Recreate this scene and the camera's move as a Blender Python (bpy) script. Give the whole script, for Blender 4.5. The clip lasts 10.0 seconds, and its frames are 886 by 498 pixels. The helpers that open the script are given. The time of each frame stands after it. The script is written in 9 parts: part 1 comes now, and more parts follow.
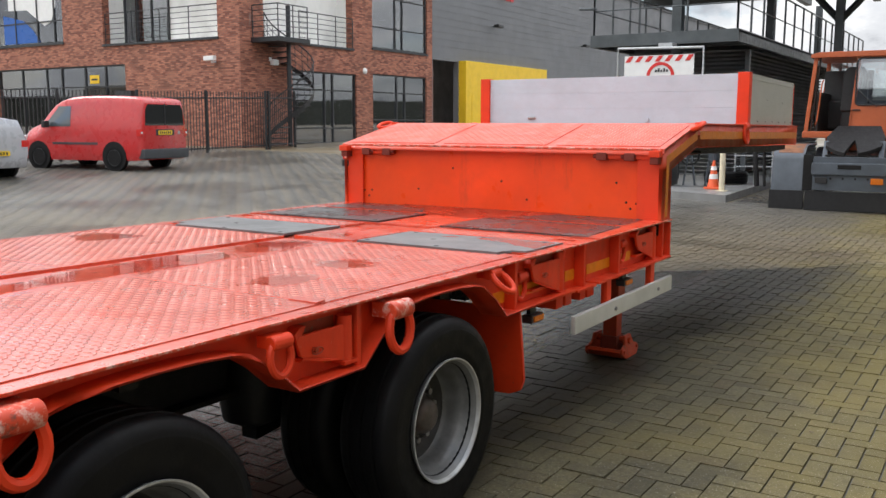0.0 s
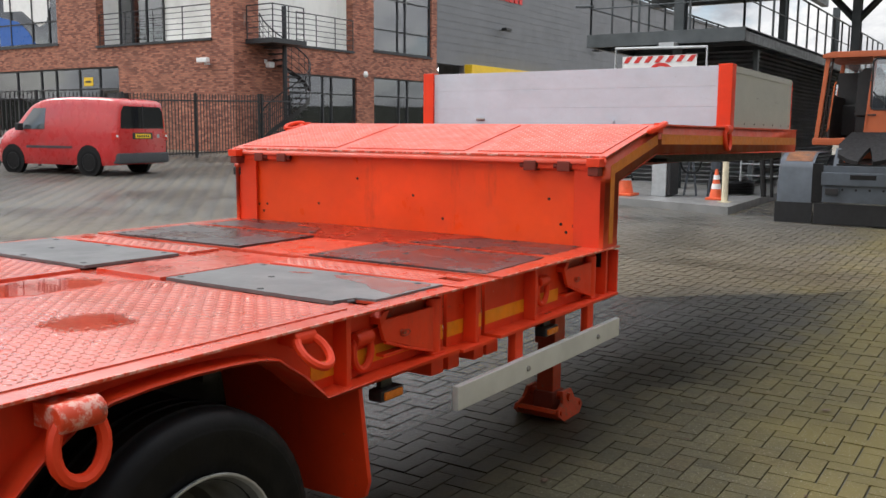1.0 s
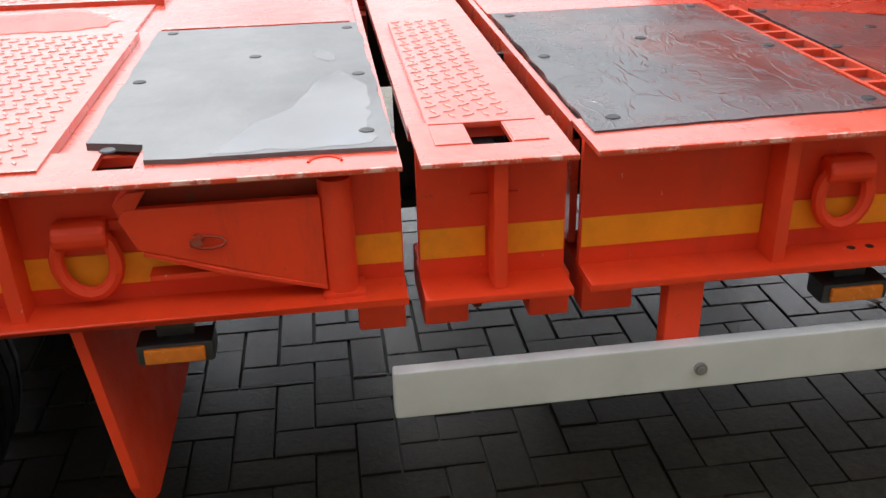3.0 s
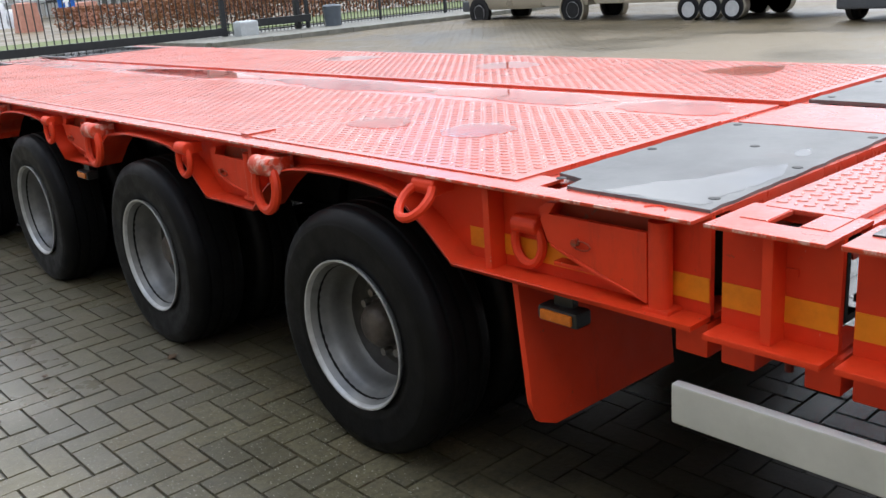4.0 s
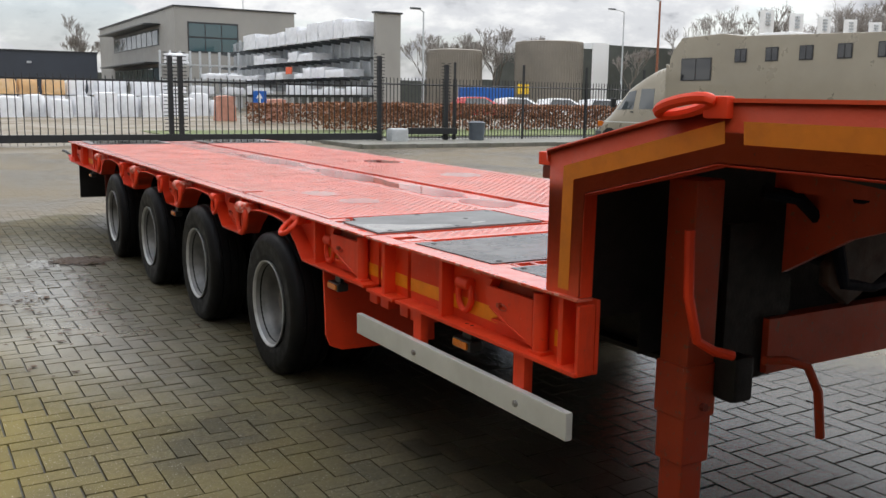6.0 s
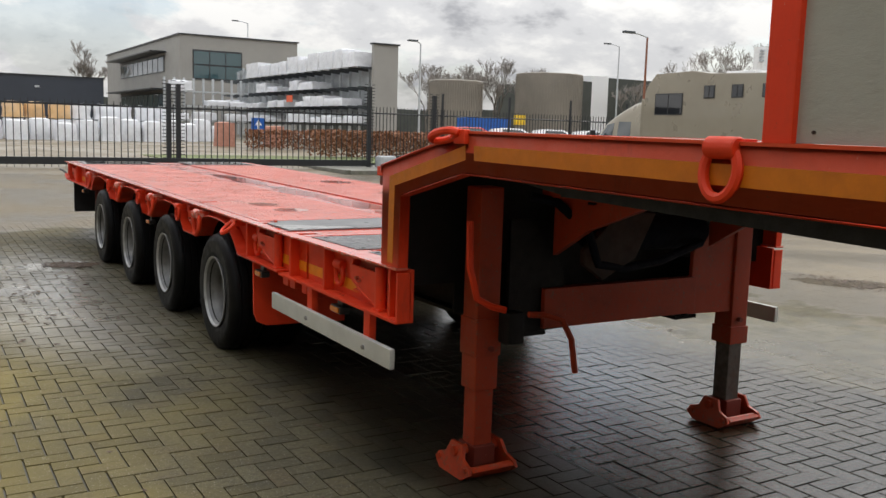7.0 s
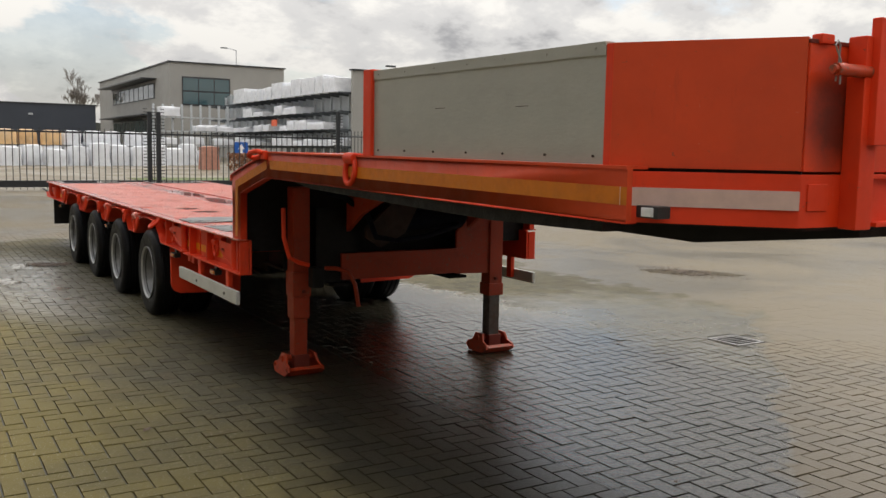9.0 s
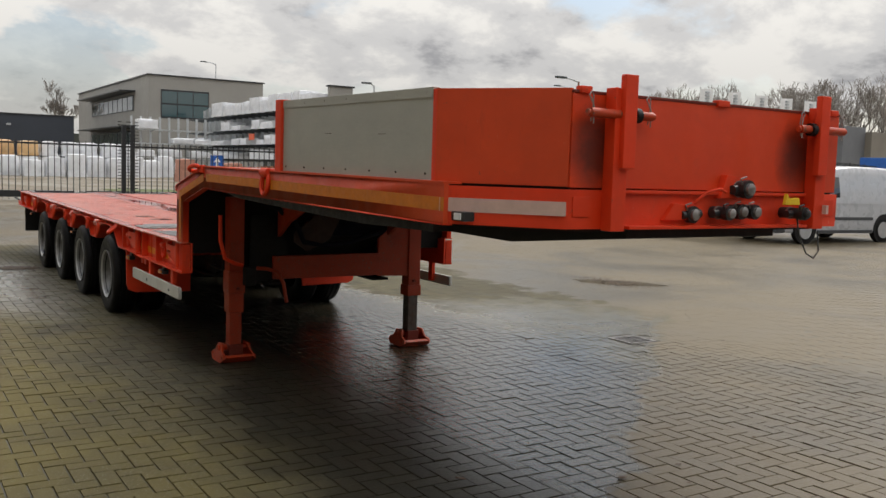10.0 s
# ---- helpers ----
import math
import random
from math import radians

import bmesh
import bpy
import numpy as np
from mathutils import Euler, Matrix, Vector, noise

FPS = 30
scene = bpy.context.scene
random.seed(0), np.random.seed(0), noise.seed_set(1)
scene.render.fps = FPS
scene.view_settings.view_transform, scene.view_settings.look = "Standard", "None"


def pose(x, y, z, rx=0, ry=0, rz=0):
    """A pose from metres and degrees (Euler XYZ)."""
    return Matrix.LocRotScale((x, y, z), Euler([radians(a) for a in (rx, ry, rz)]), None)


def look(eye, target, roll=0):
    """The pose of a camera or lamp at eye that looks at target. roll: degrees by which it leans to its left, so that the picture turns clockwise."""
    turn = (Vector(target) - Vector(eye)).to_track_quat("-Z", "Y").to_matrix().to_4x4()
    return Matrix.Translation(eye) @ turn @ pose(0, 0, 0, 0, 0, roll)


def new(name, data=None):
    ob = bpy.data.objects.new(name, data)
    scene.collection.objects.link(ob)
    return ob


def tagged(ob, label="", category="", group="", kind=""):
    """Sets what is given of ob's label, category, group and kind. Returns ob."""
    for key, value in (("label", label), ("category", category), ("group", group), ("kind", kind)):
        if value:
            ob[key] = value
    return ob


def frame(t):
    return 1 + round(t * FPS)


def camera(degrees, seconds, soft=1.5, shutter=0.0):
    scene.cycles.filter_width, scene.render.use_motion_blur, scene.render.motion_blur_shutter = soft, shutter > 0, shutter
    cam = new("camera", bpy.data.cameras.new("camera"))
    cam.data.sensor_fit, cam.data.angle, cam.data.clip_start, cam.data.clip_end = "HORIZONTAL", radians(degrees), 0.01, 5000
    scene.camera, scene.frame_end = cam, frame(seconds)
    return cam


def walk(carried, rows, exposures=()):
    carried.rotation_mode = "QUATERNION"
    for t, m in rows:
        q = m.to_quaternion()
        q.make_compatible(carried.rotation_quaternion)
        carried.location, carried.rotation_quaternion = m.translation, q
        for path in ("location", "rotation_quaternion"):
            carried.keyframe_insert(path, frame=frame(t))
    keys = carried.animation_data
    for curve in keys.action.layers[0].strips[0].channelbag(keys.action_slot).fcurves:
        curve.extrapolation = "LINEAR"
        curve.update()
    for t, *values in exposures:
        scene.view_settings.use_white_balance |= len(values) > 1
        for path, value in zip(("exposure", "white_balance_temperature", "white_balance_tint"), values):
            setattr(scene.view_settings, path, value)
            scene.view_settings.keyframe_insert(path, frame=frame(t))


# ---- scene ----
cam = camera(52.6, 10.0)
PATH = [
    (0, (3.117, -4.465, 1.579), (2.058, -2.791, 1.302), 0.1),
    (0.5, (3.095, -3.748, 1.578), (2.056, -2.057, 1.335), -0.1),
    (1, (3.017, -3.04, 1.547), (1.925, -1.386, 1.283), 0.4),
    (1.5, (2.923, -2.322, 1.519), (1.787, -0.711, 1.178), 0.5),
    (2, (2.788, -1.589, 1.501), (1.534, -0.152, 0.898), 1.6),
    (2.5, (2.591, -0.955, 1.47), (1.092, 0.065, 0.628), -0.5),
    (2.8, (2.552, -0.579, 1.448), (0.844, 0.004, 0.585), -1.1),
    (3, (2.559, -0.397, 1.462), (0.781, -0.174, 0.574), -1.6),
    (3.2, (2.601, -0.222, 1.445), (0.813, -0.4, 0.566), -3.6),
    (4.3, (2.88, 1.084, 1.525), (1.8, -0.531, 1.051), -1.6),
    (4.5, (2.908, 1.354, 1.554), (1.861, -0.295, 1.124), 0.1),
    (5, (2.909, 2.019, 1.553), (1.902, 0.331, 1.183), 0.6),
    (5.5, (2.959, 2.648, 1.552), (1.949, 0.955, 1.214), 0.1),
    (5.7, (2.991, 2.908, 1.567), (1.977, 1.217, 1.227), 0.5),
    (6.8, (3.099, 4.412, 1.565), (2.086, 2.707, 1.305), 1.2),
    (7, (3.113, 4.685, 1.581), (2.098, 2.981, 1.321), 1.7),
    (7.5, (3.12, 5.387, 1.598), (2.121, 3.67, 1.364), 1.0),
    (8, (3.209, 6.026, 1.612), (2.199, 4.308, 1.435), 1.2),
    (8.5, (3.201, 6.66, 1.597), (2.188, 4.945, 1.408), 1.3),
    (9, (3.258, 7.262, 1.596), (2.234, 5.557, 1.383), 1.0),
    (9.5, (3.29, 7.812, 1.612), (2.229, 6.128, 1.421), 1.4),
    (10, (3.306, 8.33, 1.616), (2.244, 6.645, 1.439), 1.8),
]
walk(cam, [(t, look(eye, target, roll)) for t, eye, target, roll in PATH],
     exposures=[(0, .58, 6400, 10), (0.5, .52, 6400, 10), (1.5, .42, 6500, 10), (2.5, .8, 6450, 10), (3.2, .8, 6200, 10), (4.5, .6, 5950, 10), (5.5, .45, 6250, 10), (7, .32, 6600, 10), (8, .15, 6550, 10), (9, .2, 6850, 10), (10, .0, 6800, 10)])


# ---------------------------------------------------------------- light
SUN_ELEV, SUN_AZ = radians(46), radians(256)   # azimuth from +y, clockwise
world = bpy.data.worlds.new("sky")
scene.world = world
world.use_nodes = True
wn, wl = world.node_tree.nodes, world.node_tree.links
wn.clear()
w_out = wn.new("ShaderNodeOutputWorld")
w_bg = wn.new("ShaderNodeBackground")
w_sky = wn.new("ShaderNodeTexSky")
w_sky.sky_type = "NISHITA"
w_sky.sun_disc = False
w_sky.sun_elevation, w_sky.sun_rotation = SUN_ELEV, SUN_AZ
w_sky.air_density, w_sky.dust_density = 1.0, 1.5
w_co = wn.new("ShaderNodeTexCoord")
w_sep = wn.new("ShaderNodeSeparateXYZ")
wl.new(w_co.outputs["Generated"], w_sep.inputs[0])


def w_math(op, a, b=None, clamp=False):
    n = wn.new("ShaderNodeMath")
    n.operation, n.use_clamp = op, clamp
    for k, v in ((0, a), (1, b)):
        if v is None:
            continue
        if isinstance(v, (int, float)):
            n.inputs[k].default_value = v
        else:
            wl.new(v, n.inputs[k])
    return n.outputs[0]


# cloud layer: directions are laid on a flat sheet overhead, so that clouds flatten to the horizon
w_h = w_math("ADD", w_math("MAXIMUM", w_sep.outputs[2], 0.0), 0.40)
w_u, w_v = w_math("DIVIDE", w_sep.outputs[0], w_h), w_math("DIVIDE", w_sep.outputs[1], w_h)
w_comb = wn.new("ShaderNodeCombineXYZ")
wl.new(w_u, w_comb.inputs[0]), wl.new(w_v, w_comb.inputs[1])


def w_noise(scale, detail, rough, dist, offset):
    m = wn.new("ShaderNodeVectorMath")
    m.operation = "ADD"
    m.inputs[1].default_value = offset
    wl.new(w_comb.outputs[0], m.inputs[0])
    n = wn.new("ShaderNodeTexNoise")
    n.inputs["Scale"].default_value, n.inputs["Detail"].default_value = scale, detail
    n.inputs["Roughness"].default_value, n.inputs["Distortion"].default_value = rough, dist
    wl.new(m.outputs[0], n.inputs["Vector"])
    return n.outputs[0]


def w_ramp(fac, *stops):
    r = wn.new("ShaderNodeValToRGB")
    r.color_ramp.interpolation = "EASE"
    for k, (p, c) in enumerate(stops):
        e = r.color_ramp.elements[k] if k < 2 else r.color_ramp.elements.new(p)
        e.position, e.color = p, (*c, 1)
    wl.new(fac, r.inputs[0])
    return r.outputs[0]


w_cover = w_ramp(w_noise(1.5, 8, 0.58, 0.15, (3.1, 7.7, 0)), (0.38, (0, 0, 0)), (0.47, (1, 1, 1)))
w_tone = w_ramp(w_noise(3.4, 9, 0.60, 0.12, (11.3, 2.9, 0)), (0.34, (0.40, 0.41, 0.44)), (0.47, (0.69, 0.70, 0.72)), (0.60, (0.92, 0.92, 0.91)))
w_scale = wn.new("ShaderNodeVectorMath")
w_scale.operation = "SCALE"
w_scale.inputs[3].default_value = 0.13
wl.new(w_sky.outputs[0], w_scale.inputs[0])
w_mix = wn.new("ShaderNodeMix")
w_mix.data_type = "RGBA"
w_full = w_math("MAXIMUM", w_cover, w_math("SUBTRACT", 1.0, w_math("MULTIPLY", w_math("MAXIMUM", w_sep.outputs[2], 0.0), 5.0), True))
wl.new(w_full, w_mix.inputs[0]), wl.new(w_scale.outputs[0], w_mix.inputs[6]), wl.new(w_tone, w_mix.inputs[7])
wl.new(w_mix.outputs[2], w_bg.inputs[0])
wl.new(w_math("ADD", w_math("MULTIPLY", w_math("MAXIMUM", w_sep.outputs[2], 0.0), 1.85), 0.64), w_bg.inputs[1])
wl.new(w_bg.outputs[0], w_out.inputs[0])

sun = new("sun", bpy.data.lights.new("sun", "SUN"))
sun.data.energy, sun.data.angle, sun.data.color = 1.2, radians(22), (1.0, 0.96, 0.9)
sun_way = Vector((math.sin(SUN_AZ) * math.cos(SUN_ELEV), math.cos(SUN_AZ) * math.cos(SUN_ELEV), math.sin(SUN_ELEV)))
sun.matrix_basis = look(sun_way * 60, (0, 0, 0))


# ---------------------------------------------------------------- materials
class Surface:
    """A node material on world-sized object coordinates."""

    def __init__(self, name):
        self.m = bpy.data.materials.new(name)
        self.m.use_nodes = True
        self.n, self.l = self.m.node_tree.nodes, self.m.node_tree.links
        self.b = self.n["Principled BSDF"]
        self.co = self.n.new("ShaderNodeTexCoord").outputs["Object"]

    def noise(self, scale, detail=4, rough=0.55, stretch=None, dist=0.0):
        n = self.n.new("ShaderNodeTexNoise")
        n.inputs["Scale"].default_value, n.inputs["Detail"].default_value = scale, detail
        n.inputs["Roughness"].default_value, n.inputs["Distortion"].default_value = rough, dist
        v = self.co
        if stretch:
            m = self.n.new("ShaderNodeMapping")
            m.inputs["Scale"].default_value = stretch
            self.l.new(v, m.inputs[0])
            v = m.outputs[0]
        self.l.new(v, n.inputs["Vector"])
        return n.outputs[0]

    def ramp(self, fac, *stops):
        r = self.n.new("ShaderNodeValToRGB")
        for k, (p, c) in enumerate(stops):
            e = r.color_ramp.elements[k] if k < 2 else r.color_ramp.elements.new(p)
            e.position = p
            e.color = (*c, 1) if isinstance(c, tuple) else (c, c, c, 1)
        self.l.new(fac, r.inputs[0])
        return r.outputs[0]

    def mix(self, fac, a, b, mode="MIX"):
        n = self.n.new("ShaderNodeMix")
        n.data_type, n.blend_type = "RGBA", mode
        for k, v in ((0, fac), (6, a), (7, b)):
            if isinstance(v, (int, float)):
                n.inputs[k].default_value = v
            elif isinstance(v, tuple):
                n.inputs[k].default_value = (*v, 1)
            else:
                self.l.new(v, n.inputs[k])
        return n.outputs[2]

    def math(self, op, a, b=0.0, clamp=True):
        n = self.n.new("ShaderNodeMath")
        n.operation, n.use_clamp = op, clamp
        for k, v in ((0, a), (1, b)):
            if isinstance(v, (int, float)):
                n.inputs[k].default_value = v
            else:
                self.l.new(v, n.inputs[k])
        return n.outputs[0]

    def place(self):
        s = self.n.new("ShaderNodeSeparateXYZ")
        self.l.new(self.co, s.inputs[0])
        return s.outputs

    def world(self):
        s = self.n.new("ShaderNodeSeparateXYZ")
        self.l.new(self.n.new("ShaderNodeNewGeometry").outputs["Position"], s.inputs[0])
        return s.outputs

    def bump(self, height, strength=0.3, distance=0.01):
        n = self.n.new("ShaderNodeBump")
        n.inputs["Strength"].default_value, n.inputs["Distance"].default_value = strength, distance
        self.l.new(height, n.inputs["Height"])
        self.l.new(n.outputs[0], self.b.inputs["Normal"])

    def set(self, **kw):
        names = {"color": "Base Color", "rough": "Roughness", "metal": "Metallic", "coat": "Coat Weight", "coat_rough": "Coat Roughness",
                 "spec": "Specular IOR Level", "trans": "Transmission Weight", "ior": "IOR", "alpha": "Alpha", "emit": "Emission Color", "glow": "Emission Strength"}
        for k, v in kw.items():
            s = self.b.inputs[names[k]]
            if isinstance(v, tuple):
                s.default_value = (*v, 1)
            elif isinstance(v, (int, float)):
                s.default_value = v
            else:
                self.l.new(v, s)
        return self


def plain(name, color, rough=0.5, metal=0.0, vary=0.18, scale=6.0, bump=0.0, dirt=None, coat=0.0, spec=0.5):
    """Base colour with broad tone changes, fine grain, optional dirt patches and relief."""
    s = Surface(name)
    lo, hi = tuple(c * (1 - vary) for c in color), tuple(min(1, c * (1 + vary)) for c in color)
    c = s.ramp(s.noise(scale, 5, 0.6), (0.3, lo), (0.7, hi))
    if dirt:
        c = s.mix(s.ramp(s.noise(scale * 0.37, 7, 0.7), (0.5, 0.0), (0.72, 0.75)), c, dirt)
    s.set(color=c, rough=s.ramp(s.noise(scale * 2.3, 4), (0.3, max(0.02, rough - 0.1)), (0.7, min(1, rough + 0.1))), metal=metal, coat=coat, spec=spec)
    if bump:
        s.bump(s.noise(scale * 9, 5, 0.6), bump, 0.004)
    return s.m


def trailer_paint(name, base, dusty, rough, chips, film=0.0):
    """Worn paint with dust, chips and, where rain lies, a clear wet film."""
    s = Surface(name)
    c = s.ramp(s.noise(2.2, 5, 0.6), (0.3, tuple(v * 0.86 for v in base)), (0.7, tuple(min(1, v * 1.1) for v in base)))
    c = s.mix(s.ramp(s.noise(5.5, 8, 0.72), (0.52, 0.0), (0.78, 0.55)), c, dusty)
    c = s.mix(s.ramp(s.noise(1.3, 7, 0.75, (1, 1, 0.25)), (0.6, 0.0), (0.82, 0.4)), c, (0.09, 0.03, 0.02))
    c = s.mix(s.ramp(s.noise(38, 6, 0.8), (0.72 - chips * 0.08, 0.0), (0.76 - chips * 0.08, 0.8)), c, (0.16, 0.075, 0.045))
    c = s.mix(s.ramp(s.noise(70, 4, 0.75, (1, 1, 0.4)), (0.70, 0.0), (0.73, 0.7)), c, (0.58, 0.36, 0.28))
    c = s.mix(s.ramp(s.noise(3.4, 8, 0.8, (1, 1, 0.18)), (0.58, 0.0), (0.72, 0.35)), c, (0.16, 0.03, 0.018))
    s.set(color=c, rough=s.ramp(s.noise(7, 6, 0.65), (0.3, max(rough - 0.14, 0.05)), (0.72, rough + 0.18)), spec=0.38)
    if film:
        # pink on the tops of the deck stands for fading by feet and wheels and for pale sky sheen
        c = s.mix(s.ramp(s.noise(9, 6, 0.7), (0.34, 0.0), (0.7, 0.26 * film)), c, (0.58, 0.24, 0.18))
        s.set(color=c)
        s.set(coat=s.ramp(s.noise(1.9, 6, 0.65), (0.32, film * 0.85), (0.6, film)), coat_rough=s.ramp(s.noise(4.1, 5, 0.6), (0.35, 0.09), (0.7, 0.26)))
        s.b.inputs["Coat IOR"].default_value = 1.5
    s.bump(s.noise(55, 4, 0.6), 0.12, 0.003)
    return s.m


ORANGE = trailer_paint("orange_red_paint", (0.72, 0.043, 0.006), (0.50, 0.040, 0.012), 0.55, 0.9)
DECK_RED = trailer_paint("wet_deck_paint", (0.62, 0.045, 0.010), (0.52, 0.10, 0.06), 0.30, 0.8, 1.0)
CHEQUER = trailer_paint("worn_chequer_paint", (0.60, 0.055, 0.018), (0.48, 0.14, 0.09), 0.32, 0.8, 1.0)

# pale tread colours hold both wear and the sky's sheen on wet steel
TREAD = trailer_paint("worn_sheen_treads", (0.60, 0.19, 0.14), (0.58, 0.33, 0.27), 0.38, 0.8, 0.8)
RAMP_CHEQUER = trailer_paint("drained_chequer_paint", (0.62, 0.045, 0.010), (0.50, 0.10, 0.06), 0.5, 0.8, 0.25)
RAMP_TREAD = trailer_paint("drained_treads", (0.62, 0.21, 0.15), (0.58, 0.34, 0.27), 0.5, 0.8, 0.2)
# darker copy of the orange, with the shade of the neck's sides in it
NECK_RED = trailer_paint("shaded_neck_paint", (0.62, 0.062, 0.013), (0.50, 0.056, 0.016), 0.55, 0.9)
# brighter copy of the orange, with the wall's light put into the colour
WALL_PAINT = trailer_paint("lit_neck_wall_paint", (0.86, 0.066, 0.007), (0.72, 0.058, 0.014), 0.38, 0.6)
RUSTY = plain("rust_brown_steel", (0.030, 0.012, 0.007), 0.7, 0, 0.4, 9, 0.3)


def worn_edge():
    """Paint rubbed through to primer along an edge, in ragged patches."""
    s = Surface("rubbed_paint_edge")
    c = s.mix(s.ramp(s.noise(26, 7, 0.75), (0.49, 0.0), (0.58, 0.85)), (0.60, 0.050, 0.012), (0.68, 0.40, 0.33))
    c = s.mix(s.ramp(s.noise(11, 6, 0.7), (0.60, 0.0), (0.66, 0.8)), c, (0.12, 0.05, 0.035))
    s.set(color=c, rough=0.5)
    return s.m


EDGE = worn_edge()
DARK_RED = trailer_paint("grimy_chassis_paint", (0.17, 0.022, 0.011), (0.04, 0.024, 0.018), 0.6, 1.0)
LEG_RED = trailer_paint("scuffed_dark_red_paint", (0.34, 0.037, 0.010), (0.06, 0.020, 0.012), 0.5, 1.8)
FOOT_RED = trailer_paint("muddy_foot_paint", (0.46, 0.045, 0.010), (0.05, 0.02, 0.012), 0.45, 2.2)


def front_paint():
    """The front panel's paint, blackened by rubber beside the two posts."""
    s = Surface("stained_front_paint")
    s.co = s.n.new("ShaderNodeNewGeometry").outputs["Position"]
    c = s.ramp(s.noise(2.2, 5, 0.6), (0.3, (0.60, 0.043, 0.006)), (0.7, (0.74, 0.058, 0.009)))
    c = s.mix(s.ramp(s.noise(6, 8, 0.72), (0.55, 0.0), (0.8, 0.5)), c, (0.40, 0.05, 0.02))
    xyz = s.world()
    near = s.math("MINIMUM", s.math("ABSOLUTE", s.math("SUBTRACT", xyz[0], 0.755, clamp=False), clamp=False), s.math("ABSOLUTE", s.math("ADD", xyz[0], 0.56, clamp=False), clamp=False), clamp=False)
    u = s.math("MULTIPLY", near, 6.5, clamp=False)
    w = s.math("MULTIPLY", s.math("SUBTRACT", xyz[2], 1.72, clamp=False), 5.0, clamp=False)
    d = s.math("ADD", s.math("MULTIPLY", u, u, clamp=False), s.math("MULTIPLY", w, w, clamp=False), clamp=False)
    d = s.math("ADD", d, s.math("MULTIPLY", s.noise(14, 6, 0.7), 0.9, clamp=False), clamp=False)
    c = s.mix(s.ramp(s.math("MULTIPLY", d, 0.5), (0.25, 0.85), (0.80, 0.0)), c, (0.035, 0.012, 0.010))
    s.set(color=c, rough=s.ramp(s.noise(7, 6, 0.65), (0.3, 0.3), (0.72, 0.6)))
    s.bump(s.noise(4, 4, 0.6), 0.15, 0.01)
    return s.m


FRONT_PAINT = front_paint()
TAPE = plain("yellow_reflective_tape", (0.78, 0.25, 0.006), 0.5, 0, 0.1, 14, 0.1, (0.55, 0.17, 0.012), spec=0.3)
NECK_TAPE = plain("darker_reflective_tape", (0.56, 0.16, 0.008), 0.5, 0, 0.1, 14, 0.1, (0.40, 0.11, 0.012), spec=0.3)
TAPE_WHITE = plain("white_reflective_tape", (0.60, 0.41, 0.35), 0.4, 0, 0.1, 14, 0.1)
RUBBER = plain("black_tyre_rubber", (0.0055, 0.0055, 0.006), 0.5, 0, 0.35, 7, 0.2, (0.010, 0.0095, 0.009), spec=0.14)
FLAP = plain("black_rubber_flap", (0.008, 0.008, 0.009), 0.6, 0, 0.3, 5, 0.15)
RIM = plain("silver_wheel_paint", (0.165, 0.165, 0.16), 0.42, 0.35, 0.25, 9, 0.08, (0.08, 0.072, 0.062))
RIM_LIP = plain("bright_rim_lip", (0.42, 0.42, 0.41), 0.38, 0.3, 0.2, 14, 0.08, (0.22, 0.20, 0.18))
DISC = plain("dark_wheel_disc", (0.06, 0.057, 0.053), 0.5, 0.3, 0.3, 9, 0.1, (0.035, 0.03, 0.027))
HUB = plain("greasy_hub_steel", (0.10, 0.085, 0.075), 0.5, 0.4, 0.4, 20, 0.2, (0.10, 0.04, 0.02))
ALU = plain("dull_aluminium", (0.60, 0.60, 0.56), 0.45, 0.25, 0.06, 5, 0.05, (0.47, 0.47, 0.43))
STEEL = plain("bare_steel", (0.30, 0.29, 0.28), 0.42, 0.7, 0.2, 20, 0.1, (0.14, 0.08, 0.05))
# real grease, and painted shade on underside parts, holes and wheel arches
GREASE_SHADE = plain("black_grease_and_shade", (0.006, 0.0055, 0.0055), 0.6, 0, 0.4, 9, 0.5, spec=0.3)
BLACK = plain("black_plastic", (0.02, 0.02, 0.021), 0.4, 0, 0.2, 12)
AMBER = plain("amber_lens", (0.55, 0.14, 0.012), 0.2, 0, 0.15, 40)
LENS = plain("clear_lens", (0.7, 0.72, 0.72), 0.12, 0, 0.1, 30)
RED_LENS = plain("red_lens", (0.55, 0.02, 0.015), 0.18, 0, 0.15, 40)
YELLOW = plain("yellow_paint", (0.80, 0.52, 0.02), 0.45, 0, 0.08, 2, 0.05)
TOP_RUST = plain("flaking_orange_rust", (0.19, 0.075, 0.03), 0.8, 0, 0.5, 9, 0.4, (0.09, 0.095, 0.10))
ORANGE_CAB = plain("orange_cab_paint", (0.46, 0.105, 0.035), 0.4, 0, 0.12, 3, 0.05, (0.45, 0.12, 0.05))
TRUCK_GREY = plain("grey_blue_truck_paint", (0.070, 0.083, 0.10), 0.45, 0, 0.2, 4, 0.08, (0.055, 0.06, 0.068))
VAN_RED = plain("red_car_paint", (0.52, 0.028, 0.028), 0.3, 0, 0.06, 2, 0, (0.42, 0.05, 0.045), coat=0.6)
VAN_WHITE = plain("silver_white_car_paint", (0.45, 0.46, 0.48), 0.3, 0.1, 0.05, 2, 0, coat=0.6)
CAR_WHITE = plain("white_car_paint", (0.75, 0.75, 0.75), 0.3, 0, 0.05, 2, coat=0.6)
CHAMPAGNE = plain("champagne_metallic_paint", (0.30, 0.265, 0.20), 0.34, 0.35, 0.07, 0.8, 0, (0.26, 0.225, 0.165), coat=0.5)
BUMPER = plain("dark_grey_bumper", (0.045, 0.048, 0.052), 0.55, 0, 0.15, 8, 0.1)
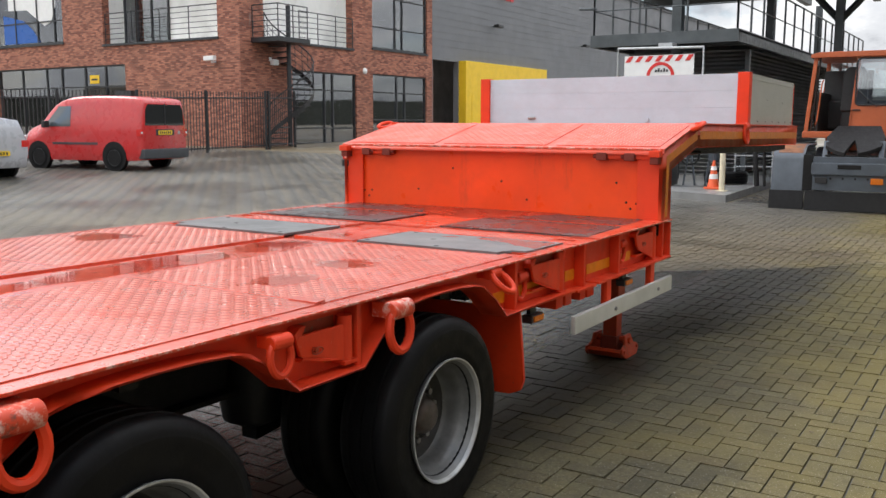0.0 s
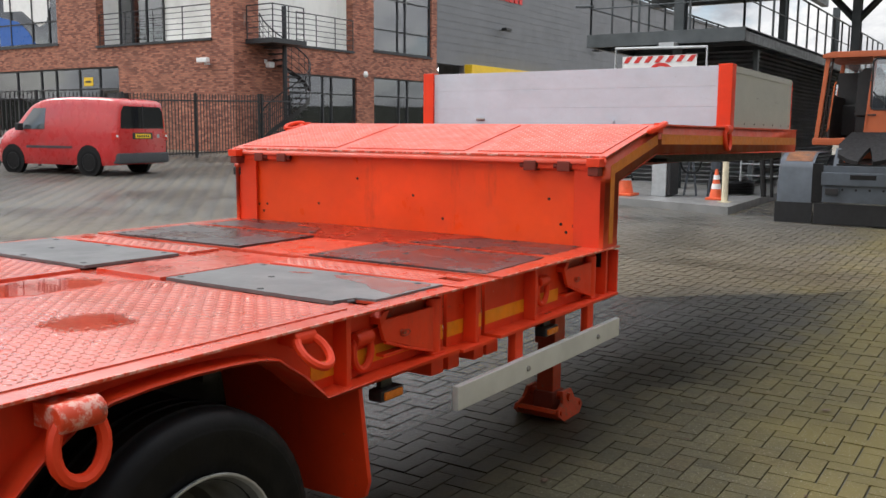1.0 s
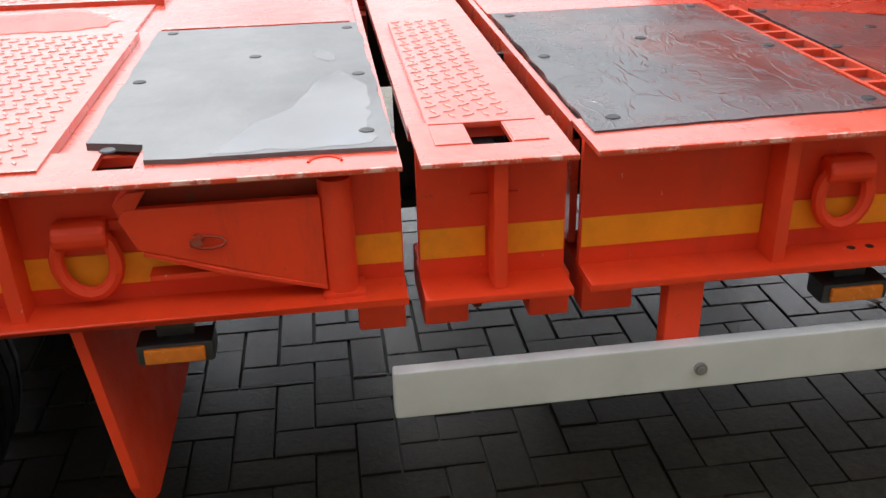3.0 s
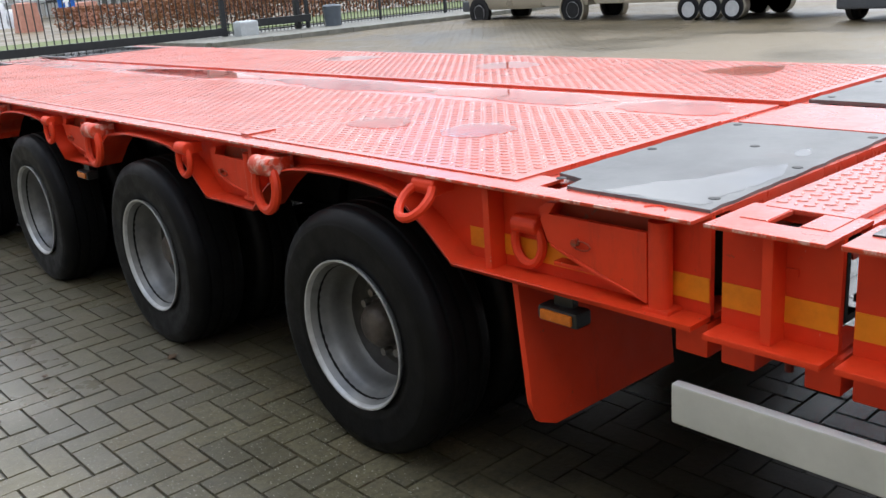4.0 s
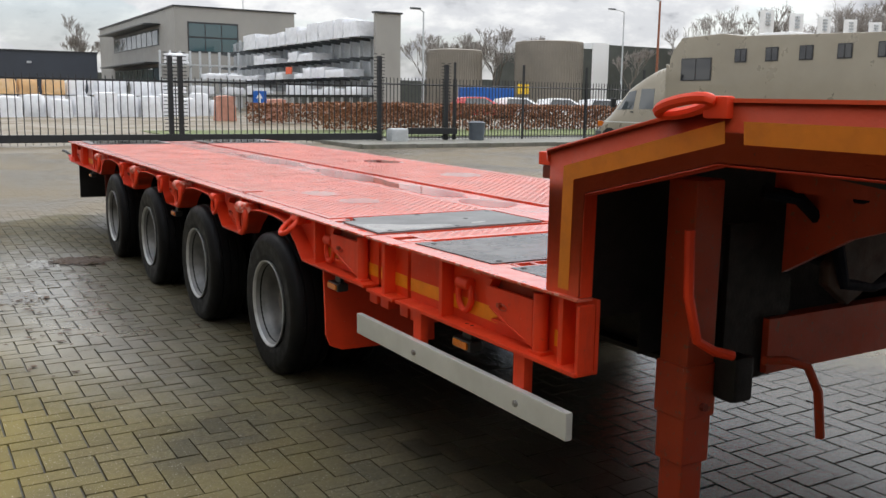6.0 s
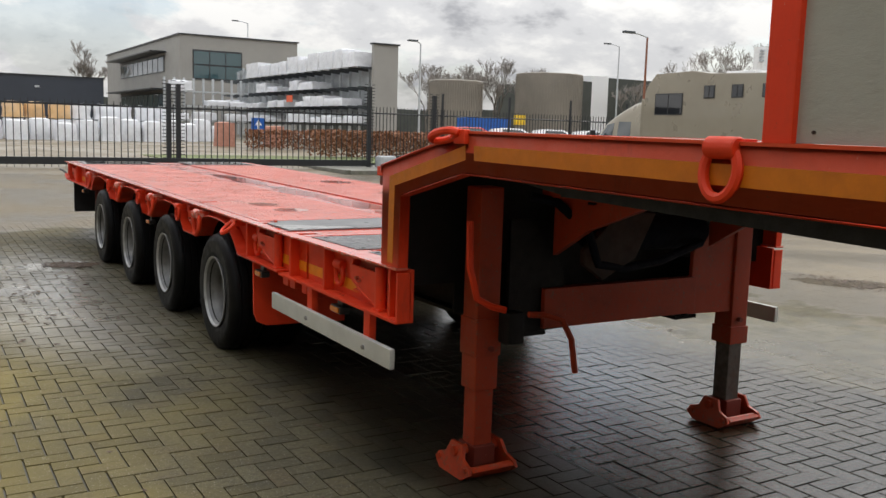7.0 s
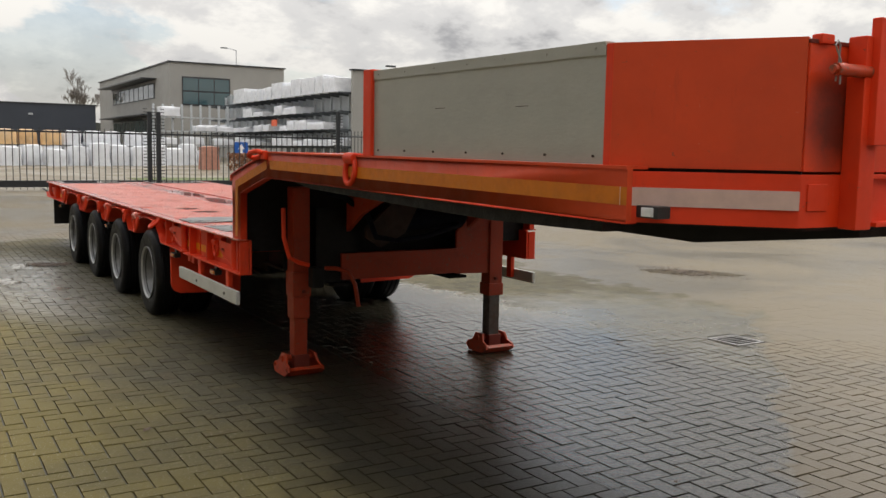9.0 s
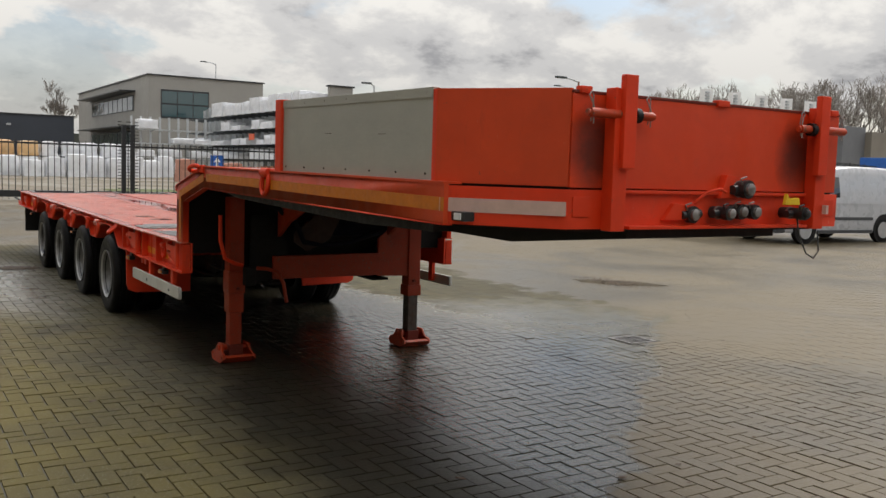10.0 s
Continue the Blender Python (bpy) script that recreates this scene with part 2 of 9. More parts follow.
CHROME = plain("bright_rim", (0.42, 0.42, 0.42), 0.4, 0.4, 0.1, 10)
FRAME = plain("dark_window_frame", (0.025, 0.027, 0.03), 0.4, 0, 0.15, 5)
FENCE = plain("black_fence_steel", (0.016, 0.017, 0.019), 0.45, 0.1, 0.25, 6)
GALV = plain("dark_galvanised_steel", (0.085, 0.095, 0.10), 0.45, 0.4, 0.2, 3, 0.08)
GALV_LIGHT = plain("galvanised_tube", (0.50, 0.52, 0.53), 0.4, 0.5, 0.12, 9)
CORRUGATED = plain("dark_corrugated_sheet", (0.42, 0.43, 0.44), 0.45, 0.0, 0.2, 1.5, 0.05, (0.16, 0.15, 0.14))
CONCRETE = plain("wet_concrete", (0.21, 0.21, 0.205), 0.4, 0, 0.2, 3, 0.2, (0.16, 0.16, 0.15))
KERB = plain("concrete_kerb", (0.155, 0.15, 0.125), 0.6, 0, 0.25, 4, 0.2, (0.08, 0.09, 0.05))
RENDER = plain("white_stucco", (0.86, 0.86, 0.83), 0.8, 0, 0.05, 2, 0.1, (0.62, 0.62, 0.58))
HALL = plain("grey_cladding", (0.16, 0.165, 0.175), 0.5, 0.1, 0.06, 0.5, 0.03)
BEIGE = plain("beige_grey_panels", (0.30, 0.29, 0.265), 0.6, 0, 0.07, 0.4, 0.05)
NAVY = plain("dark_blue_grey_cladding", (0.035, 0.042, 0.056), 0.5, 0, 0.1, 0.3)
OLIVE = plain("dark_olive_cladding", (0.055, 0.06, 0.05), 0.6, 0, 0.2, 0.3)
CLADDING = plain("pale_grey_cladding", (0.27, 0.265, 0.25), 0.55, 0, 0.1, 0.3)
TANK = plain("brown_grey_tank_cladding", (0.225, 0.20, 0.165), 0.5, 0.2, 0.15, 0.2)
WRAP = plain("white_plastic_wrap", (0.72, 0.73, 0.75), 0.35, 0, 0.1, 3, 0.5, (0.52, 0.53, 0.56))
WRAP_TAN = plain("tan_plastic_wrap", (0.60, 0.38, 0.18), 0.4, 0, 0.15, 3, 0.5, (0.66, 0.52, 0.36))
BRICK_RED = plain("stacked_red_bricks", (0.42, 0.20, 0.14), 0.7, 0, 0.2, 4, 0.2)
BLUE = plain("blue_enamel", (0.012, 0.10, 0.40), 0.35, 0, 0.08, 4)
WHITE = plain("white_enamel", (0.78, 0.78, 0.77), 0.4, 0, 0.05, 6)
RED = plain("red_enamel", (0.60, 0.03, 0.025), 0.4, 0, 0.1, 6)
CONE = plain("orange_cone_plastic", (0.75, 0.12, 0.04), 0.45, 0, 0.12, 12)
CREAM = plain("cream_paint", (0.70, 0.62, 0.45), 0.45, 0, 0.1, 8)
BARK = plain("grey_bark", (0.15, 0.135, 0.115), 0.8, 0, 0.25, 3, 0.3)
TWIGS = plain("thin_winter_twigs", (0.26, 0.235, 0.21), 0.85, 0, 0.2, 3)
HEDGE = plain("brown_beech_leaves", (0.24, 0.10, 0.045), 0.7, 0, 0.35, 9, 0.2, (0.13, 0.055, 0.025))
GRASS = plain("damp_grass", (0.10, 0.13, 0.035), 0.8, 0, 0.3, 4, 0.4, (0.15, 0.13, 0.06))
LEAF = plain("rotting_leaves", (0.070, 0.036, 0.015), 0.6, 0, 0.5, 14, 0.2, (0.14, 0.085, 0.04))
PIT = plain("black_drain_pit", (0.002, 0.002, 0.002), 0.95, 0, 0.3, 9, spec=0.0)
IRON = plain("cast_iron", (0.26, 0.25, 0.24), 0.5, 0.3, 0.3, 15, 0.2)
# blue taken almost to black, with the shade under the neck in it
BLUE_HOSE = plain("shade_darkened_blue_hose", (0.002, 0.003, 0.009), 0.8, 0, 0.3, 12, spec=0.2)
CURTAIN = plain("grey_blinds", (0.74, 0.75, 0.75), 0.8, 0, 0.25, 3)
INTERIOR = plain("dim_interior", (0.42, 0.42, 0.41), 0.8, 0, 0.3, 1.0)


def rubber_mat(name, dark, pale, rust, creases):
    s = Surface(name)
    c = s.ramp(s.noise(3.1, 6, 0.65), (0.3, dark), (0.7, pale))
    c = s.mix(s.ramp(s.noise(2.0, 7, 0.7), (0.60 - 0.12 * rust, 0.0), (0.80 - 0.1 * rust, 0.45 + 0.25 * rust)), c, (0.12, 0.035, 0.024))
    c = s.mix(s.ramp(s.noise(60, 4, 0.7), (0.66, 0.0), (0.70, 0.5)), c, (0.20, 0.20, 0.20))
    s.set(color=c, rough=s.ramp(s.noise(2.6, 6, 0.65), (0.40, 0.42 - 0.24 * rust), (0.58, 0.52 - 0.16 * rust)), spec=0.45 + 0.3 * rust)
    fold = s.ramp(s.noise(5.0, 3, 0.5, (1.0, 2.6, 1), 1.2), (0.47, 0.0), (0.50, 1.0), (0.53, 0.0))
    s.bump(s.math("ADD", s.math("MULTIPLY", s.noise(16, 6, 0.65), 0.6), s.math("MULTIPLY", fold, creases)), 0.4, 0.005)
    return s.m


# opaque pale grey imitates the sky mirrored in a pool of rain
MAT_POOL = plain("sky_pale_rain_pool", (0.19, 0.187, 0.180), 0.12, 0, 0.08, 4, spec=0.8)
MAT_RUBBER = rubber_mat("wet_rubber_mat", (0.085, 0.087, 0.088), (0.155, 0.157, 0.155), 0.0, 0.0)
MAT_WORN = rubber_mat("creased_rubber_mat", (0.018, 0.018, 0.020), (0.050, 0.048, 0.048), 1.0, 0.4)


def board(name, base, streak, rough):
    s = Surface(name)
    s.co = s.n.new("ShaderNodeNewGeometry").outputs["Position"]
    c = s.ramp(s.noise(3.0, 7, 0.7, (1, 1, 1.7)), (0.3, tuple(v * 0.9 for v in base)), (0.7, tuple(min(1, v * 1.06) for v in base)))
    c = s.mix(s.ramp(s.noise(1.6, 8, 0.75, (1, 1, 2)), (0.58, 0.0), (0.8, 0.6)), c, streak)
    c = s.mix(s.ramp(s.noise(34, 7, 0.8), (0.60, 0.0), (0.70, 0.55)), c, streak)
    s.set(color=c, rough=rough)
    s.bump(s.noise(19, 7, 0.75, (0.5, 0.5, 1)), 0.5, 0.005)
    return s.m


WHITE_BOARD = board("weathered_white_board", (0.47, 0.58, 0.65), (0.30, 0.36, 0.40), 0.75)
GREY_BOARD = board("grey_painted_plywood", (0.36, 0.355, 0.305), (0.30, 0.295, 0.255), 0.42)


def glass(name, tint, rough=0.03):
    s = Surface(name)
    s.set(color=tint, rough=rough, spec=0.8)
    s.b.inputs["Coat Weight"].default_value = 0.6
    s.b.inputs["Coat Roughness"].default_value = 0.02
    return s.m


GLASS_DARK = glass("tinted_glass", (0.012, 0.013, 0.015))
GLASS_CAR = glass("car_side_glass", (0.05, 0.06, 0.065))


def clear_glass():
    s = Surface("window_glass")
    mixer, clear = s.n.new("ShaderNodeMixShader"), s.n.new("ShaderNodeBsdfTransparent")
    clear.inputs[0].default_value = (0.90, 0.93, 0.93, 1)
    gloss, fres = s.n.new("ShaderNodeBsdfGlossy"), s.n.new("ShaderNodeFresnel")
    gloss.inputs["Roughness"].default_value = 0.02
    gloss.inputs["Color"].default_value = (0.95, 0.97, 1.0, 1)
    fres.inputs["IOR"].default_value = 3.0
    s.l.new(fres.outputs[0], mixer.inputs[0])
    s.l.new(clear.outputs[0], mixer.inputs[1]), s.l.new(gloss.outputs[0], mixer.inputs[2])
    s.l.new(mixer.outputs[0], s.n["Material Output"].inputs[0])
    return s.m


PANE = clear_glass()


def glow(name, color, power):
    return Surface(name).set(color=color, emit=color, glow=power).m


TUBE_LIGHT = glow("fluorescent_tube", (1.0, 0.97, 0.95), 6.0)


def brickwork():
    s = Surface("red_brown_brickwork")
    xyz = s.place()
    comb = s.n.new("ShaderNodeCombineXYZ")
    s.l.new(s.math("ADD", xyz[0], xyz[1], clamp=False), comb.inputs[0])
    s.l.new(xyz[2], comb.inputs[1])
    t = s.n.new("ShaderNodeTexBrick")
    t.inputs["Scale"].default_value = 1.0
    t.inputs["Brick Width"].default_value, t.inputs["Row Height"].default_value = 0.215, 0.0625
    t.inputs["Mortar Size"].default_value, t.inputs["Mortar Smooth"].default_value = 0.006, 0.2
    t.inputs["Color1"].default_value, t.inputs["Color2"].default_value = (0.155, 0.043, 0.027, 1), (0.50, 0.19, 0.115, 1)
    t.inputs["Mortar"].default_value = (0.15, 0.105, 0.085, 1)
    s.l.new(comb.outputs[0], t.inputs["Vector"])
    c = s.mix(s.ramp(s.noise(0.8, 7, 0.7), (0.45, 0.0), (0.75, 0.5)), t.outputs[0], (0.16, 0.075, 0.05))
    c = s.mix(s.ramp(s.noise(1.1, 8, 0.75, (1, 1, 0.3)), (0.63, 0.0), (0.74, 0.6)), c, (0.46, 0.38, 0.33))
    s.set(color=c, rough=0.8)
    s.bump(t.outputs[1], -0.4, 0.006)
    return s.m


BRICKWORK = brickwork()


def paver(name, piece):
    """Concrete clinkers: each a little different, dark in broad wet patches and in the trailer's painted shade,
    moss-yellow where it stays drier.
    """
    s = Surface(name)
    if piece:
        rnd = s.n.new("ShaderNodeObjectInfo").outputs["Random"]
    else:
        rnd = s.n.new("ShaderNodeNewGeometry").outputs["Random Per Island"]
    s.co = s.n.new("ShaderNodeNewGeometry").outputs["Position"]
    xyz = s.world()

    def lin(a, b, c):
        """a x + b y + c, unclamped."""
        return s.math("ADD", s.math("ADD", s.math("MULTIPLY", xyz[0], a, clamp=False), s.math("MULTIPLY", xyz[1], b, clamp=False), clamp=False), c, clamp=False)

    def blob(x, y, rx, ry):
        """1 at the middle of a patch, 0 at its rim and below beyond."""
        u, w = lin(1 / rx, 0, -x / rx), lin(0, 1 / ry, -y / ry)
        return s.math("SUBTRACT", 1.0, s.math("ADD", s.math("MULTIPLY", u, u, clamp=False), s.math("MULTIPLY", w, w, clamp=False), clamp=False), clamp=False)

    c = s.ramp(rnd, (0.0, (0.094, 0.083, 0.048)), (0.35, (0.124, 0.109, 0.062)), (0.7, (0.154, 0.135, 0.076)), (1.0, (0.138, 0.112, 0.060)))
    c = s.mix(s.ramp(s.noise(9, 6, 0.7), (0.5, 0.0), (0.8, 0.5)), c, (0.085, 0.08, 0.066))
    c = s.mix(s.ramp(s.noise(38, 5, 0.7), (0.40, 0.45), (0.56, 0.0)), c, (0.045, 0.04, 0.028))
    broad, fray, fine = s.noise(0.33, 6, 0.62, dist=0.6), s.noise(0.9, 6, 0.6), s.noise(3.2, 6, 0.65)
    ragged = s.math("SUBTRACT", s.math("ADD", s.math("MULTIPLY", fray, 1.3, clamp=False), s.math("MULTIPLY", fine, 0.7, clamp=False), clamp=False), 1.0, clamp=False)
    # silt dries pale on the open yard, with a sharp tide line round the drain's hollow
    reach = s.math("MAXIMUM", lin(-0.55, 0, -2.35), s.math("MAXIMUM", lin(-1.0, 1.12, -5.5), lin(0, -0.5, -4.65), clamp=False), clamp=False)
    silt = s.ramp(s.math("ADD", s.math("MULTIPLY", s.math("ADD", ragged, reach, clamp=False), 0.9, clamp=False), 0.5), (0.46, 0.0), (0.60, 0.92))
    c = s.mix(silt, c, s.ramp(broad, (0.38, (0.112, 0.088, 0.050)), (0.6, (0.160, 0.124, 0.072))))
    # by the office the silt is painted grey, as the sky mirrored in wet paving
    c = s.mix(s.math("MULTIPLY", silt, s.math("MULTIPLY", lin(-0.10, 0.16, -1.0), 1.0)), c, s.ramp(broad, (0.38, (0.100, 0.098, 0.090)), (0.6, (0.138, 0.135, 0.124))))
    # moss grows on the strip that nothing drives over
    moss = s.ramp(s.math("ADD", lin(0.55, 0.06, -1.12), s.math("SUBTRACT", s.math("MULTIPLY", fray, 2.0, clamp=False), 0.75, clamp=False)), (0.05, 0.0), (0.7, 0.85))
    c = s.mix(moss, c, (0.212, 0.172, 0.060))
    # rain stays on the sunken strip along the trailer, in the drain's hollow and beside the rear wheels; the strip also
    # paints the trailer's shade
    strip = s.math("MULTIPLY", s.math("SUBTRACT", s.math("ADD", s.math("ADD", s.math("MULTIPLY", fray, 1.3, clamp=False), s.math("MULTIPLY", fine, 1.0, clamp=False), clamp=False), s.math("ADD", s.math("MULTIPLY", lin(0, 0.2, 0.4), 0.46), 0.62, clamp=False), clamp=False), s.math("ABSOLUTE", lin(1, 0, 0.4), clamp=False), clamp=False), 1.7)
    hollow = s.math("MULTIPLY", s.math("ADD", blob(-2.5, 1.6, 2.6, 3.2), ragged, clamp=False), 0.9)
    sheen = s.math("MULTIPLY", s.math("ADD", blob(2.0, -4.3, 1.1, 3.6), ragged, clamp=False), 0.9)
    kerb_wet = s.math("MULTIPLY", s.math("ADD", blob(-1.6, 13.0, 2.6, 0.95), ragged, clamp=False), 1.4)
    sheen = s.math("MAXIMUM", sheen, kerb_wet)
    silt = s.math("MULTIPLY", silt, s.math("SUBTRACT", 1.0, kerb_wet))
    dry = s.math("SUBTRACT", 1.0, s.math("MULTIPLY", silt, 0.9))
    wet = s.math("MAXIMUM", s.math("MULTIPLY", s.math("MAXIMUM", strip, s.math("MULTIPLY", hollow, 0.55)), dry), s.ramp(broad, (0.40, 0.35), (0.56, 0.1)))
    fleck = s.math("MULTIPLY", s.ramp(s.noise(130, 2, 0.6, (1.0, 0.55, 1.0)), (0.645, 0.0), (0.69, 0.8)), s.math("SUBTRACT", 1.0, s.math("MAXIMUM", wet, silt)))
    c = s.mix(fleck, c, (0.50, 0.47, 0.40))
    # darkens for wet stone and, along the trailer, for its cast shade
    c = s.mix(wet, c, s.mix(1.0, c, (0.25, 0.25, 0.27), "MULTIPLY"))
    # paler colour near the rear wheels imitates sky sheen on the paving
    c = s.mix(s.math("MULTIPLY", s.math("ADD", blob(2.05, -3.7, 1.0, 2.6), ragged, clamp=False), 0.5), c, (0.165, 0.150, 0.115))
    glossy = s.math("MAXIMUM", s.math("MAXIMUM", sheen, s.math("MULTIPLY", hollow, dry)), s.math("MULTIPLY", s.math("MULTIPLY", strip, dry), lin(-1.3, 0, 1.35)))
    rough = s.ramp(s.math("ADD", s.math("MULTIPLY", wet, 0.8), s.math("MULTIPLY", s.noise(14, 5, 0.6), 0.3)), (0.2, 0.74), (0.9, 0.50))
    rough = s.mix(s.math("MULTIPLY", s.math("MULTIPLY", strip, dry), lin(-1.3, 0, 1.35)), rough, (0.23, 0.23, 0.23))
    rough = s.mix(s.math("MAXIMUM", sheen, s.math("MULTIPLY", hollow, dry)), rough, (0.19, 0.19, 0.19))
    rough = s.mix(silt, rough, s.ramp(broad, (0.40, 0.30), (0.6, 0.54)))
    s.set(color=c, rough=rough, spec=s.mix(silt, s.math("MAXIMUM", s.math("ADD", s.math("MULTIPLY", wet, 0.10), 0.12), s.math("MULTIPLY", glossy, 0.85)), (0.42, 0.42, 0.42)))
    # standing rain fills the grain
    s.bump(s.math("MULTIPLY", s.noise(70, 5, 0.7), s.math("SUBTRACT", 1.0, s.math("MULTIPLY", s.math("MAXIMUM", sheen, hollow), 0.7))), 0.5, 0.004)
    return s.m


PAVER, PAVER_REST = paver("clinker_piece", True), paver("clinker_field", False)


def sand_joint():
    s = Surface("mossy_joint_sand")
    s.co = s.n.new("ShaderNodeNewGeometry").outputs["Position"]
    c = s.ramp(s.noise(3, 6, 0.7), (0.35, (0.016, 0.014, 0.008)), (0.7, (0.038, 0.033, 0.016)))
    # far off, where single clinkers no longer show, the sheet takes on their tone
    xyz = s.world()
    d = s.math("MULTIPLY", s.math("SUBTRACT", s.math("ADD", s.math("ABSOLUTE", s.math("ADD", xyz[0], 9, clamp=False), clamp=False), 0.0, clamp=False), 15.3, clamp=False), 5.0)
    e = s.math("MULTIPLY", s.math("SUBTRACT", s.math("ABSOLUTE", s.math("ADD", xyz[1], 1.0, clamp=False), clamp=False), 20.8, clamp=False), 5.0)
    far = s.math("MAXIMUM", d, e)
    tide = s.math("SUBTRACT", s.math("SUBTRACT", s.math("MULTIPLY", xyz[1], 1.12, clamp=False), xyz[0], clamp=False), 5.5, clamp=False)
    reach = s.math("MAXIMUM", s.math("MAXIMUM", s.math("SUBTRACT", -4.2, xyz[0], clamp=False), s.math("SUBTRACT", tide, 1.0, clamp=False), clamp=False), s.math("SUBTRACT", -8.0, xyz[1], clamp=False), clamp=False)
    silt = s.ramp(s.math("MULTIPLY", reach, 0.4), (0.0, 0.0), (0.8, 0.94))
    c = s.mix(silt, c, s.ramp(s.noise(0.33, 6, 0.62, dist=0.6), (0.38, (0.112, 0.090, 0.054)), (0.6, (0.157, 0.128, 0.080))))
    c = s.mix(far, c, s.ramp(s.noise(0.5, 6, 0.6), (0.3, (0.138, 0.110, 0.066)), (0.7, (0.160, 0.127, 0.077))))
    s.set(color=c, rough=s.ramp(s.noise(0.33, 6, 0.62, dist=0.6), (0.40, 0.32), (0.6, 0.54)), spec=0.42)
    return s.m


SAND = sand_joint()


def water(name, tint, ior=1.33):
    """Clear rain water: a mirror at a low angle, see-through from above."""
    s = Surface(name)
    mixer, clear, gloss, fres = (s.n.new("ShaderNode" + k) for k in ("MixShader", "BsdfTransparent", "BsdfGlossy", "Fresnel"))
    clear.inputs[0].default_value = (*tint, 1)
    gloss.inputs["Roughness"].default_value = 0.03
    gloss.inputs["Color"].default_value = (1, 1, 1, 1)
    fres.inputs["IOR"].default_value = ior
    s.l.new(fres.outputs[0], mixer.inputs[0])
    s.l.new(clear.outputs[0], mixer.inputs[1]), s.l.new(gloss.outputs[0], mixer.inputs[2])
    s.l.new(mixer.outputs[0], s.n["Material Output"].inputs[0])
    return s.m


WATER, FILM = water("shallow_puddle_water", (0.74, 0.70, 0.64)), water("thin_rain_film", (0.96, 0.95, 0.94))


# ---------------------------------------------------------------- mesh helpers
def V(*a):
    return Vector(a)


def bm_box(bm, x0, x1, y0, y1, z0, z1, bevel=0.0):
    r = bmesh.ops.create_cube(bm, size=1.0)["verts"]
    for v in r:
        v.co = V((x0 + x1) / 2 + v.co.x * (x1 - x0), (y0 + y1) / 2 + v.co.y * (y1 - y0), (z0 + z1) / 2 + v.co.z * (z1 - z0))
    if bevel:
        bmesh.ops.bevel(bm, geom=list({e for v in r for e in v.link_edges}), offset=bevel, segments=2, profile=0.6, affect="EDGES", clamp_overlap=True)
    return bm


def box(x0, x1, y0, y1, z0, z1, bevel=0.0):
    return bm_box(bmesh.new(), min(x0, x1), max(x0, x1), min(y0, y1), max(y0, y1), min(z0, z1), max(z0, z1), bevel)


def bm_prism(bm, poly, axis, a, b, bevel=0.0):
    """Extrude a polygon, given in the two other axes, from a to b along axis."""
    def at(p, h):
        if axis == "x":
            return (h, p[0], p[1])
        if axis == "y":
            return (p[0], h, p[1])
        return (p[0], p[1], h)
    lo, hi = [bm.verts.new(at(p, a)) for p in poly], [bm.verts.new(at(p, b)) for p in poly]
    n = len(poly)
    fs = [bm.faces.new(lo), bm.faces.new(hi[::-1])]
    fs += [bm.faces.new((lo[k], hi[k], hi[(k + 1) % n], lo[(k + 1) % n])) for k in range(n)]
    bmesh.ops.recalc_face_normals(bm, faces=fs)
    if bevel:
        bmesh.ops.bevel(bm, geom=list({e for f in fs for e in f.edges}), offset=bevel, segments=2, profile=0.6, affect="EDGES", clamp_overlap=True)
    return bm


def prism(poly, axis, a, b, bevel=0.0):
    return bm_prism(bmesh.new(), poly, axis, a, b, bevel)


def bm_band(bm, line, axis, a, b, thick):
    """A bent strip: an open polyline with thickness, extruded along axis."""
    n = len(line)
    off = []
    for k in range(n):
        p, q = line[max(k - 1, 0)], line[min(k + 1, n - 1)]
        t = Vector((q[0] - p[0], q[1] - p[1])).normalized()
        off.append((line[k][0] - t.y * thick, line[k][1] + t.x * thick))
    for k in range(n - 1):
        bm_prism(bm, [line[k], line[k + 1], off[k + 1], off[k]], axis, a, b)
    bmesh.ops.remove_doubles(bm, verts=bm.verts, dist=0.0001)
    return bm


def bm_tube(bm, pts, r, sides=8, closed=False, r2=None):
    """A tube along points; radius may taper to r2."""
    pts = [Vector(p) for p in pts]
    n, rings, last = len(pts), [], None
    for k, p in enumerate(pts):
        a = pts[(k - 1) % n] if closed or k else p
        b = pts[(k + 1) % n] if closed or k < n - 1 else p
        t = (b - a).normalized()
        ref = last if last is not None else (V(0, 0, 1) if abs(t.z) < 0.9 else V(1, 0, 0))
        u = (ref - t * ref.dot(t)).normalized()
        last = u
        w = t.cross(u)
        rad = r if r2 is None else r + (r2 - r) * k / (n - 1)
        rings.append([bm.verts.new(p + (u * math.cos(2 * math.pi * i / sides) + w * math.sin(2 * math.pi * i / sides)) * rad) for i in range(sides)])
    for k in range(n if closed else n - 1):
        a, b = rings[k], rings[(k + 1) % n]
        for i in range(sides):
            bm.faces.new((a[i], a[(i + 1) % sides], b[(i + 1) % sides], b[i]))
    if not closed:
        bm.faces.new(rings[0][::-1]), bm.faces.new(rings[-1])
    return bm


def tube(pts, r, sides=8, closed=False, r2=None):
    return bm_tube(bmesh.new(), pts, r, sides, closed, r2)


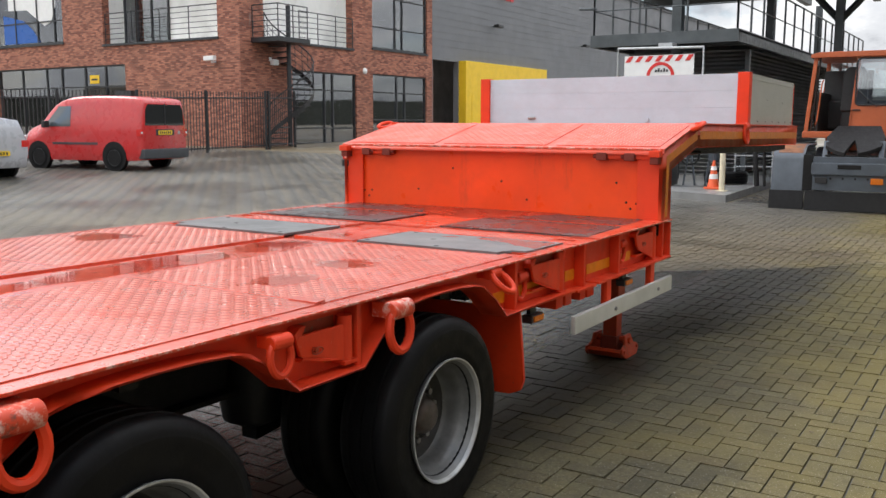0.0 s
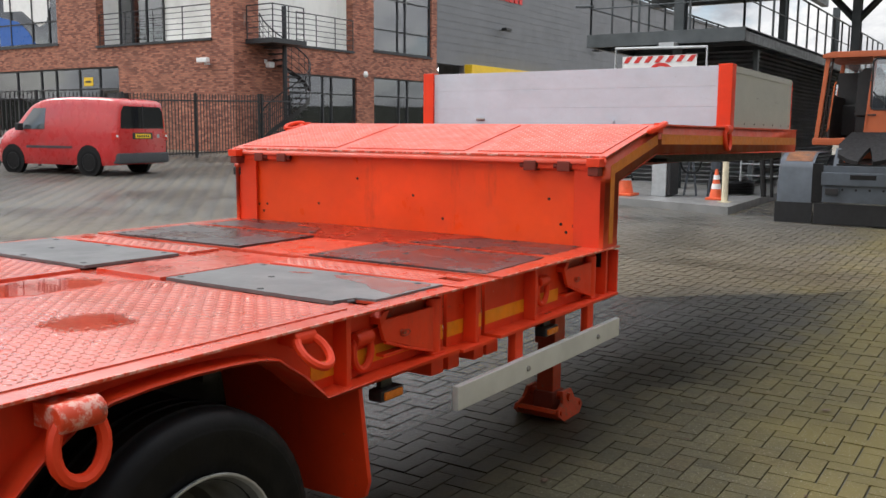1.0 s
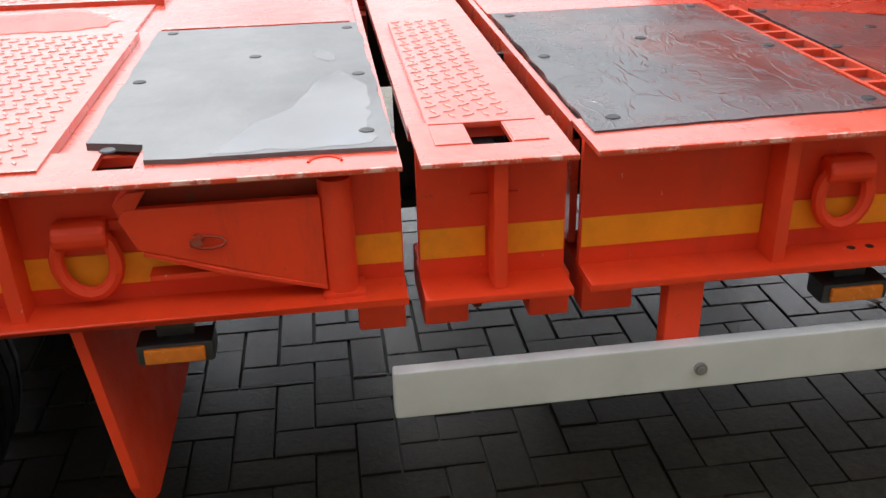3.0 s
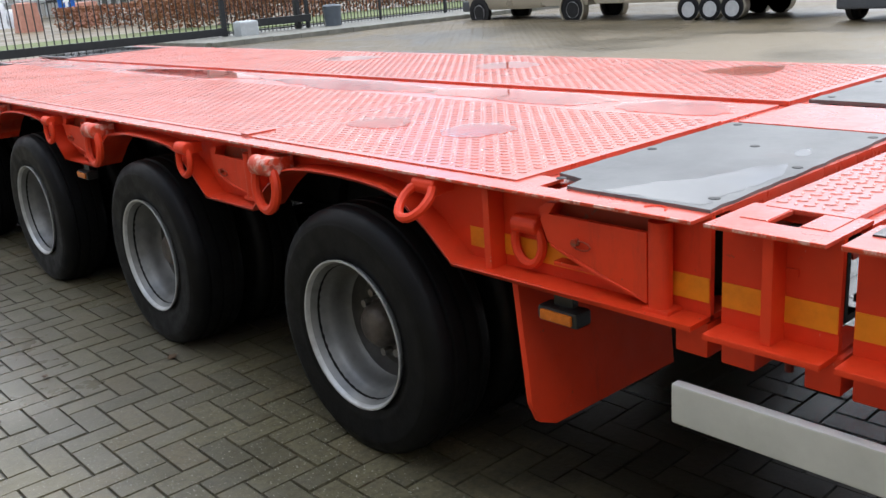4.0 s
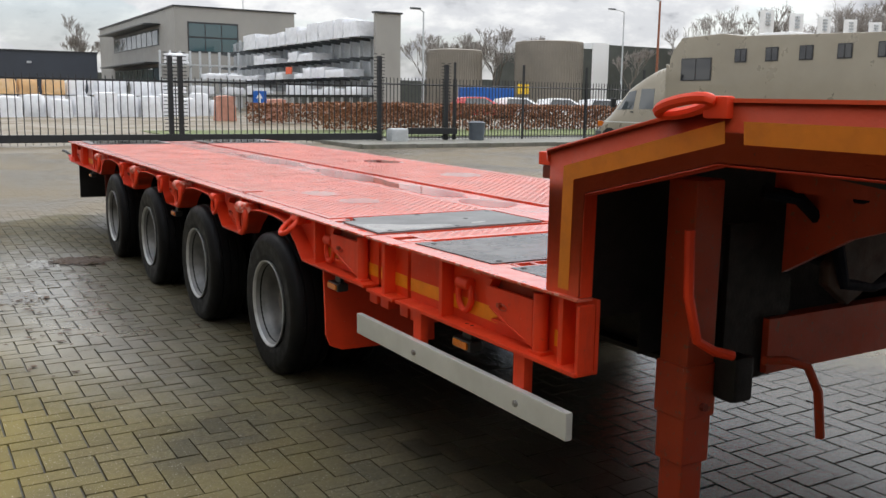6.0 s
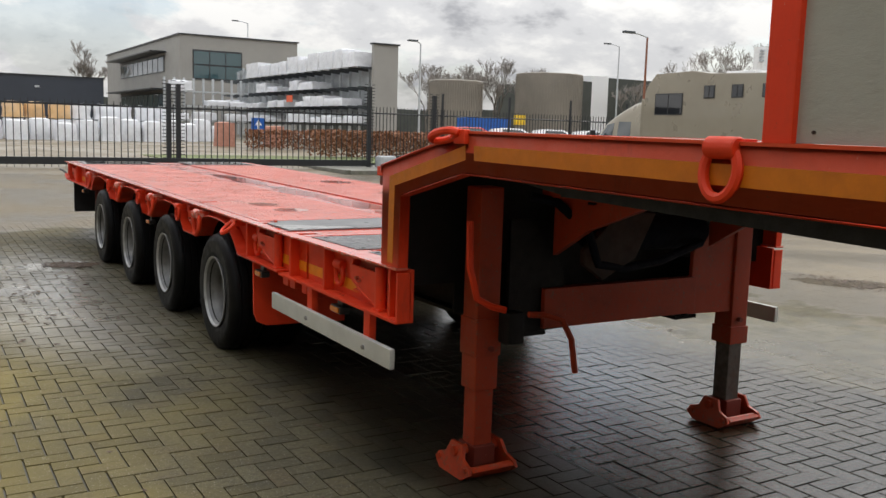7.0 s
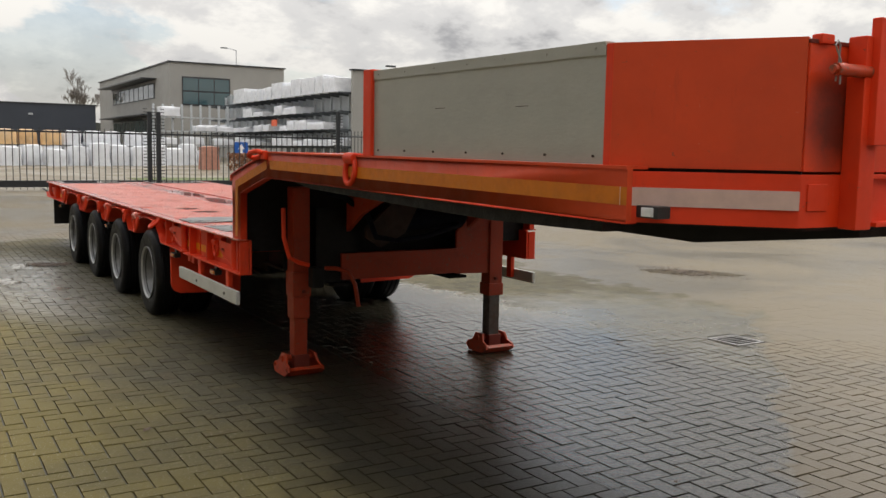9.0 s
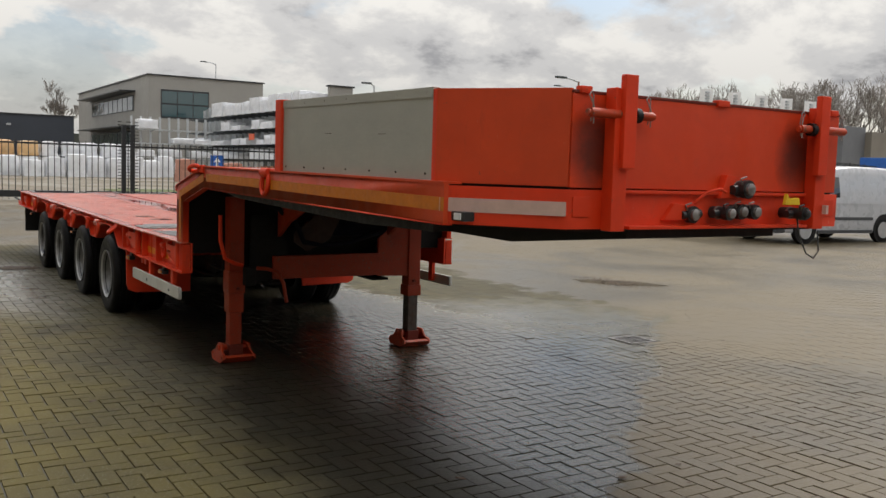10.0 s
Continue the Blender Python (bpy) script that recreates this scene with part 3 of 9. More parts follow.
def bm_lathe(bm, profile, centre, axis="x", n=32, closed=False):
    """Turn (along, radius) points about an axis through centre."""
    c, rings = Vector(centre), []
    for h, r in profile:
        ring = []
        for i in range(n):
            a = 2 * math.pi * i / n
            u, w = math.cos(a) * r, math.sin(a) * r
            ring.append(bm.verts.new(c + (V(h, u, w) if axis == "x" else V(u, h, w) if axis == "y" else V(u, w, h))))
        rings.append(ring)
    m = len(rings)
    for k in range(m if closed else m - 1):
        a, b = rings[k], rings[(k + 1) % m]
        for i in range(n):
            bm.faces.new((a[i], b[i], b[(i + 1) % n], a[(i + 1) % n]))
    if not closed:
        if profile[0][1] > 0.0005:
            bm.faces.new(rings[0])
        if profile[-1][1] > 0.0005:
            bm.faces.new(rings[-1][::-1])
    bmesh.ops.remove_doubles(bm, verts=[v for ring in rings for v in ring], dist=0.0002)
    bmesh.ops.recalc_face_normals(bm, faces=bm.faces)
    return bm


def lathe(profile, centre, axis="x", n=32, closed=False):
    return bm_lathe(bmesh.new(), profile, centre, axis, n, closed)


def bm_cyl(bm, p, q, r, n=16):
    return bm_tube(bm, [p, q], r, n)


def to_mesh(name, bm, material, smooth=30):
    me = bpy.data.meshes.new(name)
    bmesh.ops.recalc_face_normals(bm, faces=bm.faces)
    bm.normal_update()
    normals = []
    if smooth == 30:
        # flat faces stay flat between rounded edges: corner normals weighted by the areas round them
        limit = math.cos(radians(smooth + 14))
        area = {f: f.calc_area() + 1e-12 for f in bm.faces}
        for f in bm.faces:
            for v in f.verts:
                n = Vector((0, 0, 0))
                for g in v.link_faces:
                    if g.normal.dot(f.normal) > limit:
                        n += g.normal * area[g]
                normals.append(n.normalized() if n.length > 1e-20 else f.normal.copy())
    bm.to_mesh(me)
    bm.free()
    me.materials.append(material)
    if smooth:
        me.polygons.foreach_set("use_smooth", [True] * len(me.polygons))
    if normals:
        me.normals_split_custom_set(normals)
    elif smooth:
        me.set_sharp_from_angle(angle=radians(smooth))
    return me


BUILT = []


def shift(start, dx, dy, dz):
    """Move every thing built since the start mark."""
    for ob in BUILT[start:]:
        ob.location = ob.location + V(dx, dy, dz)


def thing(name, label, category, at=(0, 0, 0), group="", kind=""):
    ob = new(name)
    BUILT.append(ob)
    ob.empty_display_size = 0.2
    ob.location = at
    return tagged(ob, label, category, group, kind)


def solid(name, bm, material, label="", category="", group="", kind="", smooth=30):
    return tagged(new(name, to_mesh(name, bm, material, smooth)), label, category, group, kind)


TILT = 0.0065     # the deck climbs this much a metre towards the rear


def part(name, bm, material, parent, label="", smooth=30, tilt=False, kind=""):
    """A mesh in place under a thing or a part; parents stand unturned, so their offset alone is taken off."""
    off, p = V(0, 0, 0), parent
    while p:
        off, p = off + p.location, p.parent
    for v in bm.verts:
        if tilt and v.co.y < 0:
            v.co.z -= TILT * v.co.y
        v.co -= off
    ob = new(name, to_mesh(name, bm, material, smooth))
    ob.parent = parent
    if material is PANE:
        ob.visible_shadow = False
    return tagged(ob, label, "", "", kind)


def rise(x, y):
    """Height of the yard: level round the trailer, climbing gently to the buildings and to the gate."""
    s = -0.53 * x + 0.85 * y - 5
    a = 0.027 * (s if s > 1 else 0 if s < -1 else (s + 1) ** 2 / 4)
    t = -y - 10
    return a + 0.012 * (t if t > 1 else 0 if t < -1 else (t + 1) ** 2 / 4)


# ---------------------------------------------------------------- the low-loader trailer
DZ = 0.968
AXLES = (-1.535, -3.01, -4.455, -5.95)
ARCHES = (-1.55, -2.945, -4.41, -6.0)
REAR, FRONT = -8.68, 1.212
trailer = thing("low_loader_trailer", "orange-red four-axle low-loader semi-trailer parked on its landing legs on wet clinkers", "trailer", (0, -2, 0))


def tp(name, bm, material, parent=None, label="", smooth=30, tilt=True, kind=""):
    return part(name, bm, material, parent or trailer, label, smooth, tilt, kind)


def side(bm, s):
    """Mirror a right-hand part to side s (1 right, -1 left)."""
    if s < 0:
        for v in bm.verts:
            v.co.x = -v.co.x
        bmesh.ops.reverse_faces(bm, faces=bm.faces)
    return bm


def arch_line(c, half):
    """Underside of the side beam round one wheel, from front to rear, rising from the bottom flange."""
    z0, top = 0.726, 0.912
    pts = [(half, z0), (half - 0.10, z0 + 0.085), (half - 0.17, z0 + 0.13)]
    for k in range(1, 8):
        a = math.pi * k / 8
        pts.append(((half - 0.17) * math.cos(a) * 0.96, z0 + 0.13 + (top - z0 - 0.13) * math.sin(a) ** 0.7))
    pts += [(-(half - 0.17), z0 + 0.13), (-(half - 0.10), z0 + 0.085), (-half, z0)]
    return [(c + y, z) for y, z in pts]


HALF = (0.515, 0.54, 0.55, 0.56)
under = [(-0.295, 0.726)]
for c, h in zip(ARCHES, HALF):
    under += arch_line(c, h)
under += [(REAR + 0.12, 0.726), (REAR, 0.79)]
rear_web = under + [(REAR, 0.93), (REAR + 0.06, DZ - 0.009), (-0.295, DZ - 0.009)]


def lashing_ring(parent, x, y, z, tilt_out=0.0, size=1.0, flip=1, boss_paint=None):
    """A forged D-shaped ring hanging in a welded boss."""
    r, t = 0.050 * size, 0.0135 * size
    boss = bmesh.new()
    bm_cyl(boss, (x, y - 0.045 * size, z), (x, y + 0.045 * size, z), 0.027 * size, 14)
    bmesh.ops.bevel(boss, geom=boss.edges[:], offset=0.004, segments=1, affect="EDGES")
    bm_box(boss, x - 0.065 * size, x + 0.002, y - 0.04 * size, y + 0.04 * size, z - 0.022 * size, z + 0.022 * size, 0.005)
    pts = []
    for k in range(18):
        a = 2 * math.pi * k / 18
        u, w = math.sin(a) * r, math.cos(a) * r * 1.25 - r * 1.25 - 0.002
        pts.append(V(x + math.sin(tilt_out) * -w * 1.0, y + u, z + w * math.cos(tilt_out) + 0.012))
    ob = tp("lashing_ring", side(tube(pts, t, 8, True), flip), ORANGE, parent)
    tp("boss", side(boss, flip), boss_paint or ORANGE, ob, "boss chipped to pale primer" if boss_paint else "")
    return ob


def swing_arm(y0, y1, zt, zb, flip):
    """A folded-in outrigger arm: tapered hollow plate on a hinge post, with a locking pin."""
    poly = [(y0 + 0.012, zt - 0.005), (y0, zt - 0.022), (y0 + 0.022, zt - 0.075), (y1 - 0.012, zb), (y1 - 0.012, zt - 0.005)]
    bm = prism(poly, "x", 1.236, 1.252, 0.004)
    bm_box(bm, 1.205, 1.240, y0 + 0.03, y1 - 0.012, zb + 0.03, zb + 0.040)
    bm_prism(bm, [(y0 - 0.004, zt + 0.004), (y0 + 0.02, zt + 0.022), (y0 + 0.05, zt + 0.024), (y0 + 0.02, zt - 0.02), (y0 + 0.002, zt - 0.02)], "x", 1.205, 1.25, 0.003)
    bm_tube(bm, [(1.246, y0 + 0.03, zt - 0.082), (1.249, (y0 + y1) / 2, (zt - 0.08 + zb) / 2 - 0.003), (1.247, y1 - 0.012, zb)], 0.006, 6)
    arm = tp("outrigger_arm", side(bm, flip), ORANGE)
    # darker red plate gives the open slot its shade and grime
    tp("arm_recess", side(box(1.2055, 1.2075, y0 + 0.02, y1 - 0.012, zt - 0.03, zt + 0.022), flip), LEG_RED, arm)
    post = bmesh.new()
    bm_cyl(post, (1.234, y1 + 0.012, zb - 0.01), (1.234, y1 + 0.012, zt + 0.022), 0.027, 16)
    bm_box(post, 1.205, 1.262, y1 - 0.02, y1 + 0.05, zb - 0.022, zb - 0.008, 0.003)
    tp("hinge_post", side(post, flip), ORANGE, arm)
    pin = bmesh.new()
    bm_cyl(pin, (1.25, (y0 + y1) / 2 - 0.045, zt - 0.06), (1.268, (y0 + y1) / 2 - 0.045, zt - 0.06), 0.009, 10)
    bm_tube(pin, [(1.258, (y0 + y1) / 2 - 0.03 + 0.028 * math.cos(a), zt - 0.066 + 0.011 * math.sin(a)) for a in [k * 0.7 for k in range(9)]], 0.0022, 5, True)
    tp("locking_pin", side(pin, flip), LEG_RED, arm, "painted-over spring pin")


def tape(y0, y1, z0, z1, flip, x=1.2062):
    tp("reflective_tape", side(box(x - 0.001, x + 0.0015, y0, y1, z0, z1), flip), TAPE, None, "yellow reflective tape")


for s in (1, -1):
    # side beam: three sections of web, top flange and bottom flange
    web = tp("side_beam", side(prism(rear_web, "x", 1.19, 1.205), s), ORANGE, None, "side beam scalloped over the wheels")
    fl = box(1.212, 1.282, REAR + 0.05, -0.295, DZ - 0.009, DZ, 0.002)
    bm_box(fl, 1.12, 1.213, REAR + 0.05, -0.768, DZ - 0.009, DZ - 0.0005)
    bm_box(fl, 1.12, 1.213, -0.706, -0.295, DZ - 0.009, DZ - 0.0005)
    tp("top_flange", side(fl, s), DECK_RED, web)
    tp("arch_flange", side(bm_band(bmesh.new(), under, "x", 1.15, 1.282, -0.012), s), ORANGE, web)
    mid = tp("side_beam", side(box(1.19, 1.205, -0.268, -0.016, 0.726, DZ - 0.009), s), ORANGE, None, "short beam section between two gaps")
    fl = box(1.204, 1.282, -0.268, -0.016, DZ - 0.009, DZ, 0.002)
    bm_box(fl, 1.08, 1.205, -0.268, -0.173, DZ - 0.009, DZ - 0.0005)
    bm_box(fl, 1.08, 1.205, -0.107, -0.016, DZ - 0.009, DZ - 0.0005)
    tp("top_flange", side(fl, s), DECK_RED, mid)
    tp("bottom_flange", side(box(1.13, 1.282, -0.268, -0.016, 0.716, 0.730, 0.003), s), ORANGE, mid)
    fro = tp("side_beam", side(box(1.19, 1.205, 0.012, FRONT, 0.730, DZ - 0.006), s), ORANGE, None, "front beam section under the neck")
    fl = box(1.222, 1.284, 0.012, FRONT, DZ - 0.006, DZ + 0.004, 0.002)
    bm_box(fl, 1.12, 1.223, 0.012, 1.05, DZ - 0.006, DZ + 0.0035)
    tp("top_flange", side(fl, s), DECK_RED, fro)
    tp("bottom_flange", side(box(1.19, 1.284, 0.012, FRONT, 0.720, 0.734, 0.003), s), ORANGE, fro)
    tp("end_plate", side(box(1.212, 1.276, FRONT - 0.012, FRONT + 0.004, 0.722, DZ - 0.018, 0.003), s), ORANGE, fro)
    # stiffening ribs, each a flat bar with a rounded nose
    for y in (-0.912, -2.07, -3.56, -5.02, -7.10, -7.75, -8.35, -0.138, 0.352, 1.105):
        tp("rib", side(box(1.205, 1.262, y - 0.012, y + 0.012, 0.73 if y > -7 else 0.74, DZ - 0.009, 0.004), s), ORANGE)
    # arms, rings, tape
    swing_arm(-0.735, -0.413, 0.920, 0.754, s)
    swing_arm(0.650, 0.955, 0.920, 0.754, s)
    for y0 in (-2.38, -3.88, -5.40):
        swing_arm(y0, y0 + 0.25, 0.90, 0.775, s)
    swing_arm(-8.2, -7.88, 0.90, 0.775, s)
    lashing_ring(None, 1.225, -0.80, 0.868, 0.0, 0.92, flip=s)
    lashing_ring(None, 1.225, 0.475, 0.885, 0.0, 0.92, flip=s)
    lashing_ring(None, 1.262, -1.13, 0.935, 0.85, 1.0, flip=s)
    for y in (-1.90, -3.36, -4.81, -6.52):
        lashing_ring(None, 1.308, y, 0.912, 0.06, 1.28, s, EDGE)
    for y in (-2.505, -3.95, -5.40):
        lashing_ring(None, 1.296, y, 0.912, 0.05, 0.92, s)
    for y0, y1 in ((-1.03, -0.46), (-0.42, -0.297), (-0.266, -0.155), (-0.129, -0.018), (0.014, 0.338), (0.366, 0.67), (1.01, 1.092), (1.119, FRONT - 0.014),
                   (-2.2, -2.09), (-3.72, -3.58), (-7.7, -7.15), (-8.3, -7.8)):
        tape(y0, y1, 0.768, 0.823, s)
    # hinge lugs under the gaps
    for y0, y1 in ((-0.378, -0.296), (-0.264, -0.185), (-0.078, -0.004), (0.018, 0.112)):
        tp("hinge_lug", side(box(1.04, 1.212, y0, y1, 0.640, 0.722, 0.006), s), ORANGE)
    tp("stop_bolt", side(bm_cyl(bmesh.new(), (1.12, -0.155, 0.62), (1.12, -0.155, 0.735), 0.010, 8), s), DARK_RED)
    # side guard on two posts
    guard = tp("side_guard", side(box(1.272, 1.30, -0.330, 1.20, 0.510, 0.604, 0.006), s), ALU, None, "plain aluminium side guard rail")
    for y in (0.186, 0.90):
        tp("guard_post", side(box(1.235, 1.272, y - 0.033, y + 0.033, 0.53, 0.735, 0.005), s), ORANGE, guard)
        b = bmesh.new()
        bm_cyl(b, (1.298, y + 0.028, 0.556), (1.307, y + 0.028, 0.556), 0.012, 12)
        bm_cyl(b, (1.306, y + 0.028, 0.556), (1.311, y + 0.028, 0.556), 0.007, 8)
        tp("bolt", side(b, s), STEEL, guard)
    # marker lamps
    for y in (-0.683, 0.51, -3.72, -7.3):
        lamp = tp("marker_lamp", side(box(1.205, 1.262, y - 0.063, y + 0.063, 0.638, 0.678, 0.008), s), BLACK, None, "amber side marker lamp in a black housing")
        tp("lens", side(box(1.26, 1.270, y - 0.049, y + 0.049, 0.645, 0.672, 0.004), s), AMBER, lamp)
        tp("bracket", side(box(1.215, 1.235, y - 0.03, y + 0.03, 0.678, 0.726), s), BLACK, lamp)
    for y, z in ((-0.725, 0.7263), (-0.69, 0.7263), (0.505, 0.7343), (0.54, 0.7343)):
        tp("bolt_hole", side(bm_cyl(bmesh.new(), (1.232, y, z - 0.003), (1.232, y, z), 0.008, 10), s), GREASE_SHADE)
    scar = [(1.240 + 0.024 * math.cos(a), -0.412 + 0.026 * math.sin(a), DZ + 0.0006) for a in [math.pi * (0.5 + k / 8) for k in range(9)]]
    tp("weld_scar", side(tube(scar, 0.0025, 5), s), ORANGE)
    # splash plate ahead of the wheels, rubber flap behind
    flap = prism([(1.245, 0.725), (1.252, 0.38), (1.232, 0.325), (1.17, 0.298), (0.62, 0.285), (0.60, 0.725)], "y", -0.850, -0.830, 0.003)
    for v in flap.verts:
        v.co.y += (0.74 - v.co.z) * 0.12
    tp("splash_plate", side(flap, s), ORANGE)
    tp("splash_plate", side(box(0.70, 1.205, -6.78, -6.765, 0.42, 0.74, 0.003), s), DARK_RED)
    tp("mud_flap", side(box(0.50, 1.22, -8.32, -8.305, 0.30, 0.74, 0.004), s), FLAP, None, "black rubber mud flap")
    # frame rails and cross members; their near-black colour holds the shade under the deck
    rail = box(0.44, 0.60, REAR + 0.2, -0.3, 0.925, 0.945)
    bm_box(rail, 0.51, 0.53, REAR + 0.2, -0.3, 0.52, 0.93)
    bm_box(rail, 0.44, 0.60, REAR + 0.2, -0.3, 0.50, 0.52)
    tp("frame_rail", side(rail, s), GREASE_SHADE)
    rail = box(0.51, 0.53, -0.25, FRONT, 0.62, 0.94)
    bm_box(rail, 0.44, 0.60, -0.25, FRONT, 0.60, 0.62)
    tp("frame_rail", side(rail, s), GREASE_SHADE)

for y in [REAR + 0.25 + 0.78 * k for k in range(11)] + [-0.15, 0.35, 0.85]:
    tp("cross_member", box(-1.19, 1.19, y - 0.03, y + 0.03, 0.86, 0.935), GREASE_SHADE)

for s in (1, -1):
    for y0, y1, x1, dz in ((REAR + 0.06, -0.296, 1.2832, 0.0), (-0.267, -0.017, 1.2832, 0.0), (0.013, FRONT - 0.09, 1.2852, 0.004)):
        tp("worn_edge", side(box(x1 - 0.006, x1, y0, y1, DZ - 0.007 + dz, DZ + 0.0006 + dz, 0.002), s), EDGE, None, "paint rubbed pale along the edge")

# ---- wheels: twin tyres on deep-dished rims
TYRE = [(-0.105, 0.243), (-0.118, 0.28), (-0.124, 0.335), (-0.118, 0.385), (-0.104, 0.406), (-0.085, 0.414), (-0.062, 0.4165), (-0.058, 0.408), (-0.050, 0.408), (-0.046, 0.418),
        (-0.006, 0.419), (-0.003, 0.409), (0.003, 0.409), (0.006, 0.419), (0.046, 0.418), (0.050, 0.408), (0.058, 0.408), (0.062, 0.4165), (0.085, 0.414), (0.104, 0.406),
        (0.118, 0.385), (0.122, 0.372), (0.1225, 0.366), (0.1255, 0.362), (0.124, 0.338), (0.120, 0.292), (0.1215, 0.286), (0.118, 0.278), (0.112, 0.256), (0.105, 0.243), (0.09, 0.225), (-0.09, 0.225)]
RIM_OUT = [(0.100, 0.262), (0.112, 0.270), (0.121, 0.272), (0.123, 0.266), (0.116, 0.261), (0.106, 0.256), (0.092, 0.247), (0.07, 0.241), (0.055, 0.234), (0.045, 0.226), (0.02, 0.222), (-0.005, 0.218), (-0.02, 0.210),
           (-0.025, 0.205), (-0.035, 0.22), (-0.03, 0.24), (0.06, 0.25)]
RIM_DISC = [(-0.022, 0.209), (-0.045, 0.200), (-0.062, 0.182), (-0.062, 0.160), (-0.045, 0.142), (-0.042, 0.120), (-0.044, 0.085), (-0.05, 0.05), (-0.07, 0.05), (-0.08, 0.20)]


RIM_OUT = [(h, r * 0.92) for h, r in RIM_OUT]
RIM_DISC = [(h, r * 0.92) for h, r in RIM_DISC]
LIP = [(0.110, 0.243), (0.1235, 0.252), (0.1275, 0.2515), (0.1275, 0.246), (0.122, 0.241), (0.113, 0.238)]


def wheel(x, y, flip):
    z = 0.405
    rim = tp("wheel", side(lathe(RIM_OUT, (x, y, z), "x", 40, True), flip), RIM, None, "silver deep-dished twin wheel with bare tyres", tilt=False)
    tp("rim_lip", side(lathe(LIP, (x, y, z), "x", 40, True), flip), RIM_LIP, rim, "bright rim edge", tilt=False)
    tp("disc", side(lathe(RIM_DISC, (x, y, z), "x", 40, True), flip), DISC, rim, "dark wheel disc", tilt=False)
    tp("tyre", side(lathe(TYRE, (x, y, z), "x", 48, True), flip), RUBBER, rim, tilt=False)
    tp("inner_tyre", side(lathe([(h * 0.98, r) for h, r in TYRE], (x - 0.30, y, z), "x", 32, True), flip), RUBBER, rim, tilt=False)
    tp("hub", side(lathe([(-0.05, 0.085), (-0.02, 0.083), (-0.01, 0.078), (0.02, 0.072), (0.035, 0.06), (0.042, 0.045), (0.046, 0.0)], (x, y, z), "x", 24), flip), HUB, rim, "greasy hub cover", tilt=False)
    for k in range(10):
        a = 2 * math.pi * (k + 0.3) / 10
        p = V(x - 0.045, y + 0.108 * math.cos(a), z + 0.108 * math.sin(a))
        tp("wheel_nut", side(bm_cyl(bmesh.new(), p, p + V(0.035, 0, 0), 0.014, 6), flip), STEEL, rim, tilt=False)
    for k in range(8):
        a = 2 * math.pi * (k + 0.5) / 8
        p = V(x - 0.141, y + 0.168 * math.cos(a), z + 0.182 * math.sin(a))
        tp("hand_hole", side(bm_cyl(bmesh.new(), p, p + V(0.006, 0, 0), 0.021, 14), flip), GREASE_SHADE, rim, "dark hand hole", tilt=False)


for c in AXLES:
    for s in (1, -1):
        wheel(1.168, c, s)
    tp("axle", bm_cyl(bmesh.new(), (-0.95, c, 0.396), (0.95, c, 0.396), 0.065, 14), GREASE_SHADE, tilt=False)
    for s in (1, -1):
        hang = prism([(c + 0.52, 0.72), (c + 0.30, 0.72), (c + 0.25, 0.45), (c + 0.40, 0.40)], "x", 0.50, 0.58)
        tp("suspension_arm", side(bm_prism(hang, [(c + 0.42, 0.36), (c + 0.42, 0.46), (c - 0.35, 0.36), (c - 0.35, 0.28)], "x", 0.50, 0.58), s), GREASE_SHADE)
        tp("air_bag", side(lathe([(0.24, 0.06), (0.27, 0.12), (0.40, 0.135), (0.52, 0.12), (0.55, 0.06)], (0.54, c - 0.33, 0.1), "z", 16), s), FLAP)

# ---- deck surfaces
tp("deck_plate", box(-1.12, 1.12, REAR + 0.06, -0.30, DZ - 0.03, DZ - 0.014), DECK_RED)
tp("deck_plate", box(-1.085, 1.085, -0.268, -0.016, DZ - 0.03, DZ - 0.010), DECK_RED)
tp("deck_plate", box(-1.13, 1.13, 0.014, 1.064, DZ - 0.03, DZ - 0.012), DECK_RED)
tp("end_beam", box(-1.13, 1.13, -0.312, -0.297, 0.74, DZ - 0.001), DECK_RED)
tp("end_beam", box(-1.13, 1.13, 0.012, 0.026, 0.74, DZ - 0.001), DECK_RED)
tp("rear_beam", box(-1.24, 1.24, REAR - 0.012, REAR + 0.05, 0.74, DZ - 0.03, 0.008), ORANGE)
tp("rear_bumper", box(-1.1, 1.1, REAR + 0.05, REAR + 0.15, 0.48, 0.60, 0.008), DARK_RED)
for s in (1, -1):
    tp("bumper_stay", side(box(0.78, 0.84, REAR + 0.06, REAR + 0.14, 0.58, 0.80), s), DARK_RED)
    tp("rear_lamp", side(box(0.82, 1.15, REAR - 0.03, REAR - 0.01, 0.62, 0.73, 0.006), s), RED_LENS, None, "red rear lamp")
tp("centre_plate", box(-0.16, 0.235, -7.75, -0.87, DZ - 0.014, DZ - 0.006, 0.002), DECK_RED, None, "smooth centre strip with puddled rain")


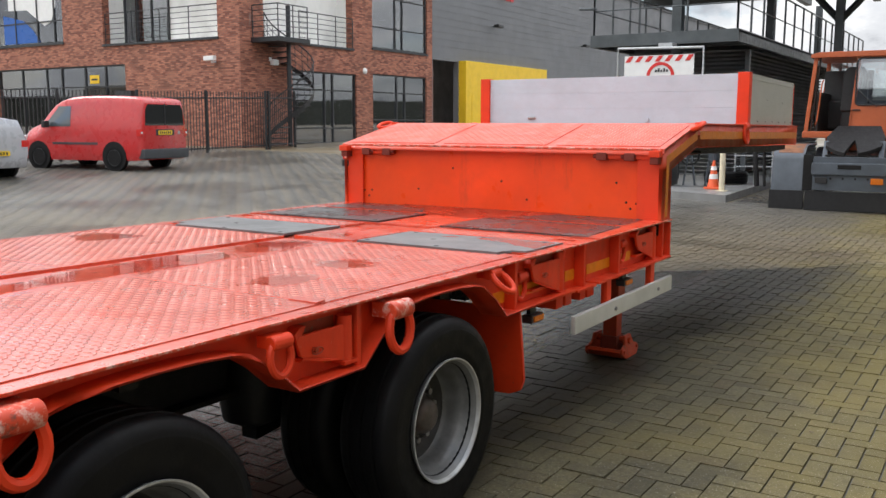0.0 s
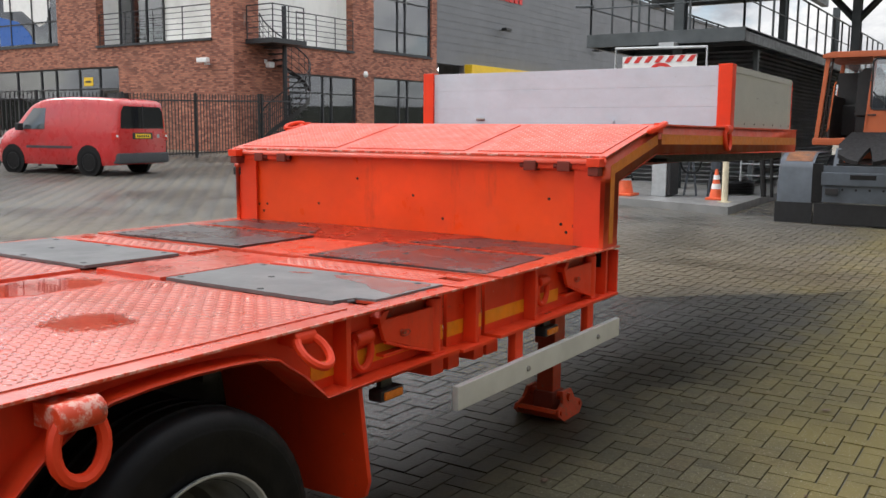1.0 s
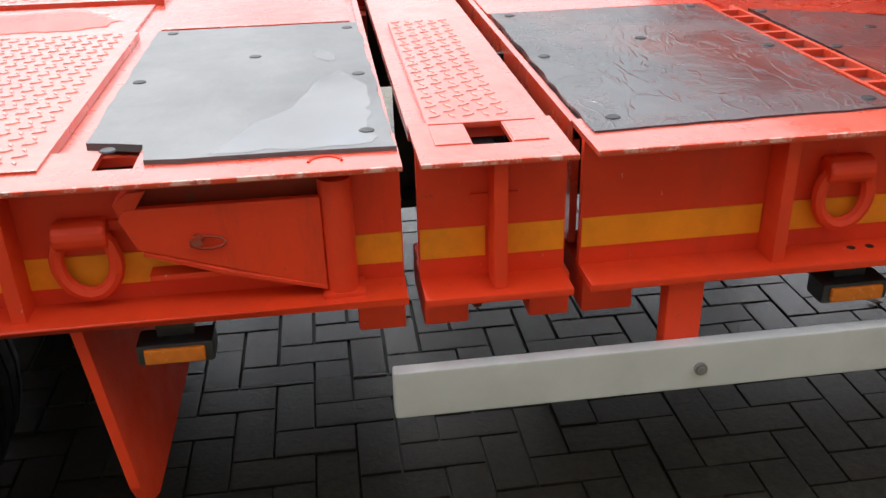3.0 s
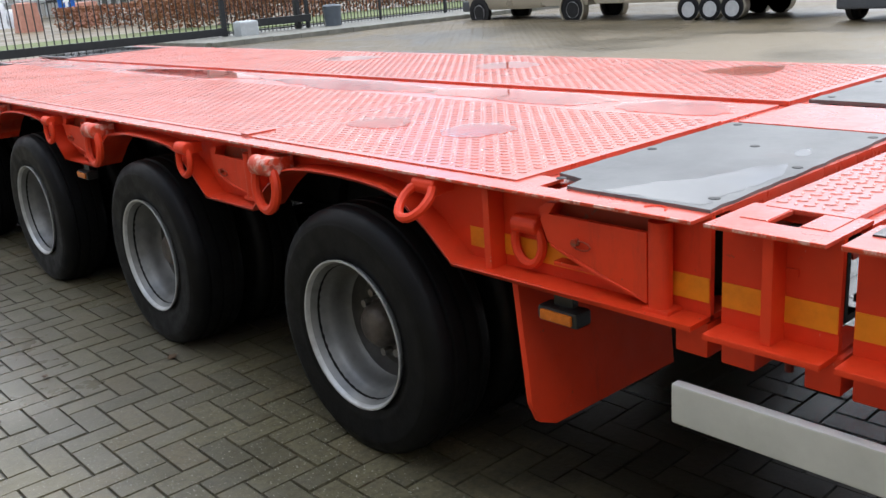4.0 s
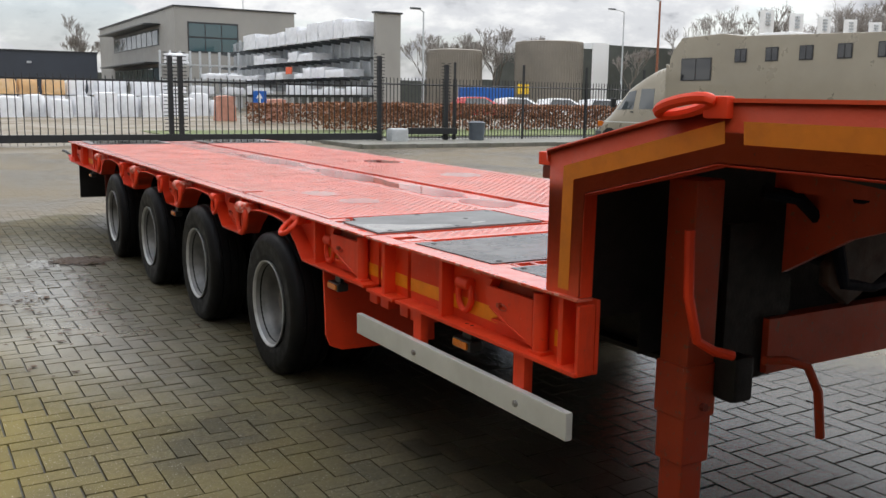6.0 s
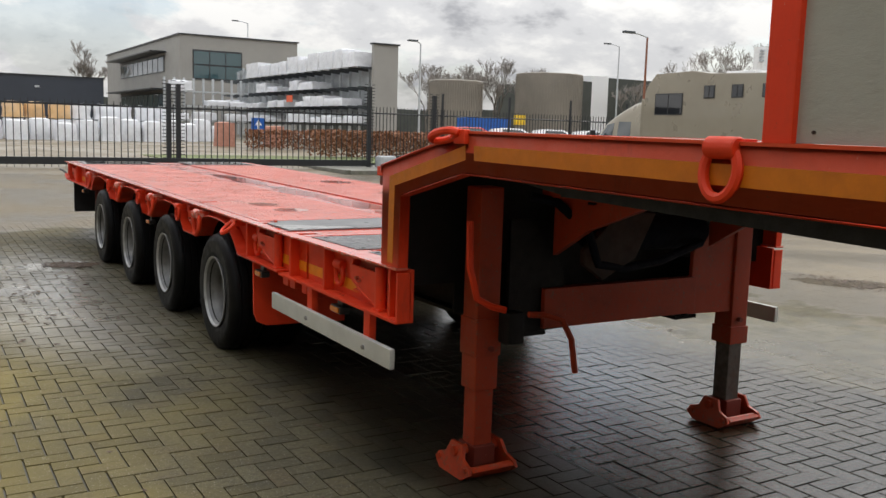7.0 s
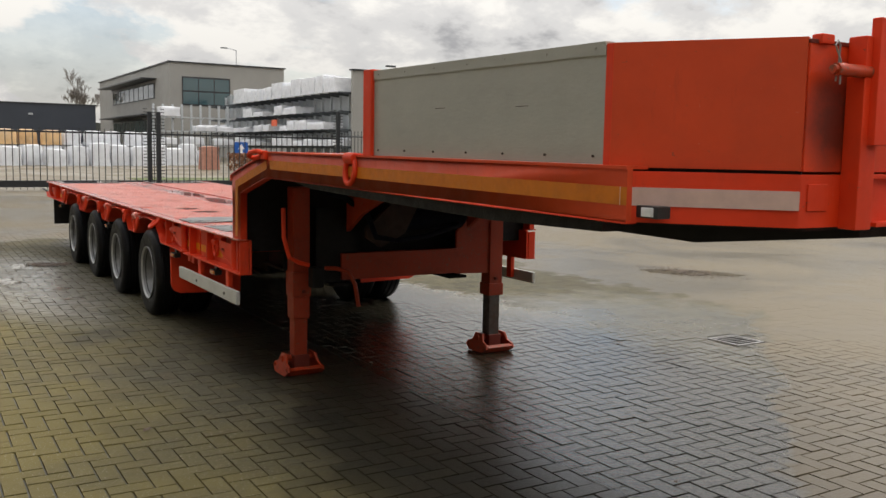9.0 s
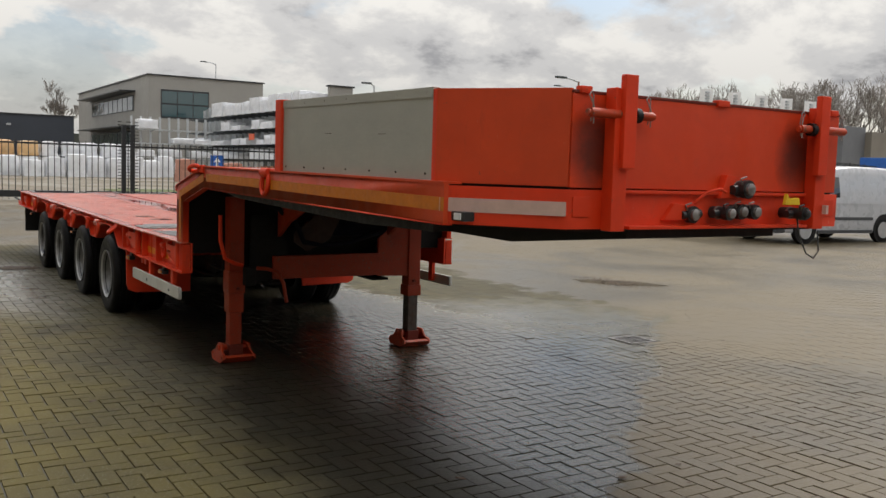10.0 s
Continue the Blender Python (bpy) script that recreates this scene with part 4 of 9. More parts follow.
def treads(name, x0, x1, y0, y1, zf, parent, skip=(), tilt=True, material=None):
    """Raised lozenges of a chequer plate, alternately turned, in one mesh; zf gives the plate's height."""
    pitch, vs, fs = 0.030, [], []
    nx, ny = int((x1 - x0 - 0.02) / pitch), int((y1 - y0 - 0.02) / pitch)
    for i in range(nx):
        for j in range(ny):
            cx, cy = x0 + 0.018 + i * pitch, y0 + 0.018 + j * pitch
            if any(((cx - a) / r) ** 2 + ((cy - b) / q) ** 2 < 1 + 0.35 * noise.noise(V(cx * 18, cy * 18, 0)) for a, b, r, q in skip):
                continue
            d = V(0.0130, 0.0060) if (i + j) % 2 else V(-0.0060, 0.0130)
            e = V(-d.y, d.x) * 0.32
            z, k = zf(cx, cy), len(vs)
            for u, w, h in ((-1, 0, 0), (0, -1, 0), (1, 0, 0), (0, 1, 0), (-0.72, 0, 0.0023), (0, -0.62, 0.0023), (0.72, 0, 0.0023), (0, 0.62, 0.0023)):
                x, y = cx + d.x * u + e.x * w, cy + d.y * u + e.y * w
                vs.append((x, y, zf(x, y) + h - 0.0002))
            fs += [(k + 4, k + 5, k + 6, k + 7)] + [(k + i_, k + (i_ + 1) % 4, k + 4 + (i_ + 1) % 4, k + 4 + i_) for i_ in range(4)]
    off, p = V(0, 0, 0), parent
    while p:
        off, p = off + p.location, p.parent
    vs = [(x - off.x, y - off.y, z - (TILT * y if tilt and y < 0 else 0) - off.z) for x, y, z in vs]
    me = bpy.data.meshes.new(name)
    me.from_pydata(vs, [], fs)
    me.materials.append(material or TREAD)
    ob = new(name, me)
    ob.parent = parent
    return tagged(ob, "raised tread lozenges", kind="stuff")


def flat(z):
    return lambda x, y: z


WORN = ((0.80, -1.935, 0.095, 0.105), (0.73, -1.46, 0.10, 0.10), (-0.93, -1.43, 0.15, 0.13), (-0.81, -2.81, 0.14, 0.14), (-0.87, -4.30, 0.13, 0.18))
for x0, x1 in ((0.25, 1.205), (-1.205, -0.19)):
    for y0, y1 in ((-2.20, -0.85), (-4.45, -2.206), (-7.7, -4.456)):
        sheet = tp("chequer_plate", box(x0, x1, y0, y1, DZ - 0.014, DZ + 0.004, 0.002), CHEQUER, None, "wet red chequer-plate deck panel")
        treads("tread_pattern", x0, x1, y0, y1, flat(DZ + 0.004), sheet, WORN)
tp("lifting_slot", box(1.08, 1.20, -2.225, -2.175, DZ + 0.004, DZ + 0.010, 0.002), DECK_RED)


def rain_puddle(x, y, rx, ry, z, seed, turn, material, parent=None):
    """Still water with an uneven shore, lying level on a deck surface."""
    bm, pts = bmesh.new(), []
    for k in range(48):
        a = 2 * math.pi * k / 48
        f = 1 + 0.35 * noise.noise(V(math.cos(a) * 1.4 + seed, math.sin(a) * 1.4, seed)) + 0.16 * noise.noise(V(math.cos(a) * 5 + seed, math.sin(a) * 5, 1))
        u, w = math.cos(a) * rx * f, math.sin(a) * ry * f
        pts.append((x + u * math.cos(turn) - w * math.sin(turn), y + u * math.sin(turn) + w * math.cos(turn)))
    bm.faces.new([bm.verts.new((px, py, z)) for px, py in pts])
    bmesh.ops.triangulate(bm, faces=bm.faces[:])
    return tp("rain_puddle", bm, material, parent, "puddle of clear rain on the deck", smooth=0)


for k, (x, y, rx, ry) in enumerate(WORN):
    rain_puddle(x, y, rx * 1.25, ry * 1.25, DZ + 0.0058, 1.7 * k, 0.0, FILM)
for k, (x, y, rx, ry) in enumerate(((0.02, -1.95, 0.15, 0.50), (0.03, -1.17, 0.16, 0.21), (0.03, -3.15, 0.15, 0.62), (0.03, -4.9, 0.14, 0.8))):
    rain_puddle(x, y, rx, ry, DZ - 0.0045, 3.1 + k, 0.0, FILM)


def ragged(poly, amount, seed, step=0.05):
    """Worn outline: points along a polygon's edges, pushed in and out a little."""
    rng, out = random.Random(seed), []
    for k, p in enumerate(poly):
        q = poly[(k + 1) % len(poly)]
        n = max(1, int(math.dist(p, q) / step))
        for i in range(n):
            f = i / n
            out.append((p[0] + (q[0] - p[0]) * f + rng.uniform(-amount, amount), p[1] + (q[1] - p[1]) * f + rng.uniform(-amount, amount)))
    return out


def mat(poly, z, seed, label, rubber=MAT_RUBBER):
    ob = tp("rubber_mat", prism(ragged(poly, 0.003, seed), "z", z, z + 0.013), rubber, None, label)
    rng = random.Random(seed)
    xs, ys = [p[0] for p in poly], [p[1] for p in poly]
    for u, w in ((0.05, 0.08), (0.5, 0.06), (0.94, 0.09), (0.06, 0.92), (0.52, 0.93), (0.93, 0.92), (0.35, 0.5)):
        x, y = min(xs) + (max(xs) - min(xs)) * u + rng.uniform(-0.02, 0.02), min(ys) + (max(ys) - min(ys)) * w
        tp("screw", lathe([(z + 0.0125, 0.014), (z + 0.0148, 0.012), (z + 0.0152, 0.0)], (x, y, 0), "z", 12), FLAP, ob)
    return ob


for s in (1, -1):
    k = 3 if s > 0 else 9
    x_in = 0.27 if s > 0 else 0.235

    def P(*pts):
        q = [(s * x, y) for x, y in pts]
        return q if s > 0 else q[::-1]
    m1 = mat(P((x_in, -0.80), (1.10, -0.80), (1.122, -0.702), (1.20, -0.69), (1.205, -0.300), (x_in, -0.312)), DZ - 0.006, k, "grey-black rubber mat with a pool of rain")
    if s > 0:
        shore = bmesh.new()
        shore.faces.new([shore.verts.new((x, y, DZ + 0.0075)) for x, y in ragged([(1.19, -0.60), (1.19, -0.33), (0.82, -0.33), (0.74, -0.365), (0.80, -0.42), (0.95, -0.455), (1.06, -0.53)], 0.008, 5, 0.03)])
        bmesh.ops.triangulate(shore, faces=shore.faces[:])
        # both mat puddles are opaque, with the mirrored sky in their grey
        tp("rain_puddle", shore, MAT_POOL, m1, "rain puddle on the mat, painted pale with sky sheen", smooth=0)
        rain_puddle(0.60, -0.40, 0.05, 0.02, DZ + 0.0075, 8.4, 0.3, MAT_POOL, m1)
    mat(P((x_in - 0.02, 0.035), (1.195, 0.03), (1.175, 0.585), (x_in - 0.01, 0.60)), DZ - 0.006, k + 1, "worn black rubber mat with rusty puddles", MAT_WORN)
    mat(P((x_in + 0.07, 0.69), (1.16, 0.675), (1.15, 1.05), (0.54, 1.06)), DZ - 0.008, k + 2, "black rubber mat cut on the slant", MAT_WORN)
    m4 = mat(P((0.24, -8.55), (1.14, -8.55), (1.15, -7.80), (0.24, -7.80)), DZ - 0.006, k + 3, "rain-covered rubber mat at the rear end")
    tp("rain_film", prism(ragged(P((0.27, -8.52), (1.05, -8.50), (1.11, -7.85), (0.28, -7.84)), 0.02, k, 0.07), "z", DZ + 0.0072, DZ + 0.0084), WATER, m4, "thin sheet of rain")
    # chequer insert between the gaps with its stake hole
    ins = tp("chequer_plate", side(box(0.26, 1.095, -0.235, -0.045, DZ - 0.010, DZ + 0.002, 0.003), s), CHEQUER)
    treads("tread_pattern", min(0.26 * s, 1.10 * s), max(0.26 * s, 1.10 * s), -0.235, -0.045, flat(DZ + 0.002), ins)
    fr = side(box(1.10, 1.20, -0.235, -0.175, DZ - 0.010, DZ + 0.002, 0.003), s)
    tp("stake_pocket", fr, DECK_RED)
    tp("stake_pocket", side(box(1.10, 1.20, -0.105, -0.045, DZ - 0.010, DZ + 0.002, 0.003), s), DECK_RED)
    tp("stake_hole", side(box(1.08, 1.21, -0.18, -0.10, DZ - 0.10, DZ - 0.085), s), ORANGE, None, "dark stake hole")
    tp("stake_hole", side(box(1.11, 1.215, -0.78, -0.69, DZ - 0.10, DZ - 0.085), s), ORANGE, None, "dark stake hole")
    # slotted strip between the front mats
    tp("slot_bed", side(box(x_in + 0.02, 1.165, 0.603, 0.672, DZ - 0.020, DZ - 0.011), s), DARK_RED)
    strip = box(x_in + 0.02, 1.165, 0.600, 0.610, DZ - 0.012, DZ + 0.004)
    bm_box(strip, x_in + 0.02, 1.165, 0.664, 0.674, DZ - 0.012, DZ + 0.004)
    strip = tp("slotted_strip", side(strip, s), DECK_RED)
    for i in range(12):
        x = x_in + 0.06 + i * 0.085
        tp("rung", side(box(x, x + 0.014, 0.610, 0.664, DZ - 0.012, DZ + 0.003), s), DECK_RED, strip)
tp("raised_plate", prism([(-0.16, -0.80), (0.235, -0.80), (0.235, -0.33), (-0.16, -0.33)], "z", DZ - 0.014, DZ + 0.004, 0.002), DECK_RED)
tp("raised_plate", box(-0.19, 0.22, 0.03, 0.58, DZ - 0.012, DZ + 0.001, 0.002), DECK_RED)
ramp = bmesh.new()
ra = [ramp.verts.new(p) for p in ((-0.50, 0.66, DZ - 0.006), (0.28, 0.66, DZ - 0.006), (0.58, 1.065, DZ + 0.012), (-0.72, 1.065, DZ + 0.012))]
ramp.faces.new(ra)
bmesh.ops.solidify(ramp, geom=ramp.faces[:], thickness=0.008)
tp("bent_floor_plate", ramp, DECK_RED)

# ---- gooseneck
WALL_Y = 1.07
wall = tp("neck_wall", box(-1.235, 1.235, WALL_Y, WALL_Y + 0.012, DZ - 0.01, 1.42), WALL_PAINT, None, "dented orange-red neck wall", tilt=False)
RAMP_A, RAMP_B, TOP_END = (1.022, 1.424), (1.735, 1.584), (5.0, 1.564)


def neck_top(y):
    (a, za), (b, zb), (c, zc) = RAMP_A, RAMP_B, TOP_END
    return za + (zb - za) * (y - a) / (b - a) if y < b else zb + (zc - zb) * (y - b) / (c - b)


lip = bm_band(bmesh.new(), [(RAMP_A[0], 1.385), RAMP_A, RAMP_B], "x", -1.275, 1.275, -0.010)
tp("neck_ramp", lip, RAMP_CHEQUER, tilt=False)
tp("worn_edge", box(-1.27, 1.27, RAMP_A[0] - 0.0015, RAMP_A[0] + 0.006, 1.4145, 1.4258, 0.002), EDGE, None, "paint rubbed pale along the edge", tilt=False)
for x0, x1 in ((0.52, 1.23), (-0.38, 0.44), (-1.23, -0.46)):
    plate = bm_band(bmesh.new(), [(1.07, neck_top(1.07) + 0.004), (1.69, neck_top(1.69) + 0.004)], "x", x0, x1, -0.005)
    plate = tp("ramp_chequer_plate", plate, RAMP_CHEQUER, tilt=False)
    treads("tread_pattern", x0, x1, 1.08, 1.68, lambda x, y: neck_top(y) + 0.004, plate, (), False, RAMP_TREAD)
tp("neck_deck", prism([(1.73, neck_top(1.73) - 0.012), (1.73, neck_top(1.73) - 0.001), (5.0, neck_top(5.0) - 0.001), (5.0, neck_top(5.0) - 0.012)], "x", -1.25, 1.25), DECK_RED, tilt=False)
for x, z in ((1.02, 1.075), (1.09, 1.07), (1.05, 1.035), (1.10, 1.03), (-1.03, 1.075), (-1.10, 1.07), (-1.06, 1.03), (0.95, 1.20), (-1.12, 1.27), (0.10, 1.18), (-0.30, 1.26), (0.30, 1.06), (-0.6, 1.10)):
    tp("bolt_hole", bm_cyl(bmesh.new(), (x, WALL_Y - 0.0015, z), (x, WALL_Y + 0.002, z), 0.008, 10), GREASE_SHADE, wall, tilt=False)
for s in (1, -1):
    for x in (0.86, 1.05):
        h = box(x - 0.035, x + 0.035, WALL_Y - 0.055, WALL_Y, 1.345, 1.395, 0.006)
        bm_cyl(h, (x + 0.04, WALL_Y - 0.03, 1.37), (x - 0.06, WALL_Y - 0.03, 1.37), 0.014, 10)
        tp("latch", side(h, s), DARK_RED, None, "rusty latch bracket", tilt=False)
    tp("lip_end", side(box(1.195, 1.266, 0.968, 1.03, 1.372, 1.414, 0.005), s), ORANGE, tilt=False)
    tp("latch", side(box(1.20, 1.255, 0.976, 1.05, 1.328, 1.371, 0.006), s), DARK_RED, None, "rusty latch bracket", tilt=False)
    tp("latch_bar", side(box(0.80, 1.18, WALL_Y - 0.035, WALL_Y - 0.02, 1.355, 1.385, 0.004), s), ORANGE, tilt=False)

for s in (1, -1):
    # the concave outline is laid as quads along the beam
    bm = bmesh.new()
    outer = [(1.034, DZ), (1.034, 1.20), (1.034, 1.418), (1.74, 1.582), (3.29, 1.573), (4.15, 1.569), (5.09, 1.560)]
    inner = [(1.203, DZ + 0.005), (1.205, 1.20), (1.210, 1.298), (1.72, 1.422), (3.29, 1.402), (4.15, 1.397), (5.09, 1.384)]
    for k in range(len(outer) - 1):
        bm_prism(bm, [outer[k], outer[k + 1], inner[k + 1], inner[k]], "x", 1.245, 1.268)
    bmesh.ops.remove_doubles(bm, verts=bm.verts, dist=0.0005)
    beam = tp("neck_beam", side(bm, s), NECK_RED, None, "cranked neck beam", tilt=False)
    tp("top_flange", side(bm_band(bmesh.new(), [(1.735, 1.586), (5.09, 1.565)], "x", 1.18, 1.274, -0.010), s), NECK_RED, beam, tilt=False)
    tp("inner_flange", side(bm_band(bmesh.new(), [(1.207, DZ + 0.005), (1.213, 1.293), (1.725, 1.416), (3.29, 1.396), (5.09, 1.378)], "x", 1.222, 1.268, 0.010), s), ORANGE, beam, tilt=False)
    tp("upright_plate", side(box(1.10, 1.245, 1.045, 1.06, DZ, 1.40), s), ORANGE, beam, tilt=False)
    tpts = [(1.096, DZ + 0.02, 1.148, DZ + 0.02), (1.104, 1.376, 1.154, 1.337), (1.735, 1.530, 1.74, 1.474), (5.09, 1.497, 5.09, 1.438)]
    for k, (a, b) in enumerate(zip(tpts, tpts[1:])):
        bm = bmesh.new()
        f = 0.06 if k == 2 else 0.0
        quad = [(a[0] + f, a[1]), (b[0], b[1]), (b[2], b[3]), (a[2] + f, a[3])]
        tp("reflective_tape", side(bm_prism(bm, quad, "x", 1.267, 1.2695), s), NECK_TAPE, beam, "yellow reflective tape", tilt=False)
    lashing_ring(beam, 1.272, 3.02, 1.560, 0.10, 1.15, flip=s)
    # ring at the crank lies over the edge
    k_ring = []
    for i in range(16):
        a = 2 * math.pi * i / 16
        k_ring.append((1.285 + 0.03 * math.sin(a) + 0.02, 1.63 + 0.085 * math.cos(a), 1.565 + 0.018 * math.cos(a) + 0.012 * math.sin(a)))
    kr = tp("lashing_ring", side(tube(k_ring, 0.016, 8, True), s), ORANGE, beam, tilt=False)
    tp("boss", side(box(1.262, 1.292, 1.68, 1.76, 1.535, 1.592, 0.008), s), ORANGE, kr, tilt=False)
# nose: chamfered front of the neck
nose = [(1.268, 5.06), (0.905, 5.465), (-0.905, 5.465), (-1.268, 5.06), (-1.245, 5.06), (-0.89, 5.44), (0.89, 5.44), (1.245, 5.06)]
bm = bmesh.new()
for k in range(3):
    bm_prism(bm, [nose[k], nose[k + 1], nose[6 - k], nose[7 - k]], "z", 1.384, 1.549)
bmesh.ops.remove_doubles(bm, verts=bm.verts, dist=0.0005)
tp("neck_nose", bm, ORANGE, tilt=False)
for s in (1, -1):
    q = [(1.271, 5.06), (0.909, 5.467), (0.903, 5.462), (1.265, 5.056)]
    bm = prism(q, "z", 1.438, 1.497)
    tp("reflective_tape", side(bm, s), TAPE_WHITE, None, "pale white reflective tape", tilt=False)
    lamp = box(1.18, 1.235, 5.10, 5.20, 1.400, 1.440, 0.005)
    lamp = tp("front_marker", side(lamp, s), BLACK, None, "small clear front marker lamp", tilt=False)
    tp("lens", side(box(1.19, 1.243, 5.13, 5.18, 1.405, 1.435, 0.004), s), LENS, lamp, tilt=False)
    tp("cover_plate", side(box(0.78, 0.875, 5.463, 5.471, 1.435, 1.52, 0.006), s), ORANGE, None, "", tilt=False)
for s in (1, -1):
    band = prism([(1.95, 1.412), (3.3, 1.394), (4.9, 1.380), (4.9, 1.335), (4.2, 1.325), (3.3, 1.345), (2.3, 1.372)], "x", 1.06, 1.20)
    tp("greasy_edge", side(band, s), GREASE_SHADE, None, "black underside edge of the neck", tilt=False)
tp("neck_floor", prism([(1.16, 2.2), (1.16, 4.9), (0.80, 5.40), (-0.80, 5.40), (-1.16, 4.9), (-1.16, 2.2)], "z", 1.366, 1.384), GREASE_SHADE, None, "black coupling plate", tilt=False)
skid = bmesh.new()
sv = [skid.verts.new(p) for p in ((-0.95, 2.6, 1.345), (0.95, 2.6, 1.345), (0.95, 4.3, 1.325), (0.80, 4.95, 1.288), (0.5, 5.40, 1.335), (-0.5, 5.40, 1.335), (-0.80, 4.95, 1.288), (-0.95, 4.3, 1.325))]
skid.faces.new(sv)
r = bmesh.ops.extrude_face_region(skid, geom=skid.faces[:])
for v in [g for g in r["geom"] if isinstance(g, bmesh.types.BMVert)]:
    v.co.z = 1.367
tp("skid_plate", skid, GREASE_SHADE, None, "black skid plate under the nose", tilt=False)
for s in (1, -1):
    # darker red than the neck, with underside shade in the colour
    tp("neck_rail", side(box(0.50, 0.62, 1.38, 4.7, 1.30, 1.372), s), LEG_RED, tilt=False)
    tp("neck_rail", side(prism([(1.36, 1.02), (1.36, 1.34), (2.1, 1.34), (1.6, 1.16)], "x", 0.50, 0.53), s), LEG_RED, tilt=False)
# near-black sheet paints the shade inside the neck
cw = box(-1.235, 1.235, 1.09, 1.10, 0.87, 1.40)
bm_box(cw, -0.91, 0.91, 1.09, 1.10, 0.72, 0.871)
tp("cross_wall", cw, GREASE_SHADE, tilt=False)

# ---- headboard box on the neck
ZB = 1.994
for s in (1, -1):
    tp("corner_post", side(box(1.165, 1.262, 3.13, 3.22, neck_top(3.2), ZB + 0.008, 0.006), s), ORANGE, tilt=False)
    tp("corner_post", side(box(1.20, 1.2445, 4.94, 4.975, neck_top(5), 1.966, 0.003), s), ORANGE, tilt=False)
    wood = prism([(3.22, neck_top(3.22) + 0.003), (4.94, neck_top(4.94) + 0.003), (4.94, 1.965), (3.22, ZB - 0.012)], "x", 1.215, 1.243)
    wood = tp("side_board", side(wood, s), GREY_BOARD, None, "grey painted plywood side board", tilt=False)
    cap = prism([(3.22, ZB - 0.045), (4.94, 1.930), (4.94, 1.974), (3.22, ZB)], "x", 1.210, 1.2475)
    tp("cap_strip", side(cap, s), GREY_BOARD, wood, tilt=False)
    for k in range(7):
        y = 3.27 + k * 0.27
        for z in (neck_top(y) + 0.03, ZB - 0.022 - 0.0115 * (y - 3.25)):
            tp("rivet", side(bm_cyl(bmesh.new(), (1.243, y, z), (1.2475, y, z), 0.005, 8), s), RUSTY, wood, tilt=False)
    for k in (1, 4):
        y = 3.55 + k * 0.22 + 0.05 * (k % 2)
        tp("scratch", side(box(1.243, 1.2442, y, y + 0.05 + 0.03 * (k % 3), 1.792 - 0.004 * k, 1.7945 - 0.004 * k), s), RUSTY, wood, tilt=False)
    chamf = [(1.243, 4.975), (0.895, 5.455), (0.875, 5.445), (1.222, 4.967)]
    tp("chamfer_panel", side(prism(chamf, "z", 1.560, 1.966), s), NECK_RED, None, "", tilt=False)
    tp("shadow_gap", side(prism([(q[0] * 0.985, q[1] * 0.998) for q in chamf], "z", 1.545, 1.561), s), GREASE_SHADE, tilt=False)
for k in range(3):
    z0 = neck_top(3.2) + 0.004 + k * 0.138
    tp("plank", box(-1.165, 1.165, 3.15, 3.18, z0, z0 + 0.1375, 0.0012), WHITE_BOARD, None, "weathered white headboard plank", tilt=False)
tp("latch_bolt", bm_cyl(bmesh.new(), (0.40, 3.135, 1.615), (0.40, 3.155, 1.615), 0.02, 12), WHITE_BOARD, tilt=False)
tp("latch_bolt", bm_cyl(bmesh.new(), (-0.75, 3.14, 1.63), (-0.68, 3.15, 1.632), 0.012, 8), STEEL, tilt=False)
before_nose = set(trailer.children)
front = tp("front_panel", box(-0.89, 0.89, 5.575, 5.598, 1.535, 1.935, 0.004), FRONT_PAINT, None, "orange-red front panel with black rubber marks", tilt=False)
tp("top_rim", box(-0.892, 0.892, 5.55, 5.602, 1.925, 1.938, 0.003), DARK_RED, front, tilt=False)
for s in (1, -1):
    tp("top_lug", side(box(0.80, 0.86, 5.575, 5.615, 1.925, 1.955, 0.006), s), ORANGE, front, tilt=False)
tp("top_lug", box(-0.04, 0.04, 5.575, 5.615, 1.92, 1.95, 0.006), ORANGE, front, tilt=False)
tp("ledge", box(-0.62, 0.62, 5.60, 5.625, 1.515, 1.530, 0.003), ORANGE, front, tilt=False)
tp("lower_ledge", box(-0.60, 0.60, 5.60, 5.66, 1.362, 1.376, 0.003), ORANGE, front, tilt=False)
